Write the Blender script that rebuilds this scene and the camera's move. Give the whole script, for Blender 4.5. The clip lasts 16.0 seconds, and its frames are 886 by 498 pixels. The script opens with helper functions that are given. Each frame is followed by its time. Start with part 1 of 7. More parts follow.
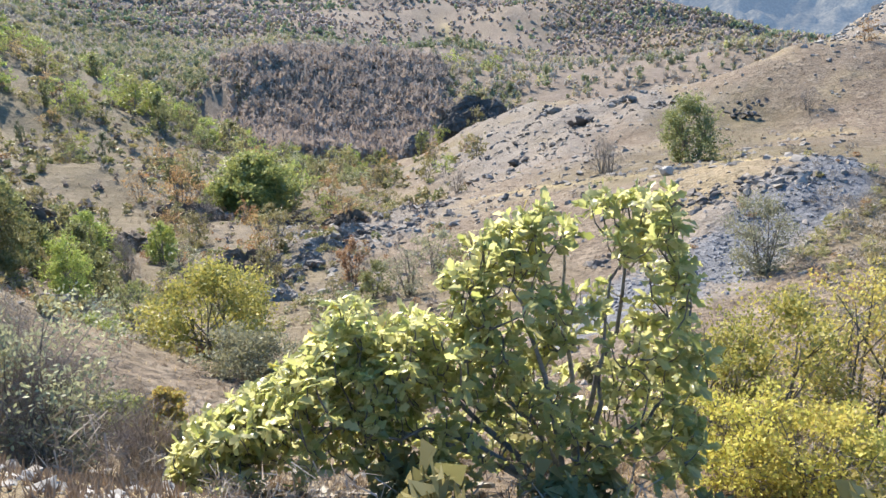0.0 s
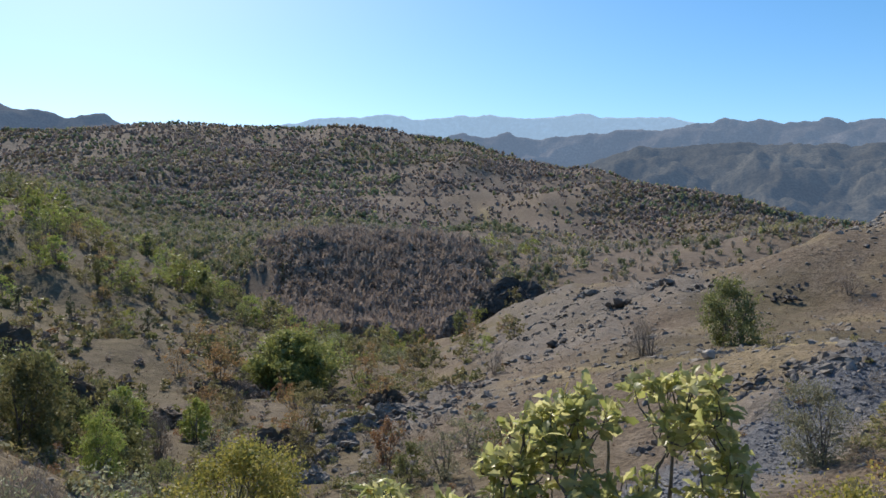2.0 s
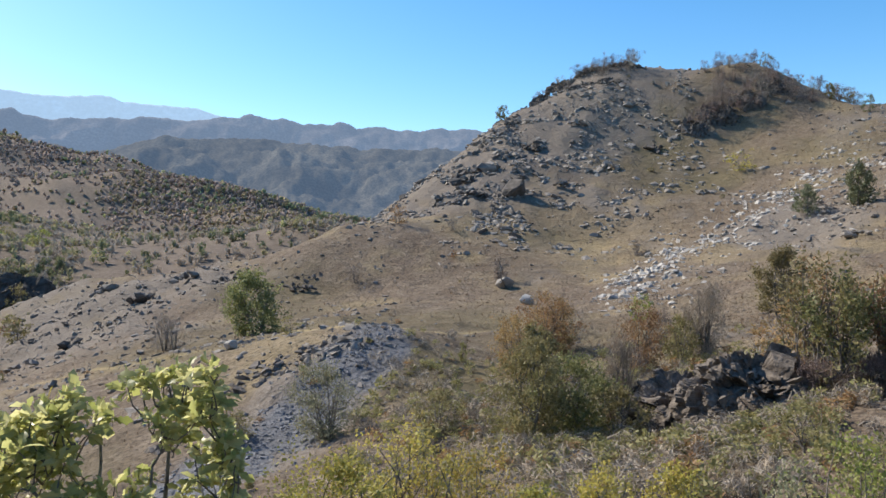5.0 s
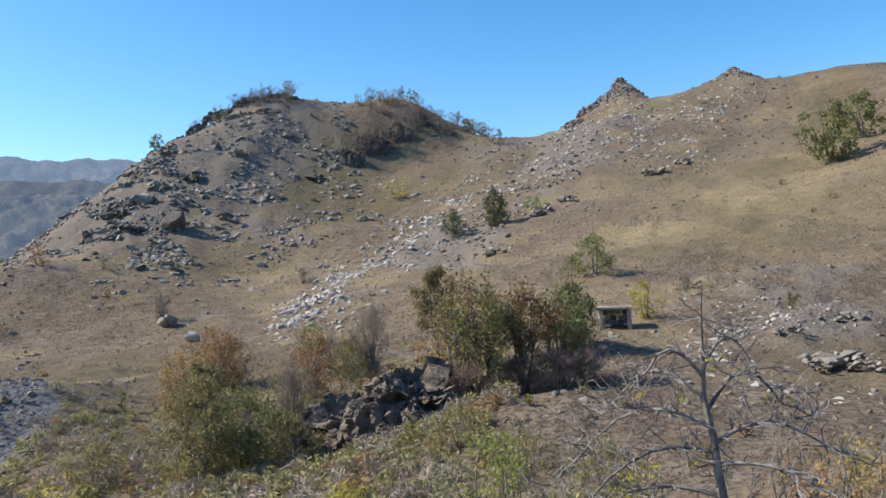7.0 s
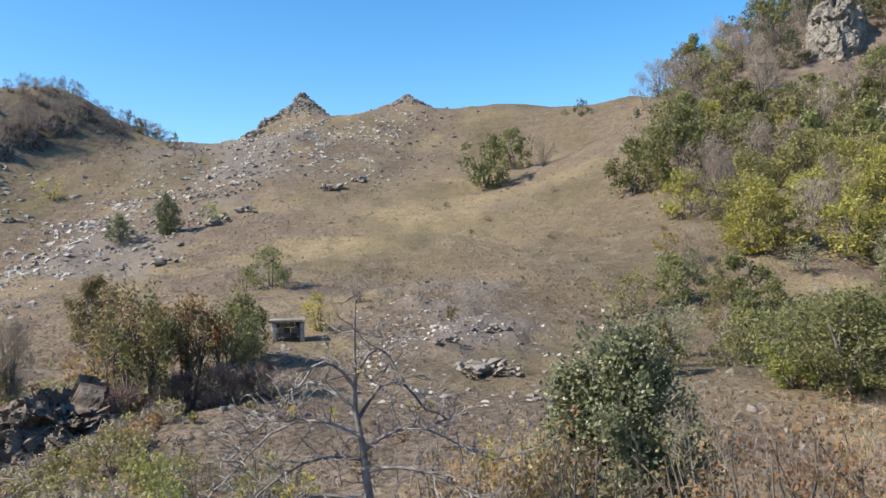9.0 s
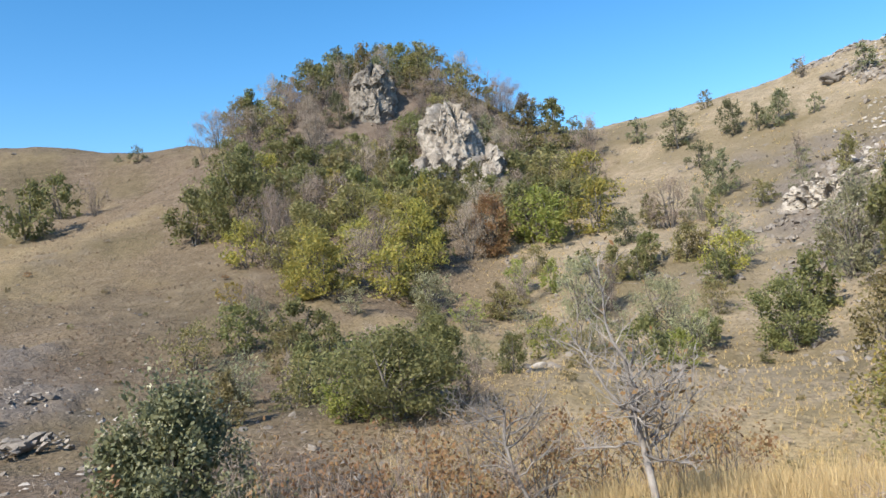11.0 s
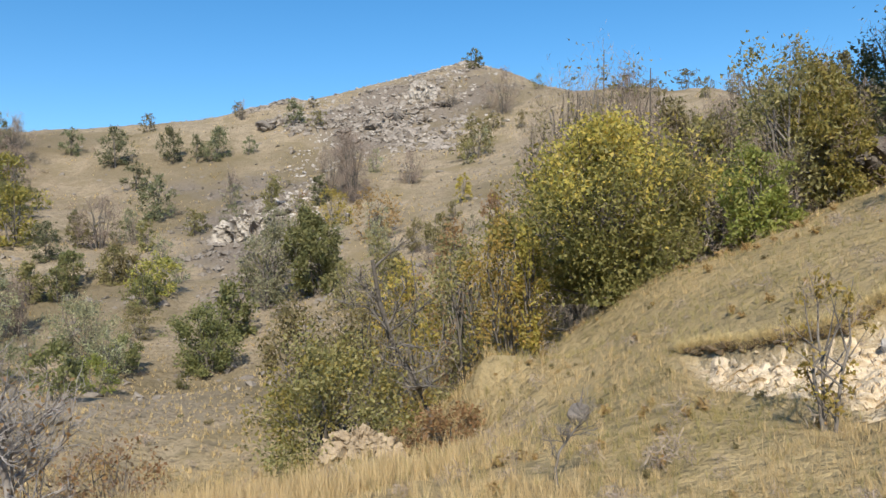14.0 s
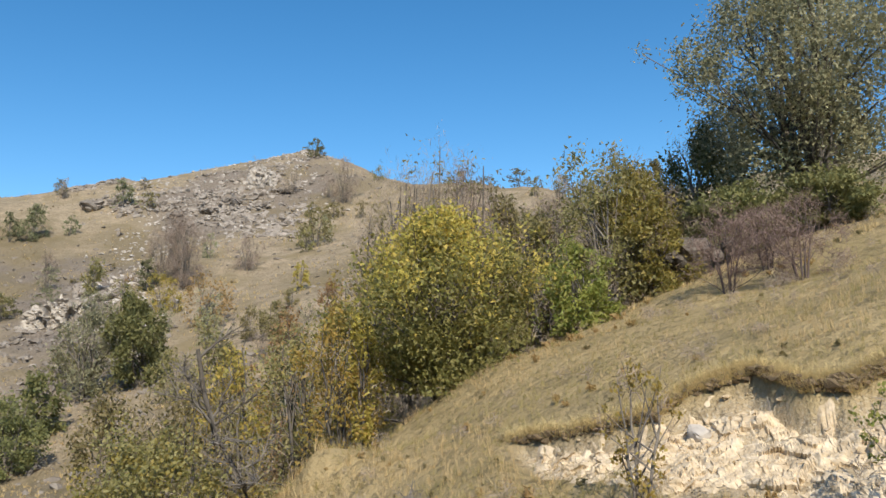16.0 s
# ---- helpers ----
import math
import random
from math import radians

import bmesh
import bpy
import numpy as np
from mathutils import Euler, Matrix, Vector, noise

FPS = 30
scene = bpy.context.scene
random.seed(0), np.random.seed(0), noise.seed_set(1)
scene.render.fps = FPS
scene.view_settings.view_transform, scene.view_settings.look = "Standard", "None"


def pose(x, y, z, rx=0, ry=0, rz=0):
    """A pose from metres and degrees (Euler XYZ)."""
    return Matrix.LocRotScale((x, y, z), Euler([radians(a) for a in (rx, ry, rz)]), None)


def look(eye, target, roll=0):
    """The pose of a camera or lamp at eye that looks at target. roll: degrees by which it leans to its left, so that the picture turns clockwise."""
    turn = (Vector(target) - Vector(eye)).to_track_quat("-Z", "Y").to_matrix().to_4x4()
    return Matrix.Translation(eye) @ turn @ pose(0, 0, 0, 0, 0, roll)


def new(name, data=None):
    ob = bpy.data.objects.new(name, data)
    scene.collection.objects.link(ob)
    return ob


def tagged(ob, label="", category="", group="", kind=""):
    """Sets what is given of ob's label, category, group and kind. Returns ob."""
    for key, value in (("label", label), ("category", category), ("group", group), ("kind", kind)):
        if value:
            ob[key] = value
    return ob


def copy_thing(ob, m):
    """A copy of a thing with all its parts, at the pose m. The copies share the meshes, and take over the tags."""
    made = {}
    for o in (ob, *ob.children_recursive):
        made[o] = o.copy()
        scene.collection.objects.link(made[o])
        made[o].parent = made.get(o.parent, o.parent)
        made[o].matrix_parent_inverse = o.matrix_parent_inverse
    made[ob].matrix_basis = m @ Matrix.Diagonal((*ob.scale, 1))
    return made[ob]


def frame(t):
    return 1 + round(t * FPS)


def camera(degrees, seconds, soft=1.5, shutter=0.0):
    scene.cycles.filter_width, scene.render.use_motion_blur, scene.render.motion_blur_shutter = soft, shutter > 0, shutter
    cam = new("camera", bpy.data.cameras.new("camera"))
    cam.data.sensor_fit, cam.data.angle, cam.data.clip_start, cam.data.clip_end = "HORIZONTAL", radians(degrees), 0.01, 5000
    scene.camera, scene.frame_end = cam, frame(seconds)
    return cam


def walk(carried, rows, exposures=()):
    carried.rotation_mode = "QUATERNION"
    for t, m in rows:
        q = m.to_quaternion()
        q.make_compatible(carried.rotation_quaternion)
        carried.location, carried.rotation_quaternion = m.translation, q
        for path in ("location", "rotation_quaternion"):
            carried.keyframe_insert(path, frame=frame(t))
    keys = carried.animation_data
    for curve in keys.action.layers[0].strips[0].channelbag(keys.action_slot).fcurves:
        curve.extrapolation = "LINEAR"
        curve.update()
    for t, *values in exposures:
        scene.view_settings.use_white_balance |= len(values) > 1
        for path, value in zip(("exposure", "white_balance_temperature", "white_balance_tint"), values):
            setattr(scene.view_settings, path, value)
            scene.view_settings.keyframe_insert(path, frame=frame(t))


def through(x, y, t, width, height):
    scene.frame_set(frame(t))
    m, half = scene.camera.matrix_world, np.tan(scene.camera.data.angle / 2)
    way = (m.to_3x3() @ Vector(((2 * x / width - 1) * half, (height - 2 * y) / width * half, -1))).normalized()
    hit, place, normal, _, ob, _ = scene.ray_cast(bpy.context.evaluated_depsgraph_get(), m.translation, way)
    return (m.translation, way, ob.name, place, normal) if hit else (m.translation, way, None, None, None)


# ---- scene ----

cam = camera(58.74, 16.0, soft=1.5)

# Seconds, turn, tilt and lean in degrees; the phone is held at arm's length, so it swings round the holder.
ARM = 0.35
TURNS = [(0.0, -2.78, -13.06, 0.47), (0.5, -0.63, -9.56, 0.77), (1.0, 0.85, -6.42, 1.03), (1.5, 1.41, -3.22, 0.67),
        (2.0, -0.00, -0.00, 0.00), (2.5, -5.27, 2.03, -1.65), (3.0, -5.95, -0.40, -0.98), (3.5, -13.58, -2.04, -1.70),
        (4.0, -19.58, -1.60, -1.71), (4.5, -26.28, -0.23, -1.15), (5.0, -33.46, -0.48, -0.25), (5.2, -36.45, -0.42, -0.43),
        (7.3, -60.41, 1.83, 2.21), (7.5, -62.67, 2.44, 1.31), (8.0, -69.27, 2.48, 1.20), (8.5, -73.93, 2.09, 1.05),
        (9.0, -80.40, 1.02, 1.72), (9.5, -87.79, 1.32, 2.01), (9.7, -91.68, 1.45, 2.21), (11.8, -121.34, 1.99, 3.24),
        (12.0, -124.10, 1.37, 2.09), (12.5, -132.29, -1.50, 1.76), (13.0, -141.73, -2.31, 1.64), (13.5, -148.77, 0.37, 1.67),
        (14.0, -151.14, 2.39, 1.52), (14.5, -152.96, 5.43, 2.73), (15.0, -154.94, 8.78, 2.23), (15.5, -159.00, 9.50, 1.50),
        (16.0, -162.84, 8.55, 1.64),]
ROWS = [(t, pose(-ARM * math.sin(radians(turn)), ARM * math.cos(radians(turn)), 0, 90 + tilt, lean, turn)) for t, turn, tilt, lean in TURNS]
EXPOSURES = [(0.0, 1.34, 6550, 10), (1.0, 1.25, 6550, 10), (1.6, 0.72, 6550, 10), (2.1, -0.12, 6550, 10), (3.0, -0.2, 6550, 10), (3.6, 0.22, 6600, 10), (5.0, 0.36, 6600, 10), (8.0, 0.4, 6500, 10), (9.2, 0.54, 6600, 10), (12.0, 0.46, 6600, 10), (13.5, 0.33, 6700, 10), (14.5, 0.1, 6700, 10), (16.0, 0.12, 6800, 10)]
walk(cam, ROWS, EXPOSURES)

# ---------------------------------------------------------------- light
SUN_BEARING, SUN_HEIGHT = -27.0, 41.0
world = bpy.data.worlds.new("sky")
scene.world = world
world.use_nodes = True
sky = world.node_tree.nodes.new("ShaderNodeTexSky")
sky.sky_type, sky.sun_disc = "NISHITA", False
sky.sun_elevation, sky.sun_rotation = radians(SUN_HEIGHT), radians(SUN_BEARING)
sky.altitude, sky.air_density, sky.dust_density, sky.ozone_density = 1200, 1.0, 1.4, 2.0
vivid = world.node_tree.nodes.new("ShaderNodeHueSaturation")
vivid.inputs["Saturation"].default_value, vivid.inputs["Hue"].default_value = 1.34, 0.496
world.node_tree.links.new(sky.outputs["Color"], vivid.inputs["Color"])
world.node_tree.links.new(vivid.outputs["Color"], world.node_tree.nodes["Background"].inputs["Color"])
world.node_tree.nodes["Background"].inputs["Strength"].default_value = 0.168

sun = new("sun", bpy.data.lights.new("sun", "SUN"))
sun.data.energy, sun.data.angle, sun.data.color = 5.0, radians(0.55), (1.0, 0.92, 0.785)
SUN_WAY = Vector((math.sin(radians(SUN_BEARING)) * math.cos(radians(SUN_HEIGHT)), math.cos(radians(SUN_BEARING)) * math.cos(radians(SUN_HEIGHT)), math.sin(radians(SUN_HEIGHT))))
sun.matrix_world = look(SUN_WAY * 60, (0, 0, 0))

# ---------------------------------------------------------------- lie of the land
# Ridges, flanks and hollows as a surveyor notes them: bearing in degrees, distance and height over the eye in metres.
GULLY = [(-2.9, 130, -18.5), (-9.1, 85, -16.8), (-15.9, 70, -13.4), (-21, 45, -10.8), (-28, 42, -9.4), (-19.6, 95, -10.5), (-27.7, 110, -9.2), (-25.9, 140, -5.5), (-22.2, 27, -8.3), (-30.2, 60, -10.2), (-17.8, 24, -9.6), (-27, 8, -3.6), (-20.4, 3.6, -1.9)]
LEFT_SPUR = [(-33, 235, 17.5), (-29.4, 225, 12.8), (-26.2, 212, 5.6), (-22.7, 205, 1.0), (-19.2, 195, -4.4), (-15.4, 182, -11.6), (-12.3, 168, -16.6), (-29.4, 135, -5.8), (-24.5, 130, -9.8), (-19.2, 140, -11.3), (-29.4, 92, -9.2), (-24.5, 92, -10.2), (-19.2, 97, -11.8), (-15.4, 98, -13.9), (-29, 310, 6), (-24, 275, -6), (-19, 255, -14), (-15, 235, -20), (-28, 420, 30), (-22, 400, 17), (-16, 400, 12)]
BOWL = [(-12.5, 190, -20.5), (-9.9, 185, -20.4), (-6.7, 190, -21.4), (-2.6, 198, -22.8), (-13.5, 250, -6), (-10.7, 245, -0.8), (-6.7, 255, 0.4), (-2.6, 262, 1.2), (1.5, 262, -1.0), (-9.1, 400, 11.2), (-3.5, 420, 12.8), (-9.1, 540, 35.2), (-3.5, 555, 36.8), (1.5, 600, 46.4), (3.9, 500, 20.8), (6.4, 360, 0), (10.8, 340, -2.6), (14.7, 325, -4), (19, 320, -1), (8.8, 430, 10.4), (12.8, 410, 2.6), (16.6, 405, 2), (20.3, 405, 4.2), (-8.8, 700, 66.6), (-24, 650, 59.6), (-16, 620, 50), (8, 230, -12), (14, 215, -11), (2, 200, -21)]
PLATEAU_CREST = [(-29.8, 1000, 128.9), (-23.9, 1000, 134.1), (-18.8, 1000, 148.7), (-12.7, 1000, 141.9), (-8, 1000, 144.2), (-2.3, 980, 130.7), (3.4, 950, 111.8), (9, 900, 89.2), (15.2, 850, 55.6), (23.1, 800, 23.5)]
MOUND = [(10.4, 560, 38.5), (14.7, 560, 36.5), (18.5, 555, 31), (22.1, 545, 19), (23.9, 540, 9.5), (14, 480, 16), (19, 480, 16), (23.9, 255, 4.6), (21.8, 250, 1.2), (25.6, 258, 4.2), (26, 330, 0), (14, 700, 38), (20, 700, 25)]
SADDLE = [(25.7, 105, 0.3), (15.2, 112, -4.2), (9.4, 120, -5.5), (5.4, 135, -10.5), (11.4, 92, -7.8), (3.3, 70, -12), (7.4, 72, -10.3), (-5.1, 50, -11.4), (-7.6, 40, -11.4), (2, 40, -10.7), (20.4, 58, -6.7), (-0, 110, -14.1)]
SCREE_KNOLL = [(27.6, 40, -4.4), (30.4, 41, -4.6), (20, 46, -5.9), (12.5, 55, -7.9), (36.2, 37, -5.9), (20, 26, -7.3), (26, 28, -6.6), (14.3, 31, -7.9), (32.5, 27, -6), (16.2, 75, -6.8)]
RIGHT_HILL_CREST = [(32.5, 130, 11.6), (25.9, 104, 2), (35.0, 140, 16.2), (36.6, 152, 20.2), (39.1, 160, 24.6), (40.8, 163, 28.0), (42.7, 165, 32.6), (44.5, 165, 35.2), (46.7, 165, 37.2), (48.2, 165, 35.3), (50, 165, 33.9), (51.8, 165, 34.0), (54.8, 165, 35.4), (56.4, 167, 33.8), (58.9, 175, 29.2), (61.9, 180, 25.2)]
RIGHT_HILL_SIDE = [(38.6, 115, 6.4), (46.2, 140, 17.7), (53.7, 145, 17.7), (44.3, 100, 0), (38.2, 78, -4.5), (50.1, 80, -2.1), (48.2, 58, -4.8), (40.3, 42, -6.3), (58, 95, 2), (24.3, 82, -5.3), (32.1, 85, -3.1), (42.3, 27, -6.3), (52, 36, -5.1), (52, 24, -5.4), (60.1, 27, -4.6)]
PEAK_CREST = [(62.9, 170, 23.9), (66.6, 192, 30.6), (68.8, 196, 36.2), (70.8, 200, 38.6), (73.6, 198, 32.8), (75.6, 192, 34.6), (78.1, 190, 37.8), (81.4, 185, 34.8), (83.5, 182, 34.4), (85.5, 180, 35.6), (92, 170, 28.6), (95.5, 160, 28.8)]
PEAK_SIDE = [(83.7, 110, 9.9), (77.1, 108, 9.2), (70.6, 112, 11), (68.9, 85, 3.5), (87.2, 60, -0.8), (76.9, 63, -0.5), (82.9, 38, -3.7), (82.8, 29, -4.7), (72.7, 37, -4), (68.1, 56, -1.4), (76.6, 18, -4.3), (89.3, 85, 4.2), (62.2, 36, -3.9), (61, 22, -4.1), (87.2, 15, -3.4)]
WOODED_HILL_CREST = [(96.9, 120, 23.8), (101.5, 122, 28.4), (105.1, 126, 33.5), (108.6, 128, 35.6), (112.7, 128, 32.9), (117.1, 130, 26.4), (121.3, 150, 27), (124.2, 165, 27.4)]
WOODED_HILL_SIDE = [(99.1, 85, 6.6), (106.4, 64, 0.5), (112, 64, -0.8), (114.4, 95, 10.7), (107.2, 38, -4.7), (100.1, 32, -4.7), (115.6, 41, -4.2), (94.2, 88, 6.6), (100.9, 105, 15.5), (106.8, 105, 15.5)]
SUMMIT_CREST = [(138.2, 140, 30.8), (129.2, 160, 29.9), (143.8, 145, 34.8), (148.9, 150, 38.7), (153.3, 150, 41.1), (158.5, 155, 36.8), (168.1, 120, 26.2), (172.2, 95, 20.3), (178.2, 70, 15.2)]
SUMMIT_SIDE = [(134, 45, -4.7), (131.1, 60, -0.2), (137.7, 74, 3.7), (131.2, 92, 7.6), (128.6, 34, -4.7), (141.3, 110, 16.9), (124.7, 62, -0.4), (145.7, 85, 11), (145.9, 120, 24.3), (119.8, 120, 13.8), (114.7, 33, -4.1)]
GRASS_SHELF = [(120.2, 6.6, -1.8), (132.5, 7.5, -1.9), (140.7, 9, -2.2), (151.1, 12.5, -2.8), (132.4, 5.2, -1.7), (159.3, 7.5, -1.6), (158.7, 14, -1.6), (168.6, 5.5, -1.5)]
BANK_SLOPE = [(153.8, 13, -1.3), (165.9, 16, -0.1), (178.9, 22, 1.6), (188.6, 28, 4.1), (192.8, 34, 6.4), (181, 9.5, -0.3), (189.8, 9, -0.1), (170.5, 10, -0.9), (176.8, 7.5, -1.1), (189.1, 6.8, -1), (171.7, 20, 0.6), (186.8, 15, 0.9), (183.5, 26, 2.9)]

CRESTS = [PLATEAU_CREST, RIGHT_HILL_CREST, PEAK_CREST, WOODED_HILL_CREST, SUMMIT_CREST]
FLANKS = [GULLY, LEFT_SPUR, BOWL, MOUND, SADDLE, SCREE_KNOLL, RIGHT_HILL_SIDE, PEAK_SIDE, WOODED_HILL_SIDE, SUMMIT_SIDE, GRASS_SHELF, BANK_SLOPE]


def spots():
    rows = [p for line in CRESTS + FLANKS for p in line]
    for line in CRESTS:  # the far side of each crest
        rows += [(b, d * 1.4, h - 0.14 * d) for b, d, h in line]
    for b in range(-60, 300, 24):  # the standing place
        rows += [(b, 0.3, -1.55), (b, 1.2, -1.6)]
    rows += [(b, 3.0, -2.15) for b in range(-5, 100, 15)] + [(b, 5.5, -3.1) for b in range(-5, 105, 15)] + [(b, 11, -4.6) for b in range(-15, 75, 15)]
    rows += [(118, 12, -3.9), (128, 16, -4.9), (138, 22, -5.6), (146, 24, -5.3), (105, 14, -3.9), (150, 38, -3.0), (160, 40, 1.0), (165, 60, 7.0)]
    rows += [(70, 150, 24), (78, 150, 23), (85, 145, 19.5), (92, 135, 19), (158, 100, 18), (158, 72, 9)]
    for b in range(200, 330, 22):  # the slope behind
        rows += [(b, 4, -1.0), (b, 12, 1.2), (b, 40, 9), (b, 160, 38)]
    for b in range(40, 330, 20):
        rows += [(b, 420, 5), (b, 800, 0)]
    rows += [(b, d, h) for b in range(-30, 330, 30) for d, h in ((2000, 40), (4800, 60))]
    return rows


SPOTS = np.array(spots(), float)
SPOTS = np.vstack([SPOTS, SPOTS[SPOTS[:, 0] > 240] - (360, 0, 0), SPOTS[SPOTS[:, 0] < 30] + (360, 0, 0)])


def bump(r2):
    return -(r2 + 1e-7) ** 0.7


def plane_of(b, d):
    return np.stack([np.radians(b), np.log(d)], 1)


KNOTS = plane_of(SPOTS[:, 0], SPOTS[:, 1])
N_KNOTS = len(KNOTS)
GAP = ((KNOTS[:, None] - KNOTS[None]) ** 2).sum(2)
FIT = np.zeros((N_KNOTS + 3, N_KNOTS + 3))
FIT[:N_KNOTS, :N_KNOTS] = bump(GAP) - 3e-4 * np.eye(N_KNOTS)
FIT[:N_KNOTS, N_KNOTS:] = np.hstack([np.ones((N_KNOTS, 1)), KNOTS])
FIT[N_KNOTS:, :N_KNOTS] = FIT[:N_KNOTS, N_KNOTS:].T
WEIGHTS = np.linalg.solve(FIT, np.concatenate([SPOTS[:, 2] / SPOTS[:, 1], np.zeros(3)]))


def grain(x, y, seed):
    """Smooth random values in -1..1, one lattice step per unit."""
    xi, yi = np.floor(x).astype(np.int64), np.floor(y).astype(np.int64)
    fx, fy = x - xi, y - yi
    fx, fy = fx * fx * fx * (fx * (fx * 6 - 15) + 10), fy * fy * fy * (fy * (fy * 6 - 15) + 10)

    def corner(i, j):
        n = (i * 374761393 + j * 668265263 + seed * 144269504) & 0xFFFFFFFF
        n = ((n ^ (n >> 13)) * 1274126177) & 0xFFFFFFFF
        return ((n ^ (n >> 16)) & 0xFFFF) / 32767.5 - 1
    a, b = corner(xi, yi), corner(xi + 1, yi)
    c, d = corner(xi, yi + 1), corner(xi + 1, yi + 1)
    return (a + (b - a) * fx) * (1 - fy) + (c + (d - c) * fx) * fy


def fractal(x, y, size, seed, octaves=4, gain=0.5):
    total, amp = 0 * x, 1.0
    for k in range(octaves):
        total, amp, size = total + amp * grain(x / size + 17.3 * k, y / size - 9.1 * k, seed + k), amp * gain, size * 0.47
    return total


def ramp(v, lo, hi):
    v = np.clip((v - lo) / (hi - lo), 0, 1)
    return v * v * (3 - 2 * v)


def patch(b, d, b0, d0, wide, deep):
    """How much a place belongs to a patch round a bearing and a distance."""
    return np.exp(-((b - b0) / wide) ** 2 - (np.log(d / d0) / deep) ** 2)


def polar(x, y):
    d = np.maximum(np.hypot(x, y), 0.5)
    b = np.degrees(np.arctan2(x, y))
    return np.where(b < -80, b + 360, b), d


def smooth_height(x, y):
    b, d = polar(x, y)
    out = np.empty_like(d)
    for k in range(0, len(d), 20000):
        q = plane_of(b[k:k + 20000], d[k:k + 20000])
        r2 = (q ** 2).sum(1)[:, None] + (KNOTS ** 2).sum(1)[None] - 2 * q @ KNOTS.T
        out[k:k + 20000] = bump(np.maximum(r2, 0)) @ WEIGHTS[:N_KNOTS] + WEIGHTS[N_KNOTS] + q @ WEIGHTS[N_KNOTS + 1:]
    return out * d


def rocky(x, y):
    """Where bare stone breaks the turf, 0..1."""
    b, d = polar(x, y)
    v = 1.15 * patch(b, d, 41, 140, 8, 0.22) + 0.9 * patch(b, d, 45, 165, 6, 0.1) + 0.8 * patch(b, d, 58, 92, 7, 0.2) + 0.9 * patch(b, d, 66, 140, 5, 0.25)
    v += 1.3 * patch(b, d, 25.5, 34, 3.2, 0.16) + 1.2 * patch(b, d, 22.5, 30, 3.6, 0.2) + 1.1 * patch(b, d, 18, 28, 4.5, 0.2) + 0.9 * patch(b, d, -5, 52, 4, 0.25) + 0.95 * patch(b, d, 80.5, 42, 8, 0.34) + 1.0 * patch(b, d, 53, 27, 4, 0.3)
    v += 1.2 * patch(b, d, 136.5, 70, 5.5, 0.3) + 1.15 * patch(b, d, 148, 121, 6.5, 0.17) + 0.7 * patch(b, d, -22, 27, 4, 0.2) + 0.8 * patch(b, d, 71, 195, 3, 0.1) + 0.7 * patch(b, d, 78, 185, 3, 0.1)
    v += 0.9 * patch(b, d, 5, 120, 4, 0.2) + 0.75 * patch(b, d, 9, 85, 6, 0.2) + 0.9 * patch(b, d, 12, 103, 6, 0.1) + 0.7 * patch(b, d, 20, 88, 5, 0.1) + 0.7 * patch(b, d, 1, 64, 5, 0.2) + 1.0 * patch(b, d, 34, 118, 4.5, 0.13) + 0.7 * patch(b, d, 29, 100, 3, 0.1)
    n = fractal(x, y, 9.0, 41) + 0.3 * fractal(x, y, 1.6, 45, 2)
    return ramp(v + 0.45 * n, 0.35, 0.95)


BANK_EDGE = [(166, 11.2), (167.5, 10.6), (171, 10.0), (174, 9.7), (177, 9.2), (179.2, 9.45), (183.3, 9.45), (186.4, 8.8), (189, 8.65), (192, 8.8), (200, 9.2)]
CUT_EDGE = [(136, 11.6), (140, 11.2), (143, 10.9), (145.5, 10.9), (149, 11.3)]


def scarp(x, y):
    """Two raw earth cuts: how far the ground is dug away, and how bare it lies."""
    b, d = polar(x, y)
    jag = 0.15 * fractal(x, y, 1.1, 51, 4)
    s = np.interp(b, [e[0] for e in BANK_EDGE], [e[1] for e in BANK_EDGE]) + jag - d
    on = ramp(b, 166, 169.5) * (1 - ramp(b, 205, 215))
    deep = 0.24 + 0.1 * ramp(b, 174, 184)
    dug = on * deep * ramp(s, 0, 0.16) * (1 - ramp(s, 1.2, 3.0))
    reach = np.interp(b, [166, 172, 176, 178, 184, 192, 200], [0.7, 1.2, 1.1, 1.6, 2.1, 2.4, 2.4])
    bare = on * ramp(s, 0.03, 0.12) * (1 - ramp(s + 0.5 * fractal(x, y, 0.8, 57, 3), reach - 0.3, reach + 0.3))
    s2 = np.interp(b, [e[0] for e in CUT_EDGE], [e[1] for e in CUT_EDGE]) + jag - d
    on2 = ramp(b + 2.5 * fractal(x, y, 0.9, 59, 3), 137.5, 142.5) * (1 - ramp(b + 2.5 * fractal(x, y, 0.9, 59, 3), 144, 149))
    dug2 = on2 * 0.1 * ramp(s2, 0, 0.3) * (1 - ramp(s2, 0.8, 2.0)) - on2 * 0.55 * ramp(-s2 + 0.25 * fractal(x, y, 0.7, 58, 3), -0.8, 0.1) * (1 - ramp(-s2, 0.9, 4.0))
    bare2 = on2 * ramp(s2, 0.0, 0.1) * (1 - ramp(s2, 0.7, 1.0))
    rough = np.maximum(bare, bare2)
    return dug + dug2 - rough * (0.10 * np.abs(fractal(x, y, 0.5, 53, 4)) - 0.02), rough


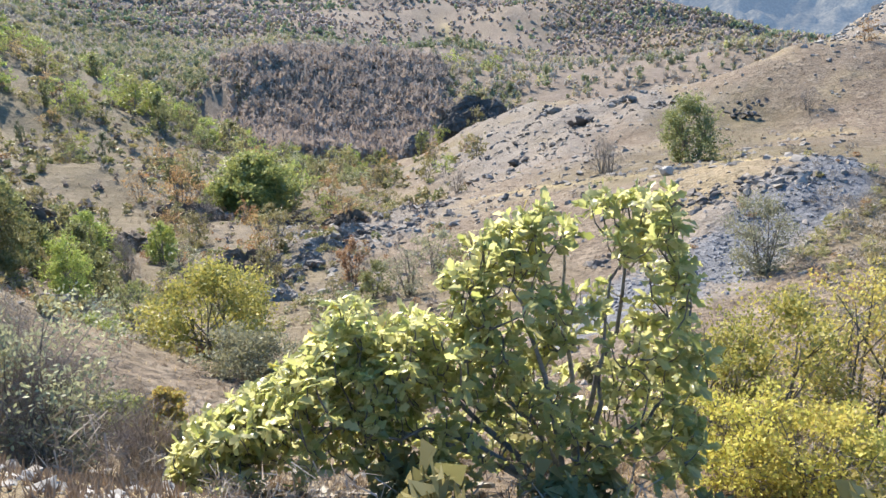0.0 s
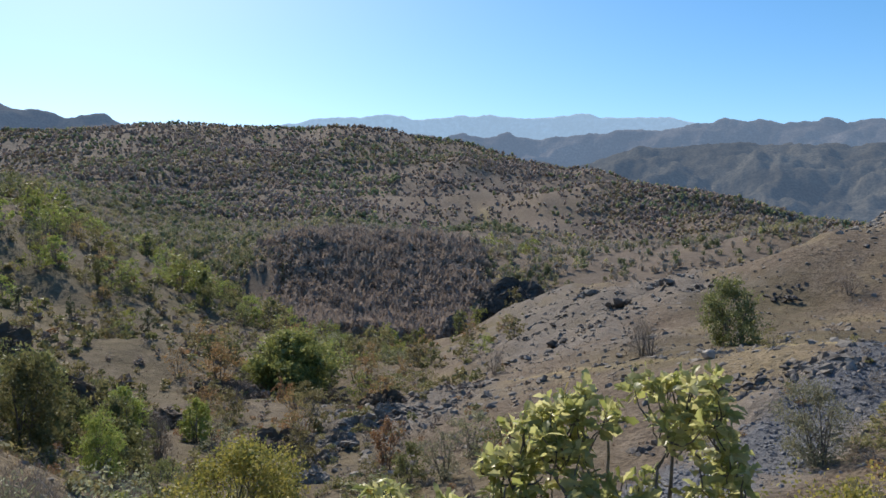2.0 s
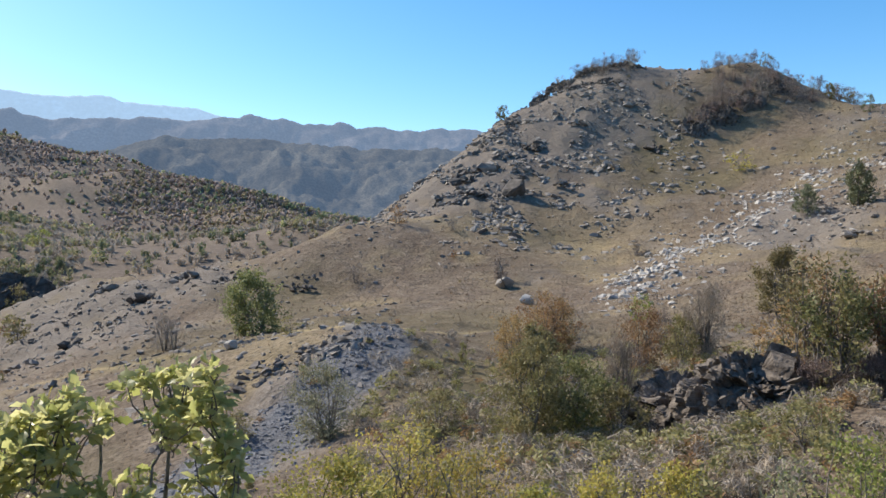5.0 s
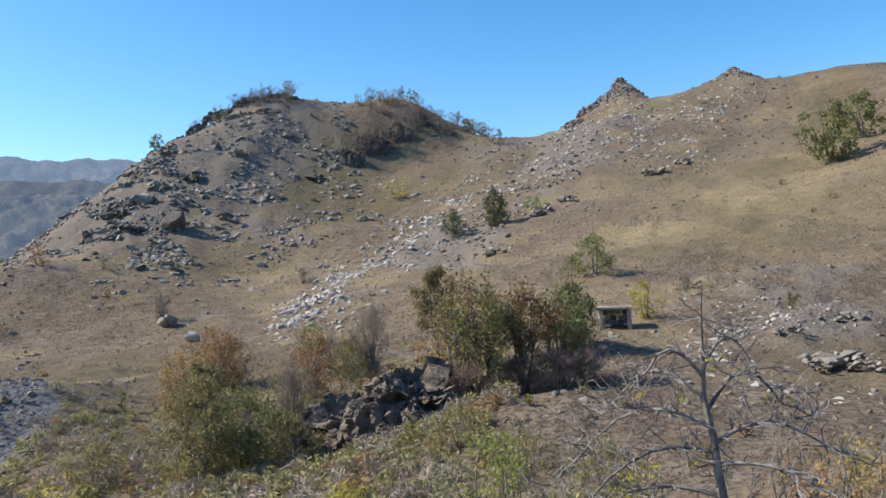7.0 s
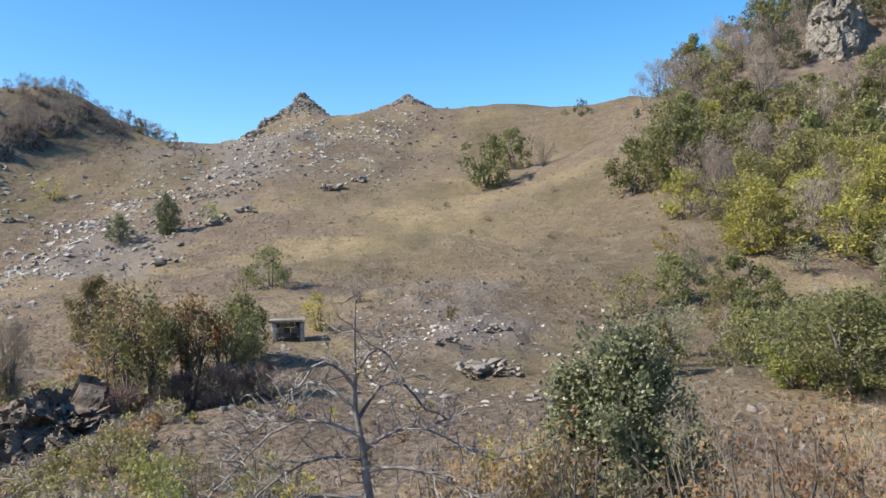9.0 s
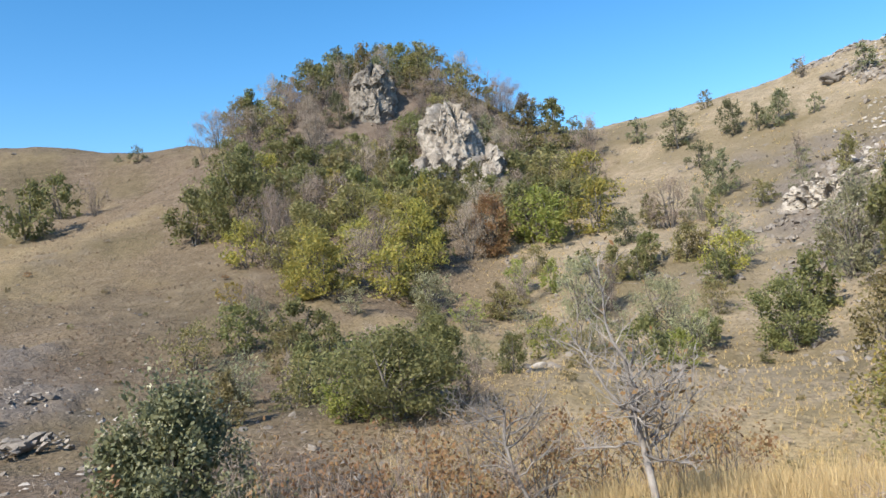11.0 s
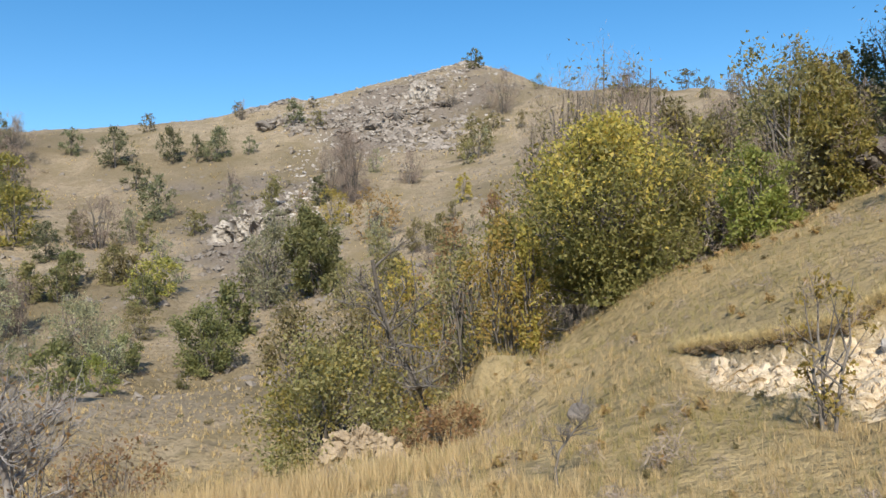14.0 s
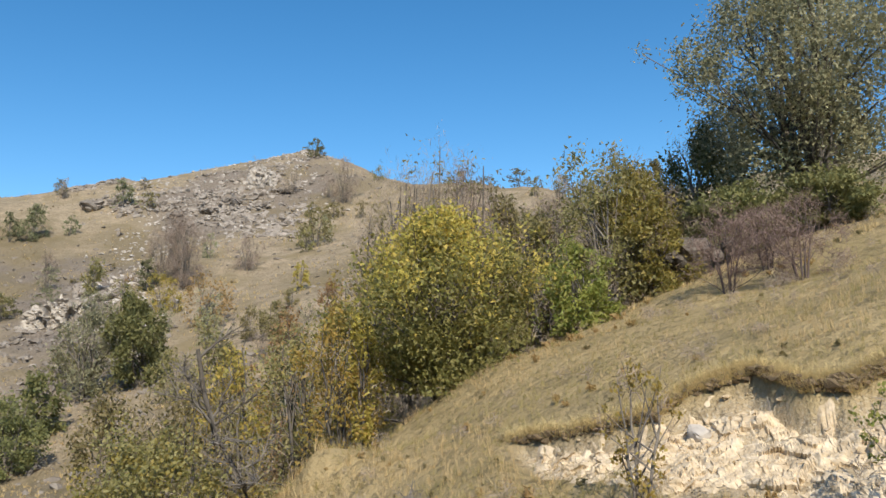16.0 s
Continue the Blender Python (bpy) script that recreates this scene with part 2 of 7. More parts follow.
def height(x, y):
    x, y = np.atleast_1d(np.asarray(x, float)), np.atleast_1d(np.asarray(y, float))
    b, d = polar(x, y)
    z = smooth_height(x, y)
    near = ramp(d, 3, 60)
    z += near * 0.55 * fractal(x, y, 14, 3, 3) + ramp(d, 2, 20) * 0.10 * fractal(x, y, 2.6, 7, 3)
    z += ramp(d, 180, 500) * (1 - ramp(d, 850, 1000)) * 8 * fractal(x, y, 90, 11, 4)
    z += rocky(x, y) * ramp(d, 12, 50) * (0.5 * np.abs(fractal(x, y, 3.2, 21, 4)) + 0.5 * fractal(x, y, 6.0, 25, 3))
    z += ramp(d, 25, 70) * (1 - ramp(d, 230, 420)) * 0.3 * (0.4 - np.abs(fractal(x, y, 7.0, 27, 4)))
    for b0, d0, tall, wide in ((70.8, 199, 4.6, 6.0), (67.9, 194, 1.5, 6.0), (78.2, 189, 2.3, 6.0), (75.9, 190, -0.8, 5.0)):
        r = np.hypot(x - d0 * math.sin(radians(b0)), y - d0 * math.cos(radians(b0)))
        z += tall * np.exp(-(r / wide) ** 1.3) * (1 + 0.25 * fractal(x, y, 4.0, 29, 3))
    return z - scarp(x, y)[0]

# ---------------------------------------------------------------- materials
def material(name, base, other, scale=3.0, rough=0.9, fine=40.0, bump_size=0.3, spread=0.25, emit=None):
    """A two-tone surface: broad patches, fine grain, a little relief, and a small shift from thing to thing."""
    m = bpy.data.materials.new(name)
    m.use_nodes = True
    nt = m.node_tree
    n, l = nt.nodes, nt.links
    bsdf = n["Principled BSDF"]
    geo = n.new("ShaderNodeNewGeometry")
    broad, small = n.new("ShaderNodeTexNoise"), n.new("ShaderNodeTexNoise")
    for tex, s in ((broad, scale), (small, fine)):
        tex.inputs["Scale"].default_value = s
        tex.inputs["Detail"].default_value = 5
        l.new(geo.outputs["Position"], tex.inputs["Vector"])
    add = n.new("ShaderNodeMath")
    add.operation = "MULTIPLY_ADD"
    add.inputs[1].default_value = 0.45
    l.new(small.outputs["Fac"], add.inputs[0])
    l.new(broad.outputs["Fac"], add.inputs[2])
    ramp_node = n.new("ShaderNodeMapRange")
    ramp_node.inputs["From Min"].default_value, ramp_node.inputs["From Max"].default_value = 0.5, 0.95
    l.new(add.outputs[0], ramp_node.inputs["Value"])
    mix = n.new("ShaderNodeMix")
    mix.data_type = "RGBA"
    mix.inputs["A"].default_value, mix.inputs["B"].default_value = (*base, 1), (*other, 1)
    l.new(ramp_node.outputs["Result"], mix.inputs["Factor"])
    info = n.new("ShaderNodeObjectInfo")
    tone = n.new("ShaderNodeMapRange")
    tone.inputs["To Min"].default_value, tone.inputs["To Max"].default_value = 1 - spread, 1 + spread
    l.new(info.outputs["Random"], tone.inputs["Value"])
    hsv = n.new("ShaderNodeHueSaturation")
    l.new(tone.outputs["Result"], hsv.inputs["Value"])
    l.new(mix.outputs["Result"], hsv.inputs["Color"])
    l.new(hsv.outputs["Color"], bsdf.inputs["Base Color"])
    bsdf.inputs["Roughness"].default_value = rough
    bsdf.inputs["Specular IOR Level"].default_value = 0.2
    if bump_size:
        relief = n.new("ShaderNodeBump")
        relief.inputs["Strength"].default_value, relief.inputs["Distance"].default_value = 0.6, bump_size
        l.new(add.outputs[0], relief.inputs["Height"])
        l.new(relief.outputs["Normal"], bsdf.inputs["Normal"])
    return m


def ground_material():
    m = bpy.data.materials.new("hillside")
    m.use_nodes = True
    nt = m.node_tree
    n, l = nt.nodes, nt.links
    bsdf = n["Principled BSDF"]
    geo = n.new("ShaderNodeNewGeometry")

    def tex(scale, detail=6, rough=0.6):
        t = n.new("ShaderNodeTexNoise")
        t.inputs["Scale"].default_value, t.inputs["Detail"].default_value, t.inputs["Roughness"].default_value = scale, detail, rough
        l.new(geo.outputs["Position"], t.inputs["Vector"])
        return t.outputs["Fac"]

    def span(value, lo, hi):
        r = n.new("ShaderNodeMapRange")
        r.inputs["From Min"].default_value, r.inputs["From Max"].default_value = lo, hi
        l.new(value, r.inputs["Value"])
        return r.outputs["Result"]

    def mix(fac, a, b):
        x = n.new("ShaderNodeMix")
        x.data_type = "RGBA"
        l.new(fac, x.inputs["Factor"])
        for key, v in (("A", a), ("B", b)):
            if isinstance(v, tuple):
                x.inputs[key].default_value = (*v, 1)
            else:
                l.new(v, x.inputs[key])
        return x.outputs["Result"]

    def mask(name):
        a = n.new("ShaderNodeAttribute")
        a.attribute_name = name
        return a.outputs["Fac"]

    broad, mid, fine, tiny = tex(0.09), tex(0.7), tex(4.5), tex(30, 4)
    turf = mix(span(broad, 0.35, 0.65), (0.145, 0.107, 0.077), (0.2, 0.154, 0.11))
    turf = mix(span(mid, 0.42, 0.72), turf, (0.27, 0.217, 0.162))
    # dark specks and spots: shadows of tussocks and small lumps painted into the turf
    turf = mix(span(fine, 0.46, 0.64), turf, (0.08, 0.06, 0.044))
    turf = mix(span(tex(1.7, 8, 0.7), 0.52, 0.66), turf, (0.09, 0.067, 0.048))
    gold = mix(span(mid, 0.35, 0.7), (0.425, 0.332, 0.178), (0.31, 0.245, 0.125))
    gold = mix(span(tex(0.45, 6), 0.5, 0.62), gold, (0.29, 0.233, 0.12))
    gold = mix(span(fine, 0.5, 0.74), gold, (0.17, 0.135, 0.07))
    green = mix(span(mid, 0.35, 0.7), (0.105, 0.088, 0.047), (0.165, 0.132, 0.077))
    stone = mix(span(fine, 0.35, 0.65), (0.145, 0.121, 0.1), (0.265, 0.23, 0.195))
    stone = mix(span(tiny, 0.5, 0.7), stone, (0.085, 0.073, 0.062))
    soil = mix(span(fine, 0.35, 0.7), (0.46, 0.375, 0.25), (0.33, 0.26, 0.165))
    soil = mix(span(tiny, 0.5, 0.7), soil, (0.55, 0.49, 0.39))
    wood = mix(span(mid, 0.35, 0.65), (0.125, 0.098, 0.078), (0.2, 0.158, 0.125))
    pasture = mix(span(mid, 0.35, 0.65), (0.365, 0.3, 0.212), (0.255, 0.213, 0.145))
    pasture = mix(span(fine, 0.5, 0.68), pasture, (0.16, 0.122, 0.08))
    pasture = mix(span(tex(0.22, 5), 0.5, 0.64), pasture, (0.23, 0.188, 0.115))
    ledge = n.new("ShaderNodeTexWave")  # cattle treads along the slopes, the shade of their steps put into the colour
    ledge.bands_direction = "Z"
    ledge.inputs["Scale"].default_value, ledge.inputs["Distortion"].default_value = 0.55, 9.0
    ledge.inputs["Detail"].default_value, ledge.inputs["Detail Scale"].default_value = 4.0, 0.35
    l.new(geo.outputs["Position"], ledge.inputs["Vector"])
    tread = n.new("ShaderNodeMath")
    tread.operation = "MULTIPLY"
    l.new(span(ledge.outputs["Fac"], 0.74, 1.25), tread.inputs[0])
    l.new(span(mid, 0.45, 0.6), tread.inputs[1])
    turf = mix(tread.outputs[0], turf, (0.105, 0.078, 0.055))
    pasture = mix(tread.outputs[0], pasture, (0.2, 0.168, 0.11))
    c = mix(mask("gold"), turf, gold)
    c = mix(mask("pasture"), c, pasture)
    c = mix(mask("green"), c, green)
    c = mix(mask("wood"), c, wood)
    c = mix(mask("stone"), c, stone)
    scree = mix(span(fine, 0.35, 0.65), (0.11, 0.11, 0.116), (0.2, 0.2, 0.208))
    scree = mix(span(tiny, 0.5, 0.7), scree, (0.07, 0.07, 0.075))
    c = mix(mask("scree"), c, scree)
    c = mix(mask("soil"), c, soil)
    l.new(c, bsdf.inputs["Base Color"])
    bsdf.inputs["Roughness"].default_value = 0.95
    bsdf.inputs["Specular IOR Level"].default_value = 0.15
    prior = None
    for value, far, strength in ((mid, 0.6, 0.6), (tread.outputs[0], 0.12, 0.4), (fine, 0.16, 0.9), (tiny, 0.02, 0.8)):
        r = n.new("ShaderNodeBump")
        r.inputs["Distance"].default_value, r.inputs["Strength"].default_value = far, strength
        l.new(value, r.inputs["Height"])
        if prior:
            l.new(prior, r.inputs["Normal"])
        prior = r.outputs["Normal"]
    l.new(prior, bsdf.inputs["Normal"])
    return m


HILLSIDE = ground_material()


def woodland(x, y):
    """How thick the far woods stand, 0..1."""
    b, d = polar(x, y)
    n = fractal(x, y, 110, 61, 3)
    far = ramp(d + 90 * n, 540, 680) * (0.75 + 0.75 * ramp(fractal(x, y, 150, 62, 4), -0.5, 0.45) - 0.5 * ramp(fractal(x, y, 120, 64, 3), 0.2, 0.7))
    far = far * (1 - 0.75 * patch(b, d, -18, 960, 9, 0.06))
    bench = 0.95 * ramp(d, 185, 215) * (1 - ramp(d + 40 * n, 400, 450)) * (1 - ramp(b + 3 * n, 4, 7)) * ramp(0.6 + 1.0 * fractal(x, y, 45, 69, 3), 0.1, 0.9)
    behind = 1.1 * ramp(d, 238, 265) * (1 - ramp(d, 560, 620)) * (1 - ramp(b + 3 * n, -17, -12))
    mound = 1.3 * ramp(b + n, 10.2, 12) * ramp(d + 25 * n, 438, 458) * (1 - ramp(d, 640, 720)) * (b < 40)
    v = np.maximum.reduce([far * (b < 60), bench, behind, mound, 1.3 * dark_wood(x, y)])
    v = v + (0.2 + 0.5 * ramp(fractal(x, y, 40, 68, 3), -0.3, 0.5)) * ramp(d, 380, 440) * (b < 12) + 0.07 * ramp(d, 190, 230) * (b < 26) + 0.3 * patch(b, d, 18, 290, 2.2, 0.05) + 0.4 * patch(b, d, 24, 256, 2.0, 0.04) + 0.2 * patch(b, d, 12, 420, 6, 0.02)
    v = v * ramp(d, 172, 205) * (1 - 0.8 * patch(b, d, 13, 130, 14, 0.25))
    v += 1.1 * patch(b, d, 106, 105, 8, 0.25) + 0.9 * patch(b, d, 117, 120, 5, 0.2)
    return np.clip(v, 0, 1) * (b > -70)


def dark_wood(x, y):
    """The leafless wood on the steep face across the gully, 0..1."""
    b, d = polar(x, y)
    n = fractal(x, y, 30, 66, 3)
    return ramp(b + 1.6 * n, -13.6, -11) * (1 - ramp(b + 1.6 * n, 0.6, 3.0)) * ramp(d + 5 * n, 182, 192) * (1 - ramp(d + 16 * n, 250, 285))


SCREE_RUN = [(29, 38), (27, 35.5), (25, 33), (22.5, 30), (19.5, 28), (16.5, 26.5), (14, 25), (11.5, 23.5)]


def ground_masks(x, y):
    b, d = polar(x, y)
    n = fractal(x, y, 7, 71, 4)
    stone = rocky(x, y) * (0.9 - 0.1 * patch(b, d, 42, 140, 14, 0.4))
    gold = np.clip(ramp(b, 104, 128) * (1 - ramp(b, 202, 225)) * (1 - 0.5 * ramp(d, 18, 50)) + 0.35 * ramp(n, 0, 1) + 0.3 * patch(b, d, 44, 100, 6, 0.15) + 0.5 * patch(b, d, 80, 90, 8, 0.3), 0, 1)
    green = np.clip(0.9 * patch(b, d, -24, 110, 12, 0.5) + 0.6 * patch(b, d, 95, 60, 9, 0.5) + 1.2 * patch(b, d, 33.5, 34, 4.5, 0.16) + 0.8 * patch(b, d, 45, 30, 9, 0.25) + 0.5 * patch(b, d, 50, 130, 5, 0.15) + 0.7 * ramp(fractal(x, y, 16, 73, 4), 0.0, 0.9) * ramp(d, 15, 40) + 0.2 * patch(b, d, 166, 11, 14, 0.5), 0, 1)
    wood = np.clip(woodland(x, y) * 1.5, 0, 1)
    wood = np.maximum(wood, 0.85 * ramp(d, 140, 230) * (1 - ramp(b, 25, 34)))
    soil = scarp(x, y)[1]
    wood = np.maximum(wood, np.clip(0.6 * patch(b, d, -18, 62, 15, 0.8) * ramp(n, -0.9, 0.4), 0, 1))
    green = np.maximum(green, 0.7 * (1 - ramp(b + 2 * n, -8, 1)) * ramp(d, 14, 30) * (1 - ramp(d, 150, 220)))
    scree = 0 * d
    for b0, d0 in SCREE_RUN:
        scree = np.maximum(scree, patch(b, d, b0, d0, 2.4, 0.11))
    scree = ramp(scree + 0.12 * fractal(x, y, 1.5, 75, 3), 0.3, 0.55)
    track = np.exp(-((d - np.interp(b, [2, 7, 11, 20, 27, 30, 34, 38, 44], [66, 64, 55, 45.5, 41.5, 43, 47, 52, 60])) / 1.1) ** 2) * ramp(b, 2, 8) * (1 - ramp(b, 36, 44))
    worn = np.maximum(patch(b + 0.6 * n, d, 5.5, 430, 0.4, 0.09), patch(b + 0.6 * n, d, 2.8, 520, 0.35, 0.07))
    wood = wood * (1 - worn)
    gold = np.maximum.reduce([gold, track, worn, 0.55 * patch(b, d, -20, 5.5, 16, 0.5)])
    return {"stone": stone, "gold": gold, "green": green * 0.85, "wood": wood * 0.9, "pasture": ramp(b + 3 * n, 112, 124) * ramp(d, 20, 34), "soil": soil, "scree": scree}


def link_mesh(name, verts, faces, mat, smooth=False):
    """A mesh object from arrays; faces are rows of equal length."""
    me = bpy.data.meshes.new(name)
    verts, faces = np.asarray(verts, np.float32), np.asarray(faces, np.int32)
    k = faces.shape[1]
    me.vertices.add(len(verts))
    me.vertices.foreach_set("co", verts.ravel())
    me.loops.add(faces.size)
    me.loops.foreach_set("vertex_index", faces.ravel())
    me.polygons.add(len(faces))
    me.polygons.foreach_set("loop_start", np.arange(0, faces.size, k, dtype=np.int32))
    me.polygons.foreach_set("use_smooth", np.full(len(faces), smooth))
    me.materials.append(mat)
    me.update(calc_edges=True)
    return new(name, me)


def build_ground():
    bearings = np.concatenate([np.arange(-36, 197, 0.4), np.arange(197, 324, 4.1)])
    rings = np.concatenate([[0.3, 0.8], np.exp(np.arange(math.log(1.2), math.log(420), 0.0185)), np.exp(np.arange(math.log(420), math.log(4900), 0.032))])
    bb, dd = np.meshgrid(np.radians(bearings), rings)
    x, y = np.append((dd * np.sin(bb)).ravel(), 0.0), np.append((dd * np.cos(bb)).ravel(), 0.0)
    z = height(x, y)
    z[-1] = z[:len(bearings)].mean()
    nb, nr = len(bearings), len(rings)
    i, j = np.meshgrid(np.arange(nr - 1), np.arange(nb), indexing="ij")
    k = (j + 1) % nb
    faces = np.stack([i * nb + j, i * nb + k, (i + 1) * nb + k, (i + 1) * nb + j], -1).reshape(-1, 4)[:, ::-1]
    hub = np.stack([np.arange(0, nb, 2), (np.arange(0, nb, 2) + 1) % nb, (np.arange(0, nb, 2) + 2) % nb, np.full(len(np.arange(0, nb, 2)), len(x) - 1)], 1)
    faces = np.concatenate([faces, hub])
    ob = link_mesh("ground", np.stack([x, y, z], 1), faces, HILLSIDE, True)
    for name, v in ground_masks(x, y).items():
        a = ob.data.attributes.new(name, "FLOAT", "POINT")
        a.data.foreach_set("value", v.astype(np.float32))
    return tagged(ob, "dry brown hillside of turf, scree and bare earth", "ground", kind="structure")


build_ground()

# ---------------------------------------------------------------- growing things
def leaf_material(name, one, two, through=0.42, rough=0.55, gloss=0.3):
    """Leaf blades: two colours shared out leaf by leaf, letting some light through."""
    m = bpy.data.materials.new(name)
    m.use_nodes = True
    nt = m.node_tree
    n, l = nt.nodes, nt.links
    bsdf, out = n["Principled BSDF"], n["Material Output"]
    geo, info = n.new("ShaderNodeNewGeometry"), n.new("ShaderNodeObjectInfo")
    mix = n.new("ShaderNodeMix")
    mix.data_type = "RGBA"
    mix.inputs["A"].default_value, mix.inputs["B"].default_value = (*one, 1), (*two, 1)
    l.new(geo.outputs["Random Per Island"], mix.inputs["Factor"])
    broad = n.new("ShaderNodeTexNoise")
    broad.inputs["Scale"].default_value = 0.35
    l.new(geo.outputs["Position"], broad.inputs["Vector"])
    tone = n.new("ShaderNodeMath")
    tone.operation = "ADD"
    l.new(info.outputs["Random"], tone.inputs[0])
    l.new(broad.outputs["Fac"], tone.inputs[1])
    span = n.new("ShaderNodeMapRange")
    span.inputs["From Max"].default_value = 1.6
    span.inputs["To Min"].default_value, span.inputs["To Max"].default_value = 0.65, 1.35
    l.new(tone.outputs[0], span.inputs["Value"])
    hue = n.new("ShaderNodeMapRange")
    hue.inputs["To Min"].default_value, hue.inputs["To Max"].default_value = 0.485, 0.515
    l.new(info.outputs["Random"], hue.inputs["Value"])
    hsv = n.new("ShaderNodeHueSaturation")
    l.new(span.outputs["Result"], hsv.inputs["Value"])
    l.new(hue.outputs["Result"], hsv.inputs["Hue"])
    l.new(mix.outputs["Result"], hsv.inputs["Color"])
    l.new(hsv.outputs["Color"], bsdf.inputs["Base Color"])
    bsdf.inputs["Roughness"].default_value, bsdf.inputs["Specular IOR Level"].default_value = rough, gloss
    glow = n.new("ShaderNodeBsdfTranslucent")
    l.new(hsv.outputs["Color"], glow.inputs["Color"])
    both = n.new("ShaderNodeMixShader")
    both.inputs["Fac"].default_value = through
    l.new(bsdf.outputs[0], both.inputs[1])
    l.new(glow.outputs[0], both.inputs[2])
    l.new(both.outputs[0], out.inputs["Surface"])
    return m


BARK = material("grey_bark", (0.11, 0.095, 0.08), (0.2, 0.185, 0.165), 6, 0.9, 60, 0.02)
PALE_BARK = material("weathered_grey_wood", (0.17, 0.155, 0.145), (0.31, 0.29, 0.27), 8, 0.85, 70, 0.01)
LEAF = {
    "green": leaf_material("dark_green_leaf", (0.13, 0.147, 0.062), (0.25, 0.24, 0.097)),
    "orange": leaf_material("orange_leaf", (0.42, 0.23, 0.085), (0.47, 0.32, 0.13)),
    "olive": leaf_material("olive_leaf", (0.18, 0.17, 0.07), (0.31, 0.265, 0.125)),
    "lime": leaf_material("light_green_leaf", (0.2, 0.25, 0.06), (0.34, 0.34, 0.1)),
    "yellowgreen": leaf_material("yellow_green_leaf", (0.21, 0.215, 0.062), (0.41, 0.345, 0.09)),
    "golden": leaf_material("golden_leaf", (0.45, 0.4, 0.1), (0.4, 0.31, 0.085), 0.45),
    "rust": leaf_material("rust_leaf", (0.31, 0.175, 0.085), (0.33, 0.24, 0.115)),
    "juniper": leaf_material("dark_needle", (0.1, 0.115, 0.06), (0.19, 0.188, 0.098), 0.2),
    "willow": leaf_material("grey_green_leaf", (0.22, 0.23, 0.135), (0.38, 0.365, 0.22)),
    "greygreen": leaf_material("grey_green_oak_leaf", (0.12, 0.135, 0.07), (0.25, 0.25, 0.135), 0.3, 0.45, 0.6),
    "bare": leaf_material("dry_twig", (0.225, 0.18, 0.142), (0.36, 0.3, 0.245), 0.05, 0.9, 0.1),
    "oak": leaf_material("oak_leaf", (0.3, 0.345, 0.1), (0.72, 0.7, 0.33), 0.66, 0.36, 1.0),
    "autumn": leaf_material("autumn_leaf", (0.33, 0.31, 0.08), (0.52, 0.37, 0.1), 0.45),
    "midgreen": leaf_material("mid_green_leaf", (0.185, 0.205, 0.065), (0.34, 0.325, 0.11)),
    "thorn": leaf_material("thorn_twig", (0.16, 0.118, 0.1), (0.28, 0.21, 0.18), 0.05, 0.9, 0.1),
}


def tube(path, radii, sides=5):
    """A tapered, bending stem along a path."""
    path = np.asarray(path, float)
    way = np.gradient(path, axis=0)
    way /= np.linalg.norm(way, axis=1)[:, None] + 1e-9
    up = np.where(np.abs(way[:, 2:3]) > 0.9, np.array([[1.0, 0, 0]]), np.array([[0, 0, 1.0]]))
    a = np.cross(way, up)
    a /= np.linalg.norm(a, axis=1)[:, None] + 1e-9
    b = np.cross(way, a)
    t = np.arange(sides) * 2 * math.pi / sides
    ring = a[:, None] * np.cos(t)[None, :, None] + b[:, None] * np.sin(t)[None, :, None]
    verts = (path[:, None] + ring * np.asarray(radii)[:, None, None]).reshape(-1, 3)
    i, j = np.meshgrid(np.arange(len(path) - 1), np.arange(sides), indexing="ij")
    k = (j + 1) % sides
    return verts, np.stack([i * sides + j, i * sides + k, (i + 1) * sides + k, (i + 1) * sides + j], -1).reshape(-1, 4)


def join(pieces):
    verts, faces, base = [], [], 0
    for v, f in pieces:
        verts.append(v)
        faces.append(np.asarray(f) + base)
        base += len(v)
    return np.concatenate(verts), np.concatenate(faces)


def unit(v):
    return v / (np.linalg.norm(v, axis=-1, keepdims=True) + 1e-9)


def blades(rng, at, long, aspect, lift, outward, tri=False):
    """Flat diamond leaves at the given places; lift turns them upwards, outward away from the stem."""
    n = len(at)
    a = unit(rng.normal(size=(n, 3)) + outward + np.array([0, 0, lift]))
    s = unit(np.cross(a, rng.normal(size=(n, 3)) + np.array([0, 0, 0.4])))
    size = long * rng.uniform(0.6, 1.35, (n, 1))
    a, s = a * size * 0.5, s * size * aspect * 0.5
    if tri:
        return np.stack([at - a + s, at - a - s, at + a], 1).reshape(-1, 3), np.arange(3 * n).reshape(n, 3)
    v = np.stack([at - a, at + s - 0.1 * a, at + a, at - s - 0.1 * a], 1).reshape(-1, 3)
    return v, np.arange(4 * n).reshape(n, 4)


def envelope(shape, u):
    if shape == "cone":
        return 0.15 + 0.85 * np.sin(math.pi * (0.22 + 0.74 * u)) ** 0.9
    if shape == "vase":
        return 0.25 + 0.75 * np.sin(math.pi * np.clip(u, 0, 1) * 0.78) ** 0.8
    return 0.2 + 0.8 * np.sin(math.pi * (0.1 + 0.86 * u)) ** 0.7


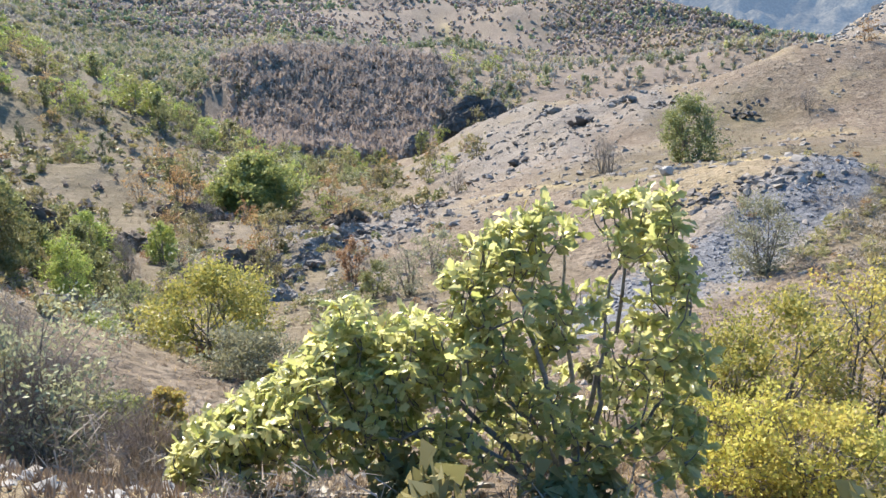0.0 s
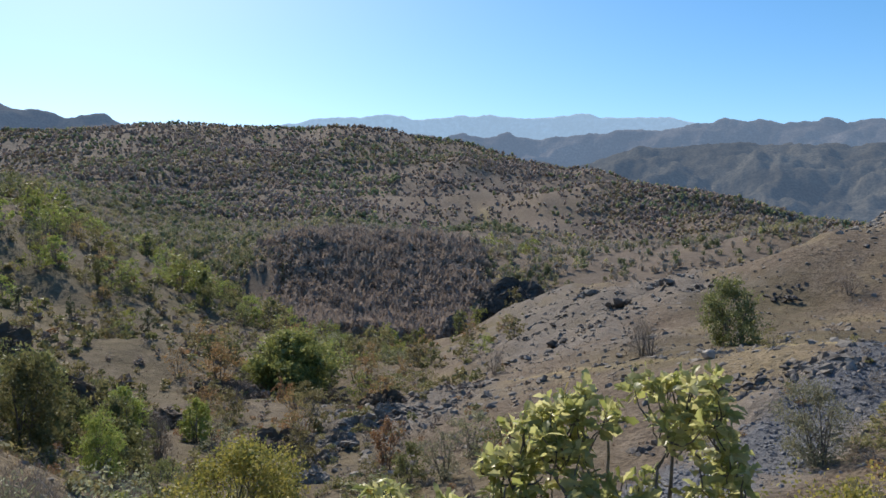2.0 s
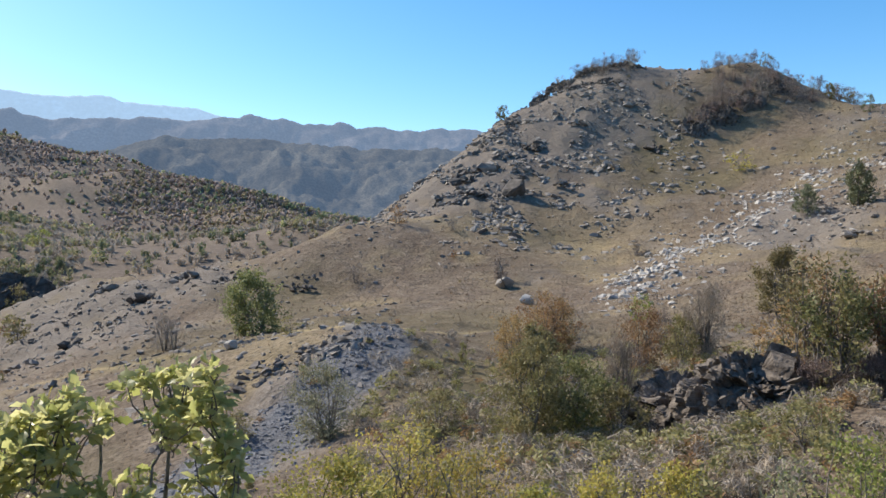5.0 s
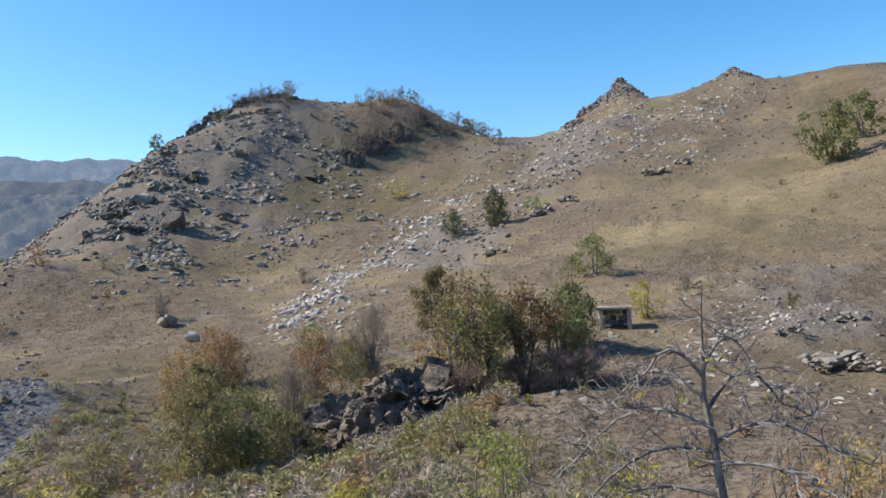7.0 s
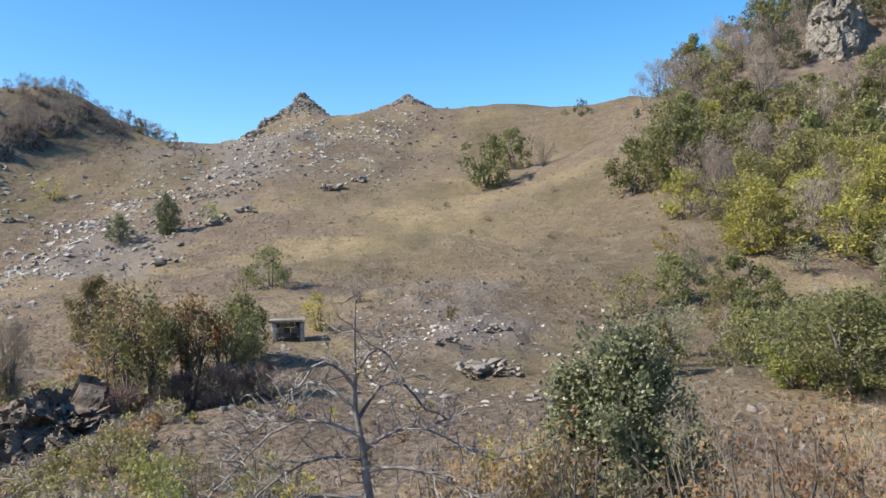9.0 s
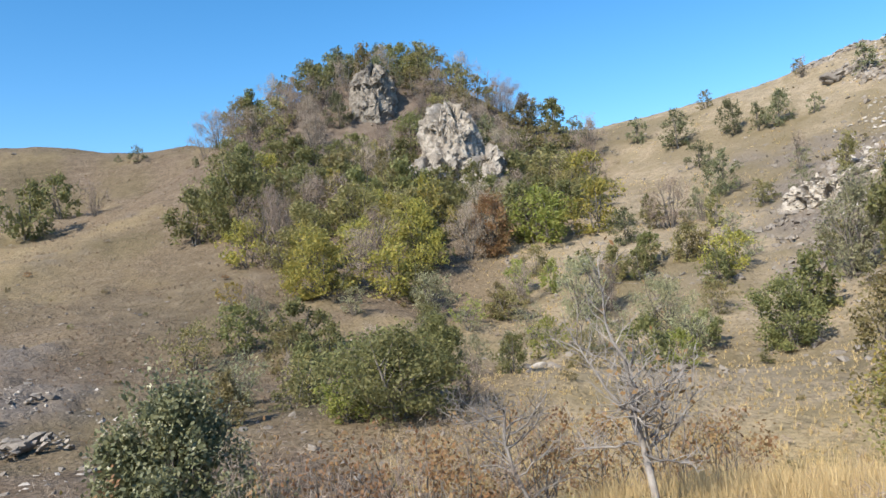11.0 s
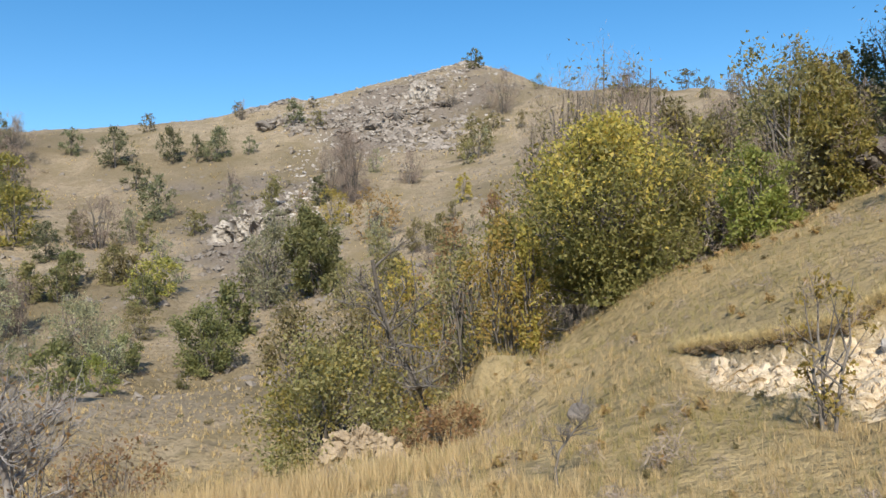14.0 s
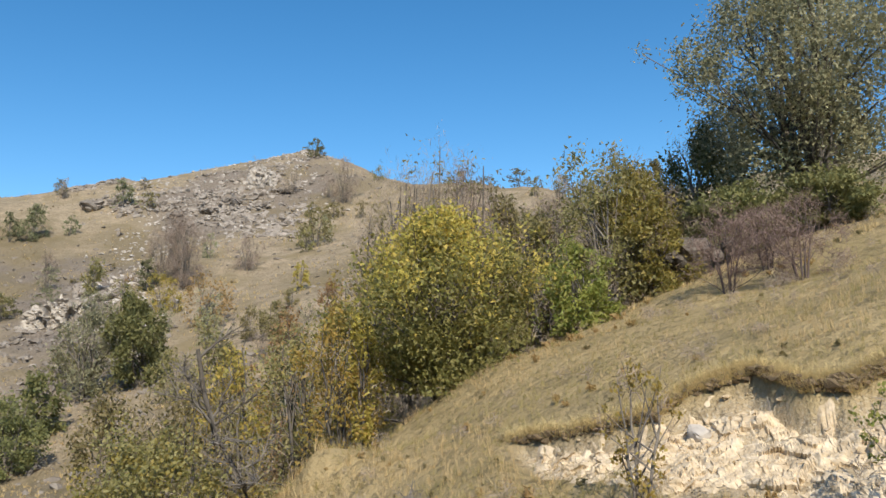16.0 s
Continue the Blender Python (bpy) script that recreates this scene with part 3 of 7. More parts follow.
FORM = {  # outline, stems, bare foot, clumps, leaves a clump, leaf length over height, aspect, lift, clump spread
    "greygreen": ("round", 3, 0.02, 80, 20, 0.062, 0.65, 0.1, 0.09),
    "green": ("round", 2, 0.06, 80, 20, 0.062, 0.65, 0.1, 0.09),
    "olive": ("round", 4, 0.03, 66, 18, 0.06, 0.6, 0.2, 0.09),
    "lime": ("round", 3, 0.02, 72, 18, 0.06, 0.65, 0.2, 0.09),
    "yellowgreen": ("round", 3, 0.02, 76, 19, 0.058, 0.65, 0.1, 0.09),
    "golden": ("vase", 4, 0.03, 60, 16, 0.058, 0.6, 0.2, 0.085),
    "orange": ("vase", 5, 0.0, 60, 16, 0.056, 0.5, 0.4, 0.095),
    "rust": ("vase", 4, 0.02, 60, 16, 0.056, 0.55, 0.2, 0.095),
    "juniper": ("cone", 1, 0.04, 80, 20, 0.065, 0.42, 0.2, 0.08),
    "willow": ("vase", 5, 0.04, 60, 18, 0.056, 0.45, 0.4, 0.095),
    "autumn": ("round", 3, 0.0, 76, 19, 0.058, 0.65, 0.1, 0.1),
    "midgreen": ("round", 3, 0.0, 76, 19, 0.058, 0.65, 0.1, 0.1),
    "thorn": ("round", 5, 0.12, 70, 16, 0.16, 0.06, 0.5, 0.10),
    "bare": ("vase", 7, 0.03, 60, 14, 0.16, 0.07, 0.8, 0.10),
}


def plant_arrays(rng, h, w, form, fine=1.0, leaf=0.0):
    """Stems with limbs, and the leaves, of one plant; fine over 1 gives more and smaller leaves; leaf sets their length."""
    shape, stems, foot, clumps, each, long, aspect, lift, spread = form
    if aspect < 0.1 and fine > 0.55:  # twigs seen close by are thin
        aspect, each = 0.035, int(each * 1.8)
    clumps, each = int(clumps * fine), int(each * fine ** 0.5)
    long = leaf / h if leaf else long / fine ** 0.5
    w = 1.16 * w
    # boughs first, then leaf clumps round each of them
    boughs = int(min(11 + 5 * fine ** 0.5, 24))
    u = (np.arange(boughs) + rng.uniform(0, 1, boughs)) / boughs
    turn = np.arange(boughs) * 2.4 + rng.uniform(-0.5, 0.5, boughs)
    wide = 0.5 * w * envelope(shape, u) * rng.uniform(0.72, 1.1, boughs)
    far = wide * np.where(u > 0.85, rng.uniform(0, 0.5, boughs), rng.uniform(0.45, 0.85, boughs))
    heart = np.stack([far * np.cos(turn), far * np.sin(turn), h * (foot + (0.9 - foot) * u)], 1)
    size = rng.uniform(0.55, 1.3, boughs) * 1.22 / boughs ** 0.33
    pick = rng.integers(0, boughs, clumps)
    ball = unit(rng.normal(size=(clumps, 3))) * rng.uniform(0.1, 1, (clumps, 1)) ** 0.45
    at = heart[pick] + ball * size[pick][:, None] * np.array([0.42 * w, 0.42 * w, 0.36 * h]) * np.minimum(1, 0.5 + envelope(shape, u[pick]))[:, None] * 0.8
    stray = rng.uniform(size=clumps) < 0.1
    at[stray] += ball[stray] * np.array([0.14 * w, 0.14 * w, 0.1 * h])
    at[:, 2] = np.clip(at[:, 2], 0.04 * h, 1.03 * h)
    spread = spread * 0.75
    wood, limbs = [], []
    roots = []
    for k in range(stems):
        t = 2 * math.pi * (k + rng.uniform(0, 0.7)) / stems
        lean = 0 if stems == 1 else rng.uniform(0.15, 0.5) * w * 0.5
        steps = np.linspace(0, 1, 6)[:, None]
        tip = np.array([lean * math.cos(t), lean * math.sin(t), h * rng.uniform(0.75, 0.92)])
        line = steps * tip + np.array([0.04 * w * math.cos(t), 0.04 * w * math.sin(t), 0]) + rng.normal(size=(6, 3)) * 0.02 * h * steps
        line[0, 2] = -0.15
        roots.append(line)
        r = h * (0.026 if stems < 3 else 0.014)
        wood.append(tube(line, r * np.linspace(1, 0.15, 6), 6))
    for k in range(min(clumps, int(12 * max(1, fine)))):
        line = roots[k % stems]
        s = np.clip((at[k, 2] / h) * rng.uniform(0.35, 0.75), 0.05, 0.9) * 5
        i = int(s)
        start = line[i] + (line[min(i + 1, 5)] - line[i]) * (s - i)
        bend = (start + at[k]) / 2 + rng.normal(size=3) * 0.04 * h
        q = np.linspace(0, 1, 4)[:, None]
        limb = (1 - q) ** 2 * start + 2 * q * (1 - q) * bend + q ** 2 * at[k]
        limbs.append(tube(limb, h * 0.008 * np.linspace(1, 0.2, 4), 3))
    where = np.repeat(at, each, 0) + rng.normal(size=(clumps * each, 3)) * spread * np.array([w * 0.62, w * 0.62, h * 0.6])
    where[:, 2] = np.maximum(where[:, 2], 0.03 * h)
    return wood[0], join(wood[1:] + limbs), blades(rng, where, long * h, aspect, lift, unit(where - np.array([0, 0, 0.4 * h])) * 0.6, leaf == 0 or leaf > 0.08 and aspect > 0.1)


def part(name, arrays, mat, parent, label="", smooth=False):
    ob = link_mesh(name, arrays[0], arrays[1], mat, smooth)
    ob.parent = parent
    return tagged(ob, label)


def ground_at(b, d):
    x, y = d * math.sin(radians(b)), d * math.cos(radians(b))
    return x, y, float(height(x, y)[0])


def plant(name, kind, seed, h, w, fine=1.0, bark=None, form=None, leaf=0.0, low=None):
    rng = np.random.default_rng(seed)
    root = new(name)
    wood, limbs, leaves = plant_arrays(rng, h, w, form or FORM[kind], fine, leaf)
    part("trunk", wood, bark or BARK, root, smooth=True)
    part("branching", limbs, bark or BARK, root, smooth=True)["kind"] = "stuff"
    if low:  # leaves still green low down, turned higher up
        v, f = leaves
        mid = v[f].mean(1)
        green = mid[:, 2] < h * (0.7 + 0.2 * rng.normal(size=len(f)) + 0.15 * np.sin(3 * mid[:, 0] + 2 * mid[:, 1]))
        part("foliage", (v, f[green]), LEAF[low], root, "green lower leaves")
        leaves = (v, f[~green])
    part("crown", leaves, LEAF[kind], root)
    return root


STOCK = {}  # one plant of each kind and shape, to copy from


def grow(name, kind, rows, label, category, group):
    """One stand of alike plants: rows of bearing, distance, height, width."""
    rng = np.random.default_rng(len(rows) + 7 * len(kind))
    stock = STOCK.setdefault(kind, {})
    for k, (b, d, h, w) in enumerate(rows):
        x, y, z = ground_at(b, d)
        variant = k % 3
        ratio = min(max(h / max(w, 0.1), 0.55), 2.2)
        close = 2 if h / d > 0.075 else (1 if h / d > 0.04 else 0)
        shape = (variant, 0 if ratio < 0.85 else (1 if ratio < 1.3 else 2), close)
        std_h, std_w = 4.0, 4.0 / (0.7, 1.05, 1.6)[shape[1]]
        grown = 1.1 if kind == "bare" else 1.06
        m = Matrix.LocRotScale((x, y, z - 0.03 * h), Euler((rng.normal() * 0.05, rng.normal() * 0.05, rng.uniform(0, 6.28))), (w / std_w, w / std_w, h * grown / std_h))
        fine = (0.62, 1.2, 2.9)[close]
        if shape not in stock:
            stock[shape] = plant(name, kind, 100 + 10 * variant + shape[1] + len(kind), std_h, std_w, fine)
        made = tagged(copy_thing(stock[shape], m), label, category, group)
        made.name = name


GREEN = [(-27.7, 28.5, 2.9, 2.4), (-20.3, 147.6, 4, 4), (-23.1, 140.1, 2.8, 2.8), (20.3, 56, 4.3, 4), (42.6, 26.2, 2.6, 3.6), (37.6, 145.9, 2.9, 2.9), (66.1, 33.1, 2.6, 2.1), (68.1, 56.7, 2.8, 3.4), (83.8, 112.1, 7.7, 6.6), (85.9, 126.3, 6.7, 5.9), (94.1, 89.3, 6.2, 5.6), (97.7, 84.5, 8.8, 7.5), (96.7, 49, 3, 3), (100.7, 48.2, 3.4, 3.6), (102.6, 44.7, 3, 2.8), (107.7, 28.1, 3.1, 5.1), (110.2, 70.9, 4.3, 4.3), (116.7, 86.5, 3.9, 5.1), (115.8, 35.2, 1.8, 1.4), (129.3, 46.3, 2.1, 2), (134.6, 46.2, 3.7, 3.6), (136.5, 50.6, 3.7, 2.7), (142.2, 53.9, 6.1, 3.6), (106.4, 30.3, 3.1, 5.4), (139.4, 51.8, 1.1, 1.3), (132.9, 44, 0.8, 0.9)]
LIME = [(-17.2, 49.2, 2.5, 1.5), (-13.8, 165.1, 5.8, 5.2), (-11, 167.7, 5.4, 7.1), (-8.2, 163.1, 4.7, 5.8), (-10.7, 123.9, 3.5, 5.3), (-27.3, 118, 2.6, 2.4), (3.3, 295.7, 5.9, 12.7), (6.4, 279.6, 6, 8.9), (-17.3, 48, 2.6, 1.7), (47.5, 51.4, 1.6, 1.6), (64.1, 100.3, 2.4, 3.2), (103.5, 28.7, 1.8, 1.8), (116.7, 64.4, 2.8, 2.5), (118.3, 78, 5.5, 5.7), (119.3, 76.8, 5.5, 5.1)]
THORN = [(51.1, 145.9, 3.4, 6), (53.2, 150.5, 4.6, 6.6), (54.6, 152, 4.2, 6), (52.2, 148, 3.6, 5), (46.8, 163.5, 3.6, 4.0), (45.4, 162, 2.4, 4.0), (43.6, 162, 2.0, 4.0), (56.2, 158, 3.2, 6)]
OLIVE = [(-4.1, 144.7, 4.2, 4.2), (-2.3, 97.5, 3.2, 3.2), (-4.2, 86.5, 2.2, 3.1), (1.6, 93.3, 2.7, 2.7), (-0.9, 84.1, 1.8, 2.7), (-7.1, 65.7, 1.4, 2.4), (-5.8, 135.2, 3.9, 3.9), (-16.2, 67.3, 2.1, 2.3), (-12.3, 86.5, 1.8, 3.1), (-22.8, 126.3, 2.5, 4.2), (-29.5, 95.9, 2.1, 3), (22.5, 43.5, 0.9, 1.7), (4.5, 307.8, 6.1, 11), (-21.1, 34.9, 1.2, 2.1), (-15.7, 53, 1.5, 2.2), (50.2, 35.5, 2.1, 1.8), (34.8, 37.7, 1, 0.5), (33.4, 25.7, 1.3, 2), (19, 29.4, 1.2, 1.2), (56.4, 50.2, 3.9, 2.8), (50.3, 38.1, 2, 2.1), (66.3, 57.2, 1.6, 2), (58.1, 19, 1.2, 2), (62.9, 16.8, 0.8, 1.3), (93.4, 47.1, 2.6, 3.7), (100.1, 70.6, 4, 4), (115.1, 57.6, 2.6, 2.3), (111.8, 83.4, 3.4, 4.5), (115.7, 56.7, 2.3, 2.7), (128.5, 64.4, 3.1, 2.7), (153.8, 89.3, 5.1, 4.4), (118.1, 68.4, 2.8, 2.8)]
JUNIPER = [(-28.2, 118.5, 3.4, 2), (-25.2, 124.3, 3.2, 1.5), (-20.5, 127.9, 3.8, 2.8), (58.1, 96.7, 3.5, 3.1), (61.4, 97.9, 4.3, 3.4), (61.8, 150.6, 3, 2.8), (61.2, 97.1, 5.2, 2.9), (58.1, 97.9, 3.1, 2.9), (90.8, 150.6, 3.2, 3.6), (89.5, 153.6, 1.5, 1.5), (94.5, 120, 1.7, 1.2), (115.7, 43.1, 2.1, 1.7), (131.2, 93.7, 5.3, 4.5), (129.9, 110.3, 4.1, 4.3), (132.4, 120.9, 5.5, 4.5), (128.7, 122.9, 5.9, 5.7), (125.9, 128.9, 4.5, 3.8), (135.3, 117.6, 5.4, 4.4), (134, 119, 4.2, 3.4), (137.5, 117.1, 2.8, 2.3), (142.4, 80.5, 3.2, 2.4), (140.8, 124.3, 4.1, 4.6), (136.3, 75.9, 1.1, 1.3)]
BARE = [(64.2, 26.4, 1.3, 2.4), (61.2, 25.8, 1.1, 2.2), (14.7, 55.8, 2.2, 2.9), (3.7, 75.3, 2.2, 2.2), (-19.7, 40.1, 2.5, 1.5), (-14.3, 65.7, 2.3, 3.2), (47.2, 91.5, 2.2, 2.9), (52.6, 149.4, 6.6, 6.1), (55.5, 153.6, 5.6, 8.1), (46.7, 161.2, 3.4, 3.6), (44.6, 159.9, 2.5, 4.5), (51.8, 162.4, 2.3, 2.4), (53.3, 162.4, 2, 2), (37.6, 81.5, 2.8, 1.9), (27.2, 84.5, 2.1, 3.3), (34.1, 98.3, 1.8, 2.5), (14.1, 59.7, 2.4, 2.4), (74.2, 48.4, 1.7, 1.7), (87.9, 115.7, 4.6, 4.1), (56.8, 42.6, 1.5, 2.1), (63.1, 146.4, 2, 2.5), (113.4, 73.8, 5.1, 4.7), (99.8, 43.5, 1.7, 1.8), (127.7, 78.6, 4.8, 4.8), (144.8, 79.3, 6.6, 4.1), (149, 81.2, 3.3, 3.3), (143.2, 82.1, 5.2, 3.4), (152.1, 120.9, 4, 4), (155.9, 112.5, 5.9, 5.1), (149.9, 128.9, 2.6, 3.1), (123.2, 61.7, 2.2, 2.2), (112.7, 29.6, 1.6, 1.8)]
RUST = [(-15.8, 82.8, 4.3, 4.6), (-18.5, 83.5, 2.9, 4), (2.1, 112.1, 2.4, 3.2), (4.5, 102.3, 2.2, 2.9), (41.2, 43.3, 3.3, 3.2), (30.2, 99.9, 2.5, 2.9), (41.2, 44.3, 3.4, 3.1), (115, 75.8, 5.8, 4.4), (146.2, 63.7, 4.3, 4.2)]
GOLDEN = [(54.1, 128.4, 3, 5.2), (71.4, 40.2, 1.9, 1.7), (96.4, 59.7, 2.1, 2.2)]
WILLOW = [(25.3, 28.2, 2.7, 2.6), (110.4, 57.4, 2.9, 3.1), (110.5, 56.7, 3.3, 3.2), (121.1, 54.7, 4.4, 4.2), (126.5, 48.2, 4.1, 3.9), (138.8, 55, 6, 3.9)]
YELLOWGREEN = [(102.4, 60.9, 5.6, 6), (107.8, 61.9, 4.5, 5.1), (105.7, 73.8, 4.1, 4.6), (122.7, 79.6, 5.6, 5.9), (131.1, 58.8, 3.1, 3.4)]

grow("oak_tree", "green", GREEN, "dark green leafy tree on a dry hillside", "tree", "green trees on the slopes")
grow("green_shrub", "lime", LIME, "light green rounded shrub in dry grass", "shrub", "light green shrubs")
grow("olive_shrub", "olive", OLIVE, "olive green many-stemmed shrub in dry grass", "shrub", "olive shrubs")
grow("juniper", "juniper", JUNIPER, "dark green juniper on the open slope", "juniper", "junipers")
grow("bare_shrub", "bare", BARE, "leafless grey brown shrub on dry turf", "shrub", "bare shrubs")
grow("thorn_shrub", "thorn", THORN, "dark leafless thorn shrub on a crag", "shrub", "thorn shrubs")
grow("rust_shrub", "rust", RUST, "rust brown autumn shrub on the slope", "shrub", "rust shrubs")
grow("willow_shrub", "willow", WILLOW, "grey green thin-leaved shrub", "shrub", "grey green shrubs")
grow("golden_shrub", "golden", GOLDEN, "golden yellow autumn shrub", "shrub", "golden shrubs")
grow("hazel_shrub", "yellowgreen", YELLOWGREEN, "yellow green turning shrub at the wood's edge", "shrub", "turning shrubs")


def gully_shrubs():
    """The bushy sides of the gully."""
    rng = np.random.default_rng(15)
    rows = {"olive": [], "lime": [], "green": [], "rust": [], "willow": []}
    taken = []
    while len(taken) < 210:
        b, d = rng.uniform(-33, 6), math.exp(rng.uniform(math.log(32), math.log(190)))
        x, y = d * math.sin(radians(b)), d * math.cos(radians(b))
        want = 0.22 - 0.5 * patch(b, d, -21, 82, 6, 0.2) - 0.25 * patch(b, d, -24, 128, 7, 0.12) + patch(b, d, -9, 125, 5, 0.35) + 0.8 * patch(b, d, -28, 50, 7, 0.3) + 0.9 * patch(b, d, -22, 165, 10, 0.2) + 0.6 * patch(b, d, -4, 95, 4, 0.3) - 0.7 * patch(b, d, 2, 60, 6, 0.35)
        if rng.uniform() > want or any((x - p) ** 2 + (y - q) ** 2 < 3 for p, q in taken):
            continue
        taken.append((x, y))
        big = 0.6 + 0.4 * ramp(np.array([d]), 40, 150)[0]
        kind = rng.choice(list(rows), p=[0.34, 0.2, 0.24, 0.12, 0.1])
        rows[kind].append((b, d, rng.uniform(1.8, 4.6) * big, rng.uniform(2.2, 5.5) * big))
    return rows


def spur_trees():
    rng = np.random.default_rng(16)
    rows = {"green": [], "lime": [], "olive": []}
    taken = []
    while len(taken) < 85:
        b, d = rng.uniform(-33, -11), rng.uniform(140, 250)
        x, y = d * math.sin(radians(b)), d * math.cos(radians(b))
        if rng.uniform() > 0.06 + patch(b, d, -21, 198, 5, 0.07) + 0.8 * patch(b, d, -15, 178, 4, 0.07) + 0.3 * patch(b, d, -27, 165, 4, 0.1) or any((x - p) ** 2 + (y - q) ** 2 < 14 for p, q in taken):
            continue
        taken.append((x, y))
        kind = rng.choice(list(rows), p=[0.45, 0.3, 0.25])
        rows[kind].append((b, d, rng.uniform(3.2, 7.0), rng.uniform(4, 8)))
    return rows


for kind, rows in spur_trees().items():
    grow({"green": "oak_tree", "lime": "ash_tree", "olive": "maple_tree"}[kind], kind, rows, {"olive": "olive green", "lime": "light green", "green": "dark green"}[kind] + " broadleaved tree on the spur above the gully", "tree", "trees on the spur")

GULLY_SHRUBS = gully_shrubs()
for kind, rows in GULLY_SHRUBS.items():
    grow({"green": "oak_tree", "rust": "rust_shrub"}.get(kind, kind + "_shrub"), kind, rows, {"olive": "olive green", "lime": "light green", "green": "dark green", "rust": "rust brown", "willow": "grey green"}[kind] + " leafy shrub in the gully", "shrub", "gully shrubs")

# ---------------------------------------------------------------- woods
def chip(rng, points=11, flat=0.75):
    """An angular stone: the hull of a few scattered points."""
    bm = bmesh.new()
    for p in unit(rng.normal(size=(points, 3))) * rng.uniform(0.38, 0.55, (points, 1)) * np.array([1, 0.85, flat]):
        bm.verts.new(p)
    got = bmesh.ops.convex_hull(bm, input=bm.verts)
    bmesh.ops.delete(bm, geom=list({e for e in got["geom_interior"] + got["geom_unused"] if isinstance(e, bmesh.types.BMVert)}), context="VERTS")
    bmesh.ops.triangulate(bm, faces=bm.faces)
    bm.verts.index_update()
    v = np.array([p.co[:] for p in bm.verts])
    f = np.array([[q.index for q in face.verts] for face in bm.faces])
    bm.free()
    return v, f


def clump(rng, leaves, aspect=0.7, long=0.42):
    p = unit(rng.normal(size=(leaves, 3))) * rng.uniform(0.45, 1, (leaves, 1)) * np.array([0.5, 0.5, 0.42]) + np.array([0, 0, 0.5])
    return blades(rng, p, long, aspect, 0.2, unit(p - np.array([0, 0, 0.4])) * 0.4, True)


def canopy(rng, points, leaves, long, aspect=0.9, lift=0.2, core=1.0):
    """A far tree: an uneven rounded crown with loose sprays round it."""
    v, f = chip(rng, points, 1.0)
    edge = unit(rng.normal(size=(leaves, 3)) + np.array([0, 0, 0.3])) * rng.uniform(0.3, 0.56, (leaves, 1))
    return join([(v * core + np.array([0, 0, 0.42]), f), blades(rng, edge + np.array([0, 0, 0.42]), long, aspect, lift, edge, True)])


def scatter(name, templates, places, sizes, mat, label, category, seed, stretch=1.0, sink=0.05, tumble=False, smooth=False):
    """One mesh of many small alike things set on the ground."""
    rng = np.random.default_rng(seed)
    pieces = []
    x, y = places
    z = height(x, y)
    pick = rng.integers(0, len(templates), len(x))
    base = 0
    vs, fs = [], []
    for k, (v, f) in enumerate(templates):
        s = np.nonzero(pick == k)[0]
        if not len(s):
            continue
        n = len(s)
        t = rng.uniform(0, 2 * math.pi, n)
        c, sn = np.cos(t), np.sin(t)
        w = v[None] * sizes[s][:, None, None] * np.array([1, 1, stretch]) * rng.uniform(0.75, 1.25, (n, 1, 3))
        if tumble:
            a = rng.uniform(-0.6, 0.6, n)
            ca, sa = np.cos(a)[:, None], np.sin(a)[:, None]
            w = np.stack([w[..., 0], w[..., 1] * ca - w[..., 2] * sa, w[..., 1] * sa + w[..., 2] * ca], -1)
        out = np.stack([w[..., 0] * c[:, None] - w[..., 1] * sn[:, None] + x[s][:, None], w[..., 0] * sn[:, None] + w[..., 1] * c[:, None] + y[s][:, None],
                        w[..., 2] + (z[s] - sink * sizes[s])[:, None]], -1)
        vs.append(out.reshape(-1, 3))
        fs.append((f[None] + (np.arange(n) * len(v))[:, None, None] + base).reshape(-1, f.shape[1]))
        base += n * len(v)
    ob = link_mesh(name, np.concatenate(vs), np.concatenate(fs), mat, smooth)
    return tagged(ob, label, category, kind="stuff")


def sow(rng, n, b0, b1, d0, d1, keep):
    """Random places, even as seen from the path, thinned by keep(x, y)."""
    b, d = np.radians(rng.uniform(b0, b1, n)), np.exp(rng.uniform(math.log(d0), math.log(d1), n))
    x, y = d * np.sin(b), d * np.cos(b)
    k = rng.uniform(0, 1, n) < keep(x, y)
    return x[k], y[k], d[k]


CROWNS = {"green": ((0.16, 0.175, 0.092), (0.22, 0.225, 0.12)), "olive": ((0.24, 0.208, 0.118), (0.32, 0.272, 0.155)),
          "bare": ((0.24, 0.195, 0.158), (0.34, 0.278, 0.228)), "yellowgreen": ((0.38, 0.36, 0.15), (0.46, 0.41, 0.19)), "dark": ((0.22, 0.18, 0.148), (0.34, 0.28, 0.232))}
# Far crowns are paler copies: haze and lifted backlit shade put into the colour.
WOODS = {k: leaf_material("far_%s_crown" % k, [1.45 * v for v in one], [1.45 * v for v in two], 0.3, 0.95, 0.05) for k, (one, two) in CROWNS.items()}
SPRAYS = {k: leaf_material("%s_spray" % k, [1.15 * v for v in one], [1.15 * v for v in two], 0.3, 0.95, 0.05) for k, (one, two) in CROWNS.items()}


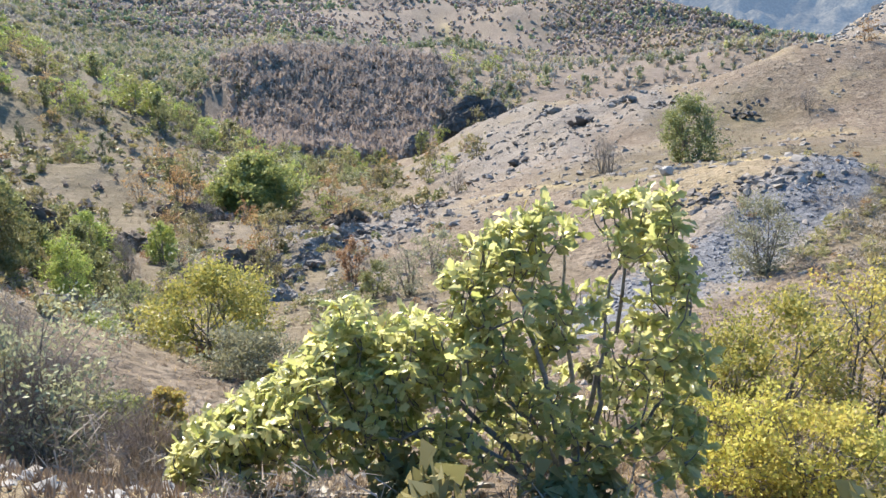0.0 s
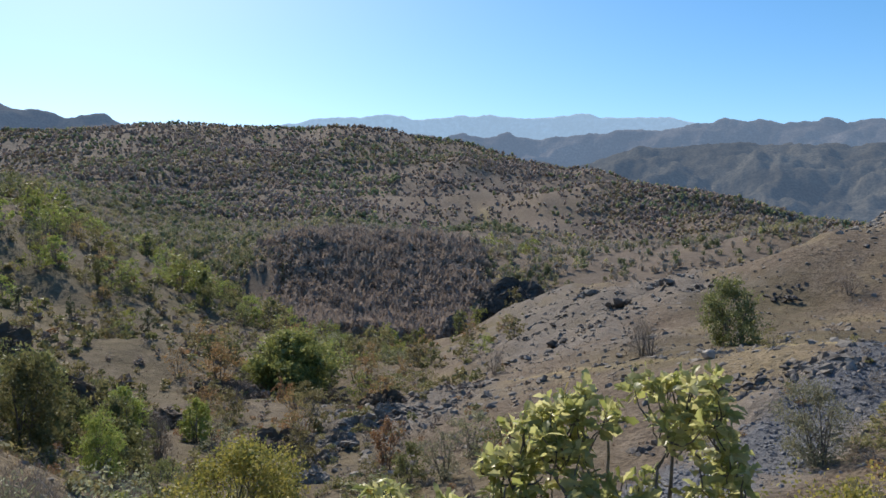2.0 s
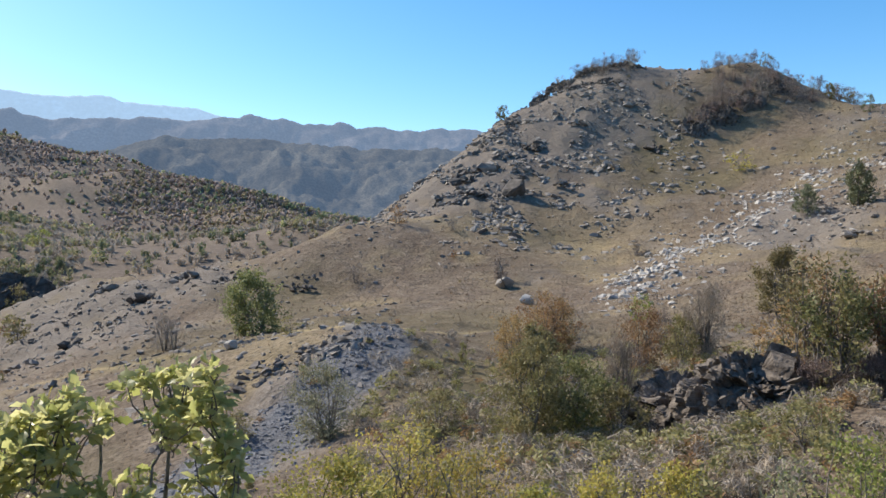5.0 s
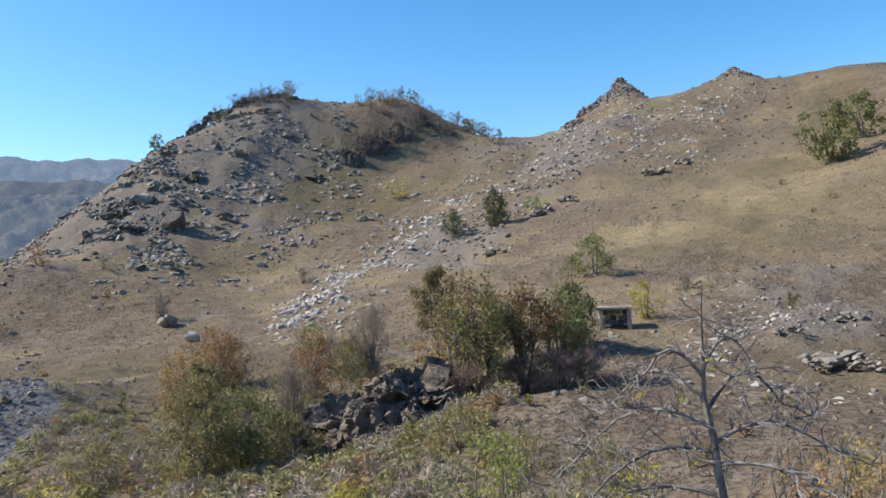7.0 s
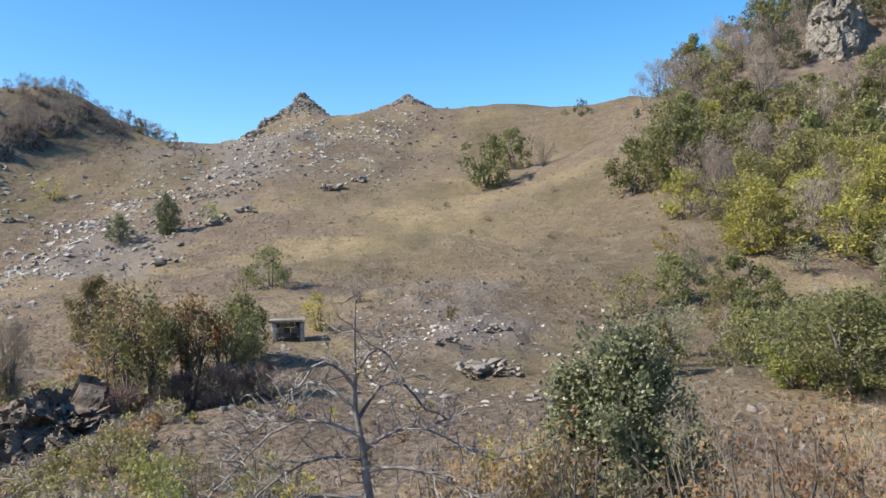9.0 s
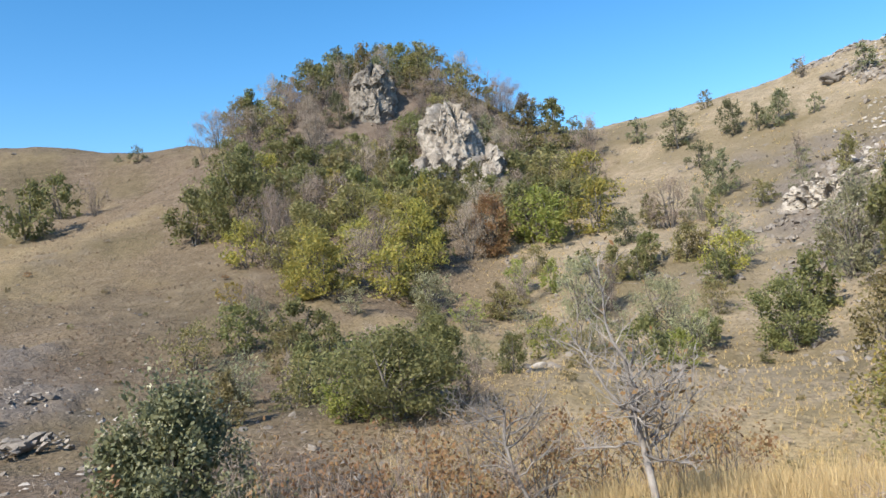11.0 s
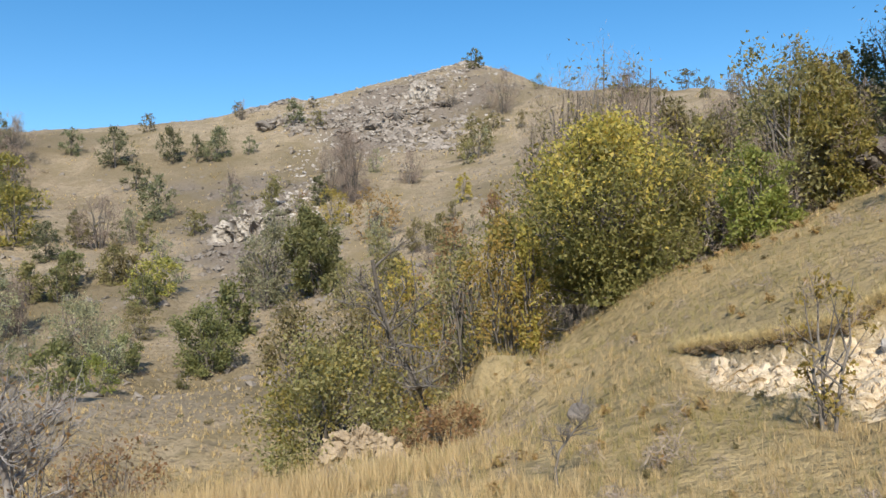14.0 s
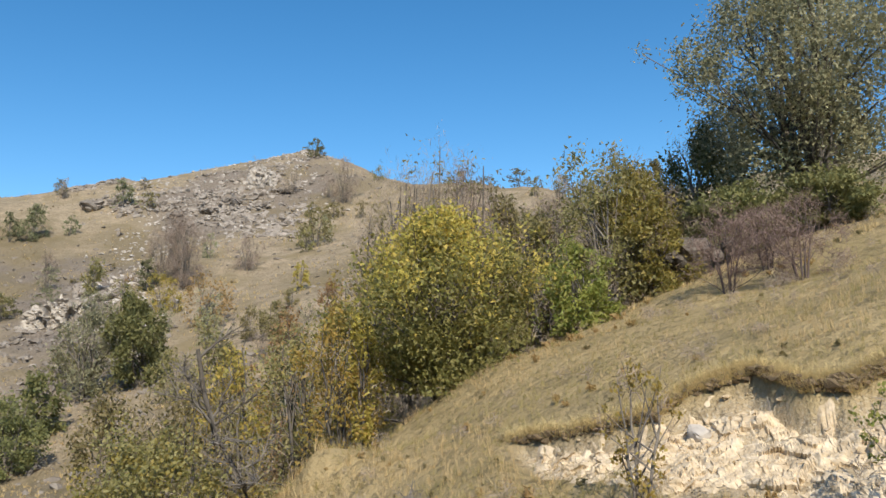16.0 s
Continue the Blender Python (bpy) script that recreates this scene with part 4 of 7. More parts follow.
def build_woods():
    rng = np.random.default_rng(5)
    tops = [canopy(rng, 11, 4, 0.3) for _ in range(9)]
    leafy = [canopy(rng, 9, 26, 0.26, 0.9, 0.2, 0.72) for _ in range(9)]
    twigs = [canopy(rng, 10, 34, 0.26, 0.55, 0.5, 0.78) for _ in range(9)]
    for name, mat, n, lo, hi, seed, label in (
            ("green_woods", "green", 20000, 2.6, 5.2, 1, "dark green broadleaved woods on far slopes"),
            ("olive_woods", "olive", 36000, 2.2, 4.2, 2, "olive green scrub woods on far slopes"),
            ("bare_woods", "bare", 66000, 2.2, 4.4, 3, "leafless grey brown woods on far slopes"),
            ("light_woods", "yellowgreen", 3600, 2.0, 3.8, 4, "yellow green trees among far woods")):
        def keep(x, y):
            mixed = ramp(0.5 + 0.95 * fractal(x, y, 85, 80 + seed, 3), 0.1, 0.9)
            return woodland(x, y) * (mixed if mat != "bare" else 0.35 + 0.65 * mixed) * (1 - 0.93 * dark_wood(x, y))
        x, y, d = sow(rng, n, -34, 34, 172, 1050, keep)
        size = rng.uniform(lo, hi, len(x)) * (0.75 + 0.25 * ramp(d, 200, 700)) * (1.0 + 0.3 * ramp(d, 400, 1000)) * 0.82
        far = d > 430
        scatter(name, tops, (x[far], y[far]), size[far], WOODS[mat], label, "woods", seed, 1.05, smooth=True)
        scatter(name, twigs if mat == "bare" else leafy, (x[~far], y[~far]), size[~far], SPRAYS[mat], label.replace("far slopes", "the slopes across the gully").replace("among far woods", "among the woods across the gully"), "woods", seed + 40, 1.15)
    x, y, d = sow(rng, 7000, -15, 4, 178, 280, lambda x, y: 0.9 * dark_wood(x, y))
    scatter("dark_woods", twigs, (x, y), rng.uniform(2.4, 4.6, len(x)), SPRAYS["dark"], "dark leafless wood on the steep face across the gully", "woods", 50, 1.3)


build_woods()

# ---------------------------------------------------------------- stone
DARK_STONE = material("dark_grey_stone", (0.075, 0.064, 0.055), (0.17, 0.152, 0.135), 1.4, 0.92, 7, 0.25)
GREY_STONE = material("grey_stone", (0.16, 0.14, 0.12), (0.32, 0.288, 0.25), 0.9, 0.9, 6, 0.2)
CLIFF_STONE = material("pale_grey_limestone", (0.15, 0.131, 0.11), (0.42, 0.385, 0.335), 1.1, 0.9, 5, 0.3)
MOTTLED = material("mottled_dark_stone", (0.085, 0.068, 0.055), (0.27, 0.228, 0.19), 2.6, 0.92, 11, 0.15)
EARTH = material("dark_earth", (0.09, 0.07, 0.05), (0.17, 0.13, 0.095), 0.9, 0.95, 6, 0.1)
PALE_STONE = material("pale_stone", (0.24, 0.22, 0.195), (0.47, 0.435, 0.39), 1.5, 0.9, 9, 0.08)
BLUE_STONE = material("blue_grey_scree", (0.11, 0.11, 0.116), (0.21, 0.21, 0.217), 1.5, 0.9, 9, 0.06)


CHIPS = [chip(np.random.default_rng(300 + k)) for k in range(8)]


def spin(rng, n):
    q = unit(rng.normal(size=(n, 4)))
    w, x, y, z = q.T
    return np.stack([1 - 2 * (y * y + z * z), 2 * (x * y - w * z), 2 * (x * z + w * y), 2 * (x * y + w * z), 1 - 2 * (x * x + z * z), 2 * (y * z - w * x),
                     2 * (x * z - w * y), 2 * (y * z + w * x), 1 - 2 * (x * x + y * y)], -1).reshape(n, 3, 3)


BLOCKS = {}


def block_mesh(mat, k):
    """One of a few angular stones of unit size, shared by all outcrops of that stone."""
    if (mat.name, k) not in BLOCKS:
        v, f = chip(np.random.default_rng(900 + k), 13, 0.8)
        me = bpy.data.meshes.new("block")
        me.from_pydata([tuple(p) for p in v], [], [tuple(int(i) for i in q) for q in f])
        me.materials.append(mat)
        BLOCKS[(mat.name, k)] = me
    return BLOCKS[(mat.name, k)]


def crag(name, b, d, w, deep, h, mat, label, seed, count=26, category="rock outcrop", tall=1.0, peak=0.0):
    """A broken outcrop: a few great blocks with smaller ones wedged round them. peak narrows it upwards."""
    rng = np.random.default_rng(seed)
    x, y, z = ground_at(b, d)
    root = new(name)
    root.matrix_basis = Matrix.LocRotScale((x, y, z), Euler((0, 0, radians(-b))), None)
    c, s = math.cos(radians(b)), math.sin(radians(b))
    lean = rng.normal(size=2) * 0.12
    for k in range(count):
        big = (k + 1) ** -0.42
        t, r = rng.uniform(0, 2 * math.pi), rng.uniform(0, 1) ** 0.6 * (1 - 0.45 * big)
        u, v = r * math.cos(t), r * math.sin(t)
        dome = max(0.0, 1 - r * r) ** 0.5
        up = h * dome * rng.uniform(0.25, 0.85) * (1 - 0.5 * big)
        px, py = u * 0.5 * w * (1 - peak * up / h), v * 0.5 * deep
        gx, gy = x + px * c + py * s, y - px * s + py * c
        up += 0.9 * (float(smooth_height(np.array([gx]), np.array([gy]))[0]) - float(smooth_height(np.array([x]), np.array([y]))[0]))
        size = big * rng.uniform(0.8, 1.25)
        sx, sy, sz = size * 0.8 * min(w, 2.2 * h), size * 0.8 * min(deep, 2.2 * h), size * 1.15 * h * tall
        ob = new("block", block_mesh(mat, int(rng.integers(0, 12))))
        ob.parent = root
        ob.matrix_basis = Matrix.LocRotScale((px, py, up + 0.1 * sz), Euler((lean[0] + rng.normal() * 0.3, lean[1] + rng.normal() * 0.3, rng.uniform(0, 6.28))), (sx, sy, sz))
    return tagged(root, label, category)


def boulder(name, b, d, size, mat, label, seed, squash=0.8, group=""):
    """A single block with knocked-off corners."""
    rng = np.random.default_rng(seed)
    v, f = chip(rng, 18, squash)
    x, y, z = ground_at(b, d)
    bm = bmesh.new()
    vs = [bm.verts.new(p * size) for p in v]
    for q in f:
        bm.faces.new([vs[i] for i in q])
    bmesh.ops.bevel(bm, geom=bm.edges[:], offset=0.04 * size, segments=1, affect="EDGES")
    me = bpy.data.meshes.new(name)
    bm.to_mesh(me)
    bm.free()
    me.materials.append(mat)
    ob = new(name, me)
    ob.matrix_basis = Matrix.LocRotScale((x, y, z + 0.25 * size), Euler((0.2, 0.1, rng.uniform(0, 6))), None)
    return tagged(ob, label, "boulder", group)


def cliff(name, b, d, w, deep, h, mat, label, seed, cell=1.6, fine=1.0, sink=0.12, category="cliff", taper=0.45, rough=1.0):
    """A fractured rock mass standing out of the slope: upright faces split into many tilted facets."""
    rng = np.random.default_rng(seed)
    x, y, z0 = ground_at(b, d - 0.75 * deep)
    x, y, _ = ground_at(b, d)
    n, m = int(84 * fine), int(60 * fine)
    t, v = np.meshgrid(np.radians(np.linspace(-125, 125, n)), np.linspace(0, 1, m))
    fade = np.cos(v * math.pi / 2) ** taper
    crown = 0.8 + 0.2 * fractal(np.sin(t) * w * 0.5, np.cos(t) * deep, 0.28 * w, seed, 3)
    p = np.stack([0.5 * w * np.sin(t) * fade, -deep * np.cos(t) * fade, h * crown * np.sin(v * math.pi / 2) ** 0.9], -1).reshape(-1, 3)
    p[:, 0] += 0.06 * w * rng.normal() * (p[:, 2] / h)
    out = unit(p * np.array([1 / w ** 2, 1 / (2 * deep) ** 2, 0.12 / h ** 2]) + 1e-6)
    q = p * np.array([1, 1, 0.55]) + 0.25 * cell * np.stack([fractal(p[:, 2], p[:, 0], cell, seed + 3, 2), fractal(p[:, 0], p[:, 2], cell, seed + 5, 2), 0 * p[:, 0]], 1)
    q[:, 2] += 0.3 * q[:, 0]
    shift = np.zeros(len(q))
    for size, amount in ((cell, 0.30), (cell * 0.42, 0.13), (cell * 0.18, 0.05)):
        count = int(min(900, max(24, 2.2 * (w + 2 * deep) * h * 0.55 / size ** 2)))
        seeds = q[rng.integers(0, len(q), count)]
        near = np.empty(len(q), int)
        for k in range(0, len(q), 2000):
            near[k:k + 2000] = (((q[k:k + 2000, None] - seeds[None]) ** 2).sum(2)).argmin(1)
        tilt = rng.normal(size=(count, 3)) * 0.3 * rough
        shift += rng.normal(size=count)[near] * amount * cell * rough + (tilt[near] * (q - seeds[near])).sum(1)
    p = p + out * shift.clip(-0.22 * min(h, w, 2 * deep), 0.16 * min(h, w, 2 * deep))[:, None]
    i, j = np.meshgrid(np.arange(m - 1), np.arange(n - 1), indexing="ij")
    f = np.stack([i * n + j, i * n + j + 1, (i + 1) * n + j + 1, (i + 1) * n + j], -1).reshape(-1, 4)
    root = new(name)
    root.matrix_basis = Matrix.LocRotScale((x, y, z0 - sink * h), Euler((0, 0, radians(-b))), None)
    part("rock_face", (p, f), mat, root)
    c, s = math.cos(radians(b)), math.sin(radians(b))
    for k in range(9):  # fallen blocks along its foot
        turn = rng.uniform(-1.5, 1.5)
        px, py = 0.5 * w * math.sin(turn) * rng.uniform(0.95, 1.2), -deep * math.cos(turn) * rng.uniform(0.95, 1.3)
        size = 0.3 * cell * rng.uniform(0.5, 1.6)
        at = float(height(x + px * c + py * s, y - px * s + py * c)[0]) - (z0 - sink * h)
        ob = new("block", block_mesh(mat, int(rng.integers(0, 12))))
        ob.parent = root
        ob.matrix_basis = Matrix.LocRotScale((px, py, at + 0.15 * size), Euler((rng.normal() * 0.4, rng.normal() * 0.4, rng.uniform(0, 6.28))), (size * 1.3, size, size * 0.8))
    return tagged(root, label, category)


SUMMIT_BAND = [(140.6, 127), (142.6, 128), (144.2, 124), (145.9, 123), (146.7, 118), (148.3, 116), (149.1, 110), (150.8, 106), (151.6, 108), (150.1, 127), (137.3, 86), (138.9, 79), (135.1, 83), (133.2, 84)]


def build_stones():
    rng = np.random.default_rng(9)

    def field(name, mat, label, n, b0, b1, d0, d1, keep, lo, hi, seed, power=2.5):
        x, y, d = sow(rng, n, b0, b1, d0, d1, keep)
        size = lo + (hi - lo) * rng.uniform(0, 1, len(x)) ** power
        scatter(name, CHIPS, (x, y), size, mat, label, "stones", seed, 0.8, 0.05, True)

    def near(b0, d0, wide, deep, gain=1.0):
        def keep(x, y):
            b, d = polar(x, y)
            return np.clip(gain * patch(b, d, b0, d0, wide, deep), 0, 1) * ramp(0.55 + 0.6 * fractal(x, y, 5, 33, 3), 0.2, 0.9)
        return keep

    def band(rows, wide, deep, gap=7):
        def keep(x, y):
            b, d = polar(x, y)
            v = 0 * x
            for b0, d0 in rows:
                v = np.maximum(v, patch(b, d, b0, d0, wide, deep))
            return v * ramp(0.5 + 0.7 * fractal(x, y, gap, 37, 3), 0.15, 0.8)
        return keep

    field("scree", BLUE_STONE, "blue grey scree stones running down the knoll", 16000, 9, 33, 20, 42, band(SCREE_RUN, 2.2, 0.1), 0.05, 0.32, 1)
    field("dark_scree", DARK_STONE, "dark broken blocks along the scree's upper edge", 5000, 12, 33, 28, 46, band([(14.3, 32), (16.6, 35.2), (18, 36), (19.2, 36.6), (20.6, 37), (22, 37.4), (23.5, 37.5), (25.6, 38.2), (27, 37.6)], 0.8, 0.025), 0.15, 0.95, 2, 1.8)
    field("pale_rubble", PALE_STONE, "pale limestone rubble in a band across the slope", 44000, 44, 79, 58, 200, band([(46.1, 68.8), (48, 78), (50, 90), (51.8, 93), (53.6, 96), (54.5, 102), (55.5, 107), (57.4, 112), (59.3, 117), (60.6, 124), (61.8, 131), (63.5, 132), (65.2, 132), (66.2, 136), (67.1, 140), (68, 152), (68.9, 165), (69.9, 175), (75.2, 156), (76.8, 162), (71.4, 146), (73.9, 133), (70.7, 133)], 2.1, 0.08, 2.0), 0.2, 1.25, 3, 2.4)
    field("pale_rubble", PALE_STONE, "pale stones scattered about the rubble band", 16000, 44, 81, 56, 205, band([(49, 80), (55, 90), (58, 98), (61, 112), (64, 130), (66, 145), (70, 165), (77, 165), (75, 145), (47, 62)], 3.0, 0.14), 0.2, 1.0, 23, 3.0)
    field("turf_steps", EARTH, "dark broken turf steps across the slopes", 30000, 28, 92, 60, 170, band([(40.6, 94), (41.6, 97), (42.5, 99), (43.3, 101), (44.3, 102.5), (45.2, 104), (46.2, 105.2), (47.1, 106.5), (48, 107.7), (49, 109.5), (50.1, 111.2), (51.1, 116), (52.1, 121.5), (72.8, 90), (73.4, 92), (74, 94), (74.6, 96), (48.5, 128), (49.8, 129.5), (51, 131), (47, 136), (48.4, 138), (49.6, 139)], 0.5, 0.011), 0.2, 0.9, 24, 2.0)
    field("hill_rubble", GREY_STONE, "grey rubble on the steep side of the hill", 26000, 26, 60, 80, 178, near(40.5, 140, 8.5, 0.24, 2.2), 0.3, 1.7, 4, 2.8)
    field("saddle_rubble", GREY_STONE, "grey rocks strewn over the saddle", 17000, -10, 30, 36, 130, lambda x, y: 0.16 + 0.84 * rocky(x, y), 0.1, 1.0, 5, 3.2)
    field("hill_rubble", GREY_STONE, "grey rubble down the shoulder of the hill", 14000, 26, 44, 86, 150, near(34, 118, 4.5, 0.15, 1.6), 0.25, 1.5, 35, 2.8)
    field("hill_rubble", DARK_STONE, "dark blocks on the shoulder of the hill", 2600, 28, 46, 90, 160, near(36, 122, 5, 0.16, 1.0), 0.5, 2.4, 36, 2.2)
    field("slope_rubble", GREY_STONE, "grey stones on the far hillside", 20000, 116, 162, 40, 160, lambda x, y: 0.08 + 0.9 * rocky(x, y), 0.2, 1.2, 6, 3.2)
    field("summit_rubble", PALE_STONE, "pale rubble on the rocky flank under the summit", 18000, 138, 162, 60, 150, band([(143, 122), (146, 118), (149, 116), (151.5, 120), (137, 74), (139.5, 80), (134.5, 66), (152, 138)], 3.0, 0.13), 0.2, 1.1, 8, 2.6)
    field("summit_rubble", GREY_STONE, "grey broken rock in a band below the summit", 30000, 138, 160, 85, 150, band(SUMMIT_BAND, 1.5, 0.05, 3), 0.3, 1.9, 37, 2.2)
    field("pale_scree", PALE_STONE, "pale stones strewn round the fluted rock", 5000, 74, 92, 24, 50, near(81, 40, 7, 0.3, 1.0), 0.06, 0.45, 10, 2.8)
    field("ridge_rubble", GREY_STONE, "grey stones on the slope under the ridge", 12000, 50, 84, 84, 200, band([(60, 100), (64, 115), (67, 135), (70, 155), (73, 170), (77, 165), (66, 165), (62, 135)], 3.5, 0.14), 0.25, 1.3, 11, 3.0)
    field("ledge_stones", DARK_STONE, "dark broken ledges running down the saddle", 26000, -12, 28, 38, 125, band([(19, 95), (17.7, 93), (16.5, 92), (14, 88), (12.7, 86), (11.5, 85), (10, 110), (9, 105), (8, 100), (7, 96), (6, 92), (5, 88), (-1, 58), (-2, 56), (-3, 54), (-4, 52), (-5, 50), (-6, 48), (-7, 46), (24, 88), (23, 86), (22, 84), (20.5, 81), (3, 70), (2, 66), (1, 62), (0, 59)], 0.7, 0.022), 0.2, 1.1, 14, 2.2)
    for b0, d0 in ((70.8, 198.5), (78.2, 188.5)):
        field("tower_stones", GREY_STONE, "broken grey rocks of a pointed tower on the ridge", 2600, b0 - 2.2, b0 + 2.2, d0 - 8, d0 + 3, near(b0, d0, 1.5, 0.03, 1.3), 0.4, 1.7, 30 + int(b0), 1.8)
    field("loose_stones", GREY_STONE, "loose grey stones scattered in dry turf", 15000, 25, 125, 20, 180, lambda x, y: 0.25 + 0.5 * rocky(x, y), 0.1, 0.6, 7, 3.0)


build_stones()

cliff("rock_outcrop", 51.4, 27.0, 5.0, 2.4, 1.8, MOTTLED, "dark weathered rock outcrop with grey lichen", 11, 0.5, 1.5, 0.2, "rock outcrop", 0.9, 0.8)
cliff("rock_outcrop", 54.6, 25.4, 4.4, 2.2, 2.1, MOTTLED, "dark steep rock outcrop above shrubs", 12, 0.55, 1.5, 0.15, "rock outcrop", 0.95, 0.85)
crag("rock_outcrop", 54.6, 25.0, 3.6, 2.4, 1.6, MOTTLED, "dark lichen-spotted blocks piled on the outcrop", 21, 80, tall=0.55)
cliff("rock_outcrop", 56.4, 27.2, 3.2, 1.9, 2.2, MOTTLED, "upper shoulder of the dark outcrop", 17, 0.5, 1.1, 0.3, "rock outcrop", 0.9, 0.8)
crag("rock_outcrop", 56.2, 26.6, 2.6, 1.6, 1.5, MOTTLED, "broken dark blocks on the outcrop's shoulder", 23, 50, tall=0.5)
crag("rock_outcrop", 53.0, 26.2, 4.6, 2.2, 1.3, MOTTLED, "broken dark stones lodged on the outcrop", 19, 46, tall=0.6)
crag("rock_outcrop", 51.0, 23.4, 3.0, 1.2, 0.4, MOTTLED, "broken dark stones at the outcrop's foot", 10, 40)
crag("rock_outcrop", 43.0, 20.5, 2.6, 1.4, 0.55, DARK_STONE, "low dark rock rib above the shrubs", 13)
cliff("cliff", 107.3, 119, 7.5, 4, 9.5, CLIFF_STONE, "tall pale grey crag breaking out of the woods", 14, 1.5, 1.15, rough=0.6)
cliff("cliff", 113.0, 103, 8.5, 5, 13, CLIFF_STONE, "pale grey limestone cliff face among trees", 15, 1.5, 1.15, rough=0.6)
cliff("cliff", 115.3, 97, 7.0, 4.5, 8.0, CLIFF_STONE, "pale grey limestone cliff foot among trees", 16, 1.5, 1.15, rough=0.6)
cliff("cliff", 110.9, 100, 6, 4, 6.5, CLIFF_STONE, "low pale rock shoulder among trees", 17, 1.3, 1.15, rough=0.6)
crag("rock_outcrop", 83.6, 31.4, 3.4, 2.6, 0.7, GREY_STONE, "grey fluted rock at the foot of the slope", 17, 60, tall=0.8)
cliff("rock_outcrop", 137.4, 75, 6.5, 2.5, 3.2, CLIFF_STONE, "pale grey crag on the open slope", 18, 0.9, category="rock outcrop")
for k, (b, d, w, h) in enumerate([(51.0, 146, 6, 4.2), (52.6, 150, 8, 5.0), (54.4, 154, 8, 4.6), (55.9, 158, 6, 3.4)]):
    cliff("rock_outcrop", b, d, w, 2.5, h, DARK_STONE, "dark crag below the hilltop with shrubs", 19 + k, 1.1, 0.7, 0.2, "rock outcrop", 0.7, 0.8)
for k, (b, d, w, h) in enumerate([(42.4, 162, 9, 3.0), (44.3, 163, 9, 3.6), (46.3, 164, 8, 3.0), (40.9, 158, 7, 2.6), (39.4, 156, 6, 2.2), (37.9, 156, 5, 1.6), (43.4, 158, 7, 2.4), (45.3, 157, 7, 2.2)]):
    cliff("rock_outcrop", b, d, w, 2.2, h, DARK_STONE, "dark broken rocks along the hilltop", 221 + k, 0.9, 0.6, 0.45, "rock outcrop", 1.0, 0.8)
for k, (b, d, w, h) in enumerate([(67.6, 188, 9, 2.6), (68.8, 192, 9, 3.0), (69.8, 195, 7, 2.4)]):
    cliff("rock_outcrop", b, d, w, 3, h, GREY_STONE, "grey ledge beside the rock tower", 280 + k, 1.0, 0.6, 0.4, "rock outcrop", 0.9, 0.8)
cliff("cliff", 5.0, 143, 13, 5, 8.6, DARK_STONE, "dark shaded cliff above the gully", 30, 1.6, 1.3, 0.12, "cliff", 0.6, 0.45)
cliff("cliff", 0.9, 150, 5, 3, 6.5, DARK_STONE, "dark rock rib beside the shaded cliff", 31, 1.2, 0.9, 0.2, "cliff", 0.8, 0.5)
for k, (b, d, w, h) in enumerate([(-7.9, 46, 2.6, 1.0), (-6.2, 49, 3.0, 1.2), (-4.9, 52, 2.4, 1.2), (-4.0, 55.5, 2.2, 1.1), (-8.8, 43, 2.0, 0.8), (-9.3, 39, 2.2, 0.9)]):
    cliff("rock_outcrop", b, d, w, 0.9, h, GREY_STONE, "grey splintered rock at the edge of the bare slope", 330 + k, 0.35, 0.8, 0.35, "rock outcrop", 1.0, 0.7)
for k, (b, d, w, h) in enumerate([(-5.5, 50, 2.6, 0.7), (-3.6, 53, 2.4, 0.8), (-2.0, 56, 2.0, 0.7), (-7.4, 45, 2.2, 0.6), (-8.6, 58, 2.4, 0.7), (12.5, 96, 4.5, 1.2), (15.5, 98, 5, 1.4), (18, 92, 3.5, 1.0), (8.5, 84, 4, 0.9), (5.5, 78, 4, 0.8), (23.5, 84, 4, 0.7), (3.0, 60, 3, 0.6), (10.5, 104, 4, 1.0)]):
    crag("rock_outcrop", b, d, w, 0.5 * w, h, DARK_STONE if k % 3 else GREY_STONE, "low broken ledge in the turf of the saddle", 40 + k, 12)
for k, (b, d, w, h) in enumerate([(-22.5, 27, 2.2, 0.4), (-20.5, 26, 1.8, 0.35), (-24, 29, 2.0, 0.4), (-19, 30, 1.6, 0.35)]):
    crag("rock_outcrop", b, d, w, 1.2, h, GREY_STONE, "flat grey ledge beside the gully", 60 + k, 12)
cliff("cliff", -26.0, 48, 5.5, 2, 4.6, EARTH, "dark crumbling earth cliff in the gully", 65, 0.8, 1.1, 0.12, "cliff", 0.5, 0.7)
cliff("cliff", -30.6, 45, 6, 2, 5.0, EARTH, "dark crumbling earth cliff in the gully", 66, 0.8, 1.1, 0.12, "cliff", 0.5, 0.7)
for k, (b, d, w, h) in enumerate([(-22.6, 50, 5, 2.0), (-20.3, 56, 5, 1.6), (-27.6, 60, 6, 2.0), (-15.2, 78, 7, 2.4), (-8.2, 74, 5, 1.6), (-4.5, 64, 4, 1.4), (-11.5, 46, 4, 1.4)]):
    cliff("cliff", b, d, w, 1.6, h, EARTH, "brown earth scarp in the gully side", 67 + 20 * k, 0.7, 0.6, 0.25, "cliff", 0.7, 0.7)
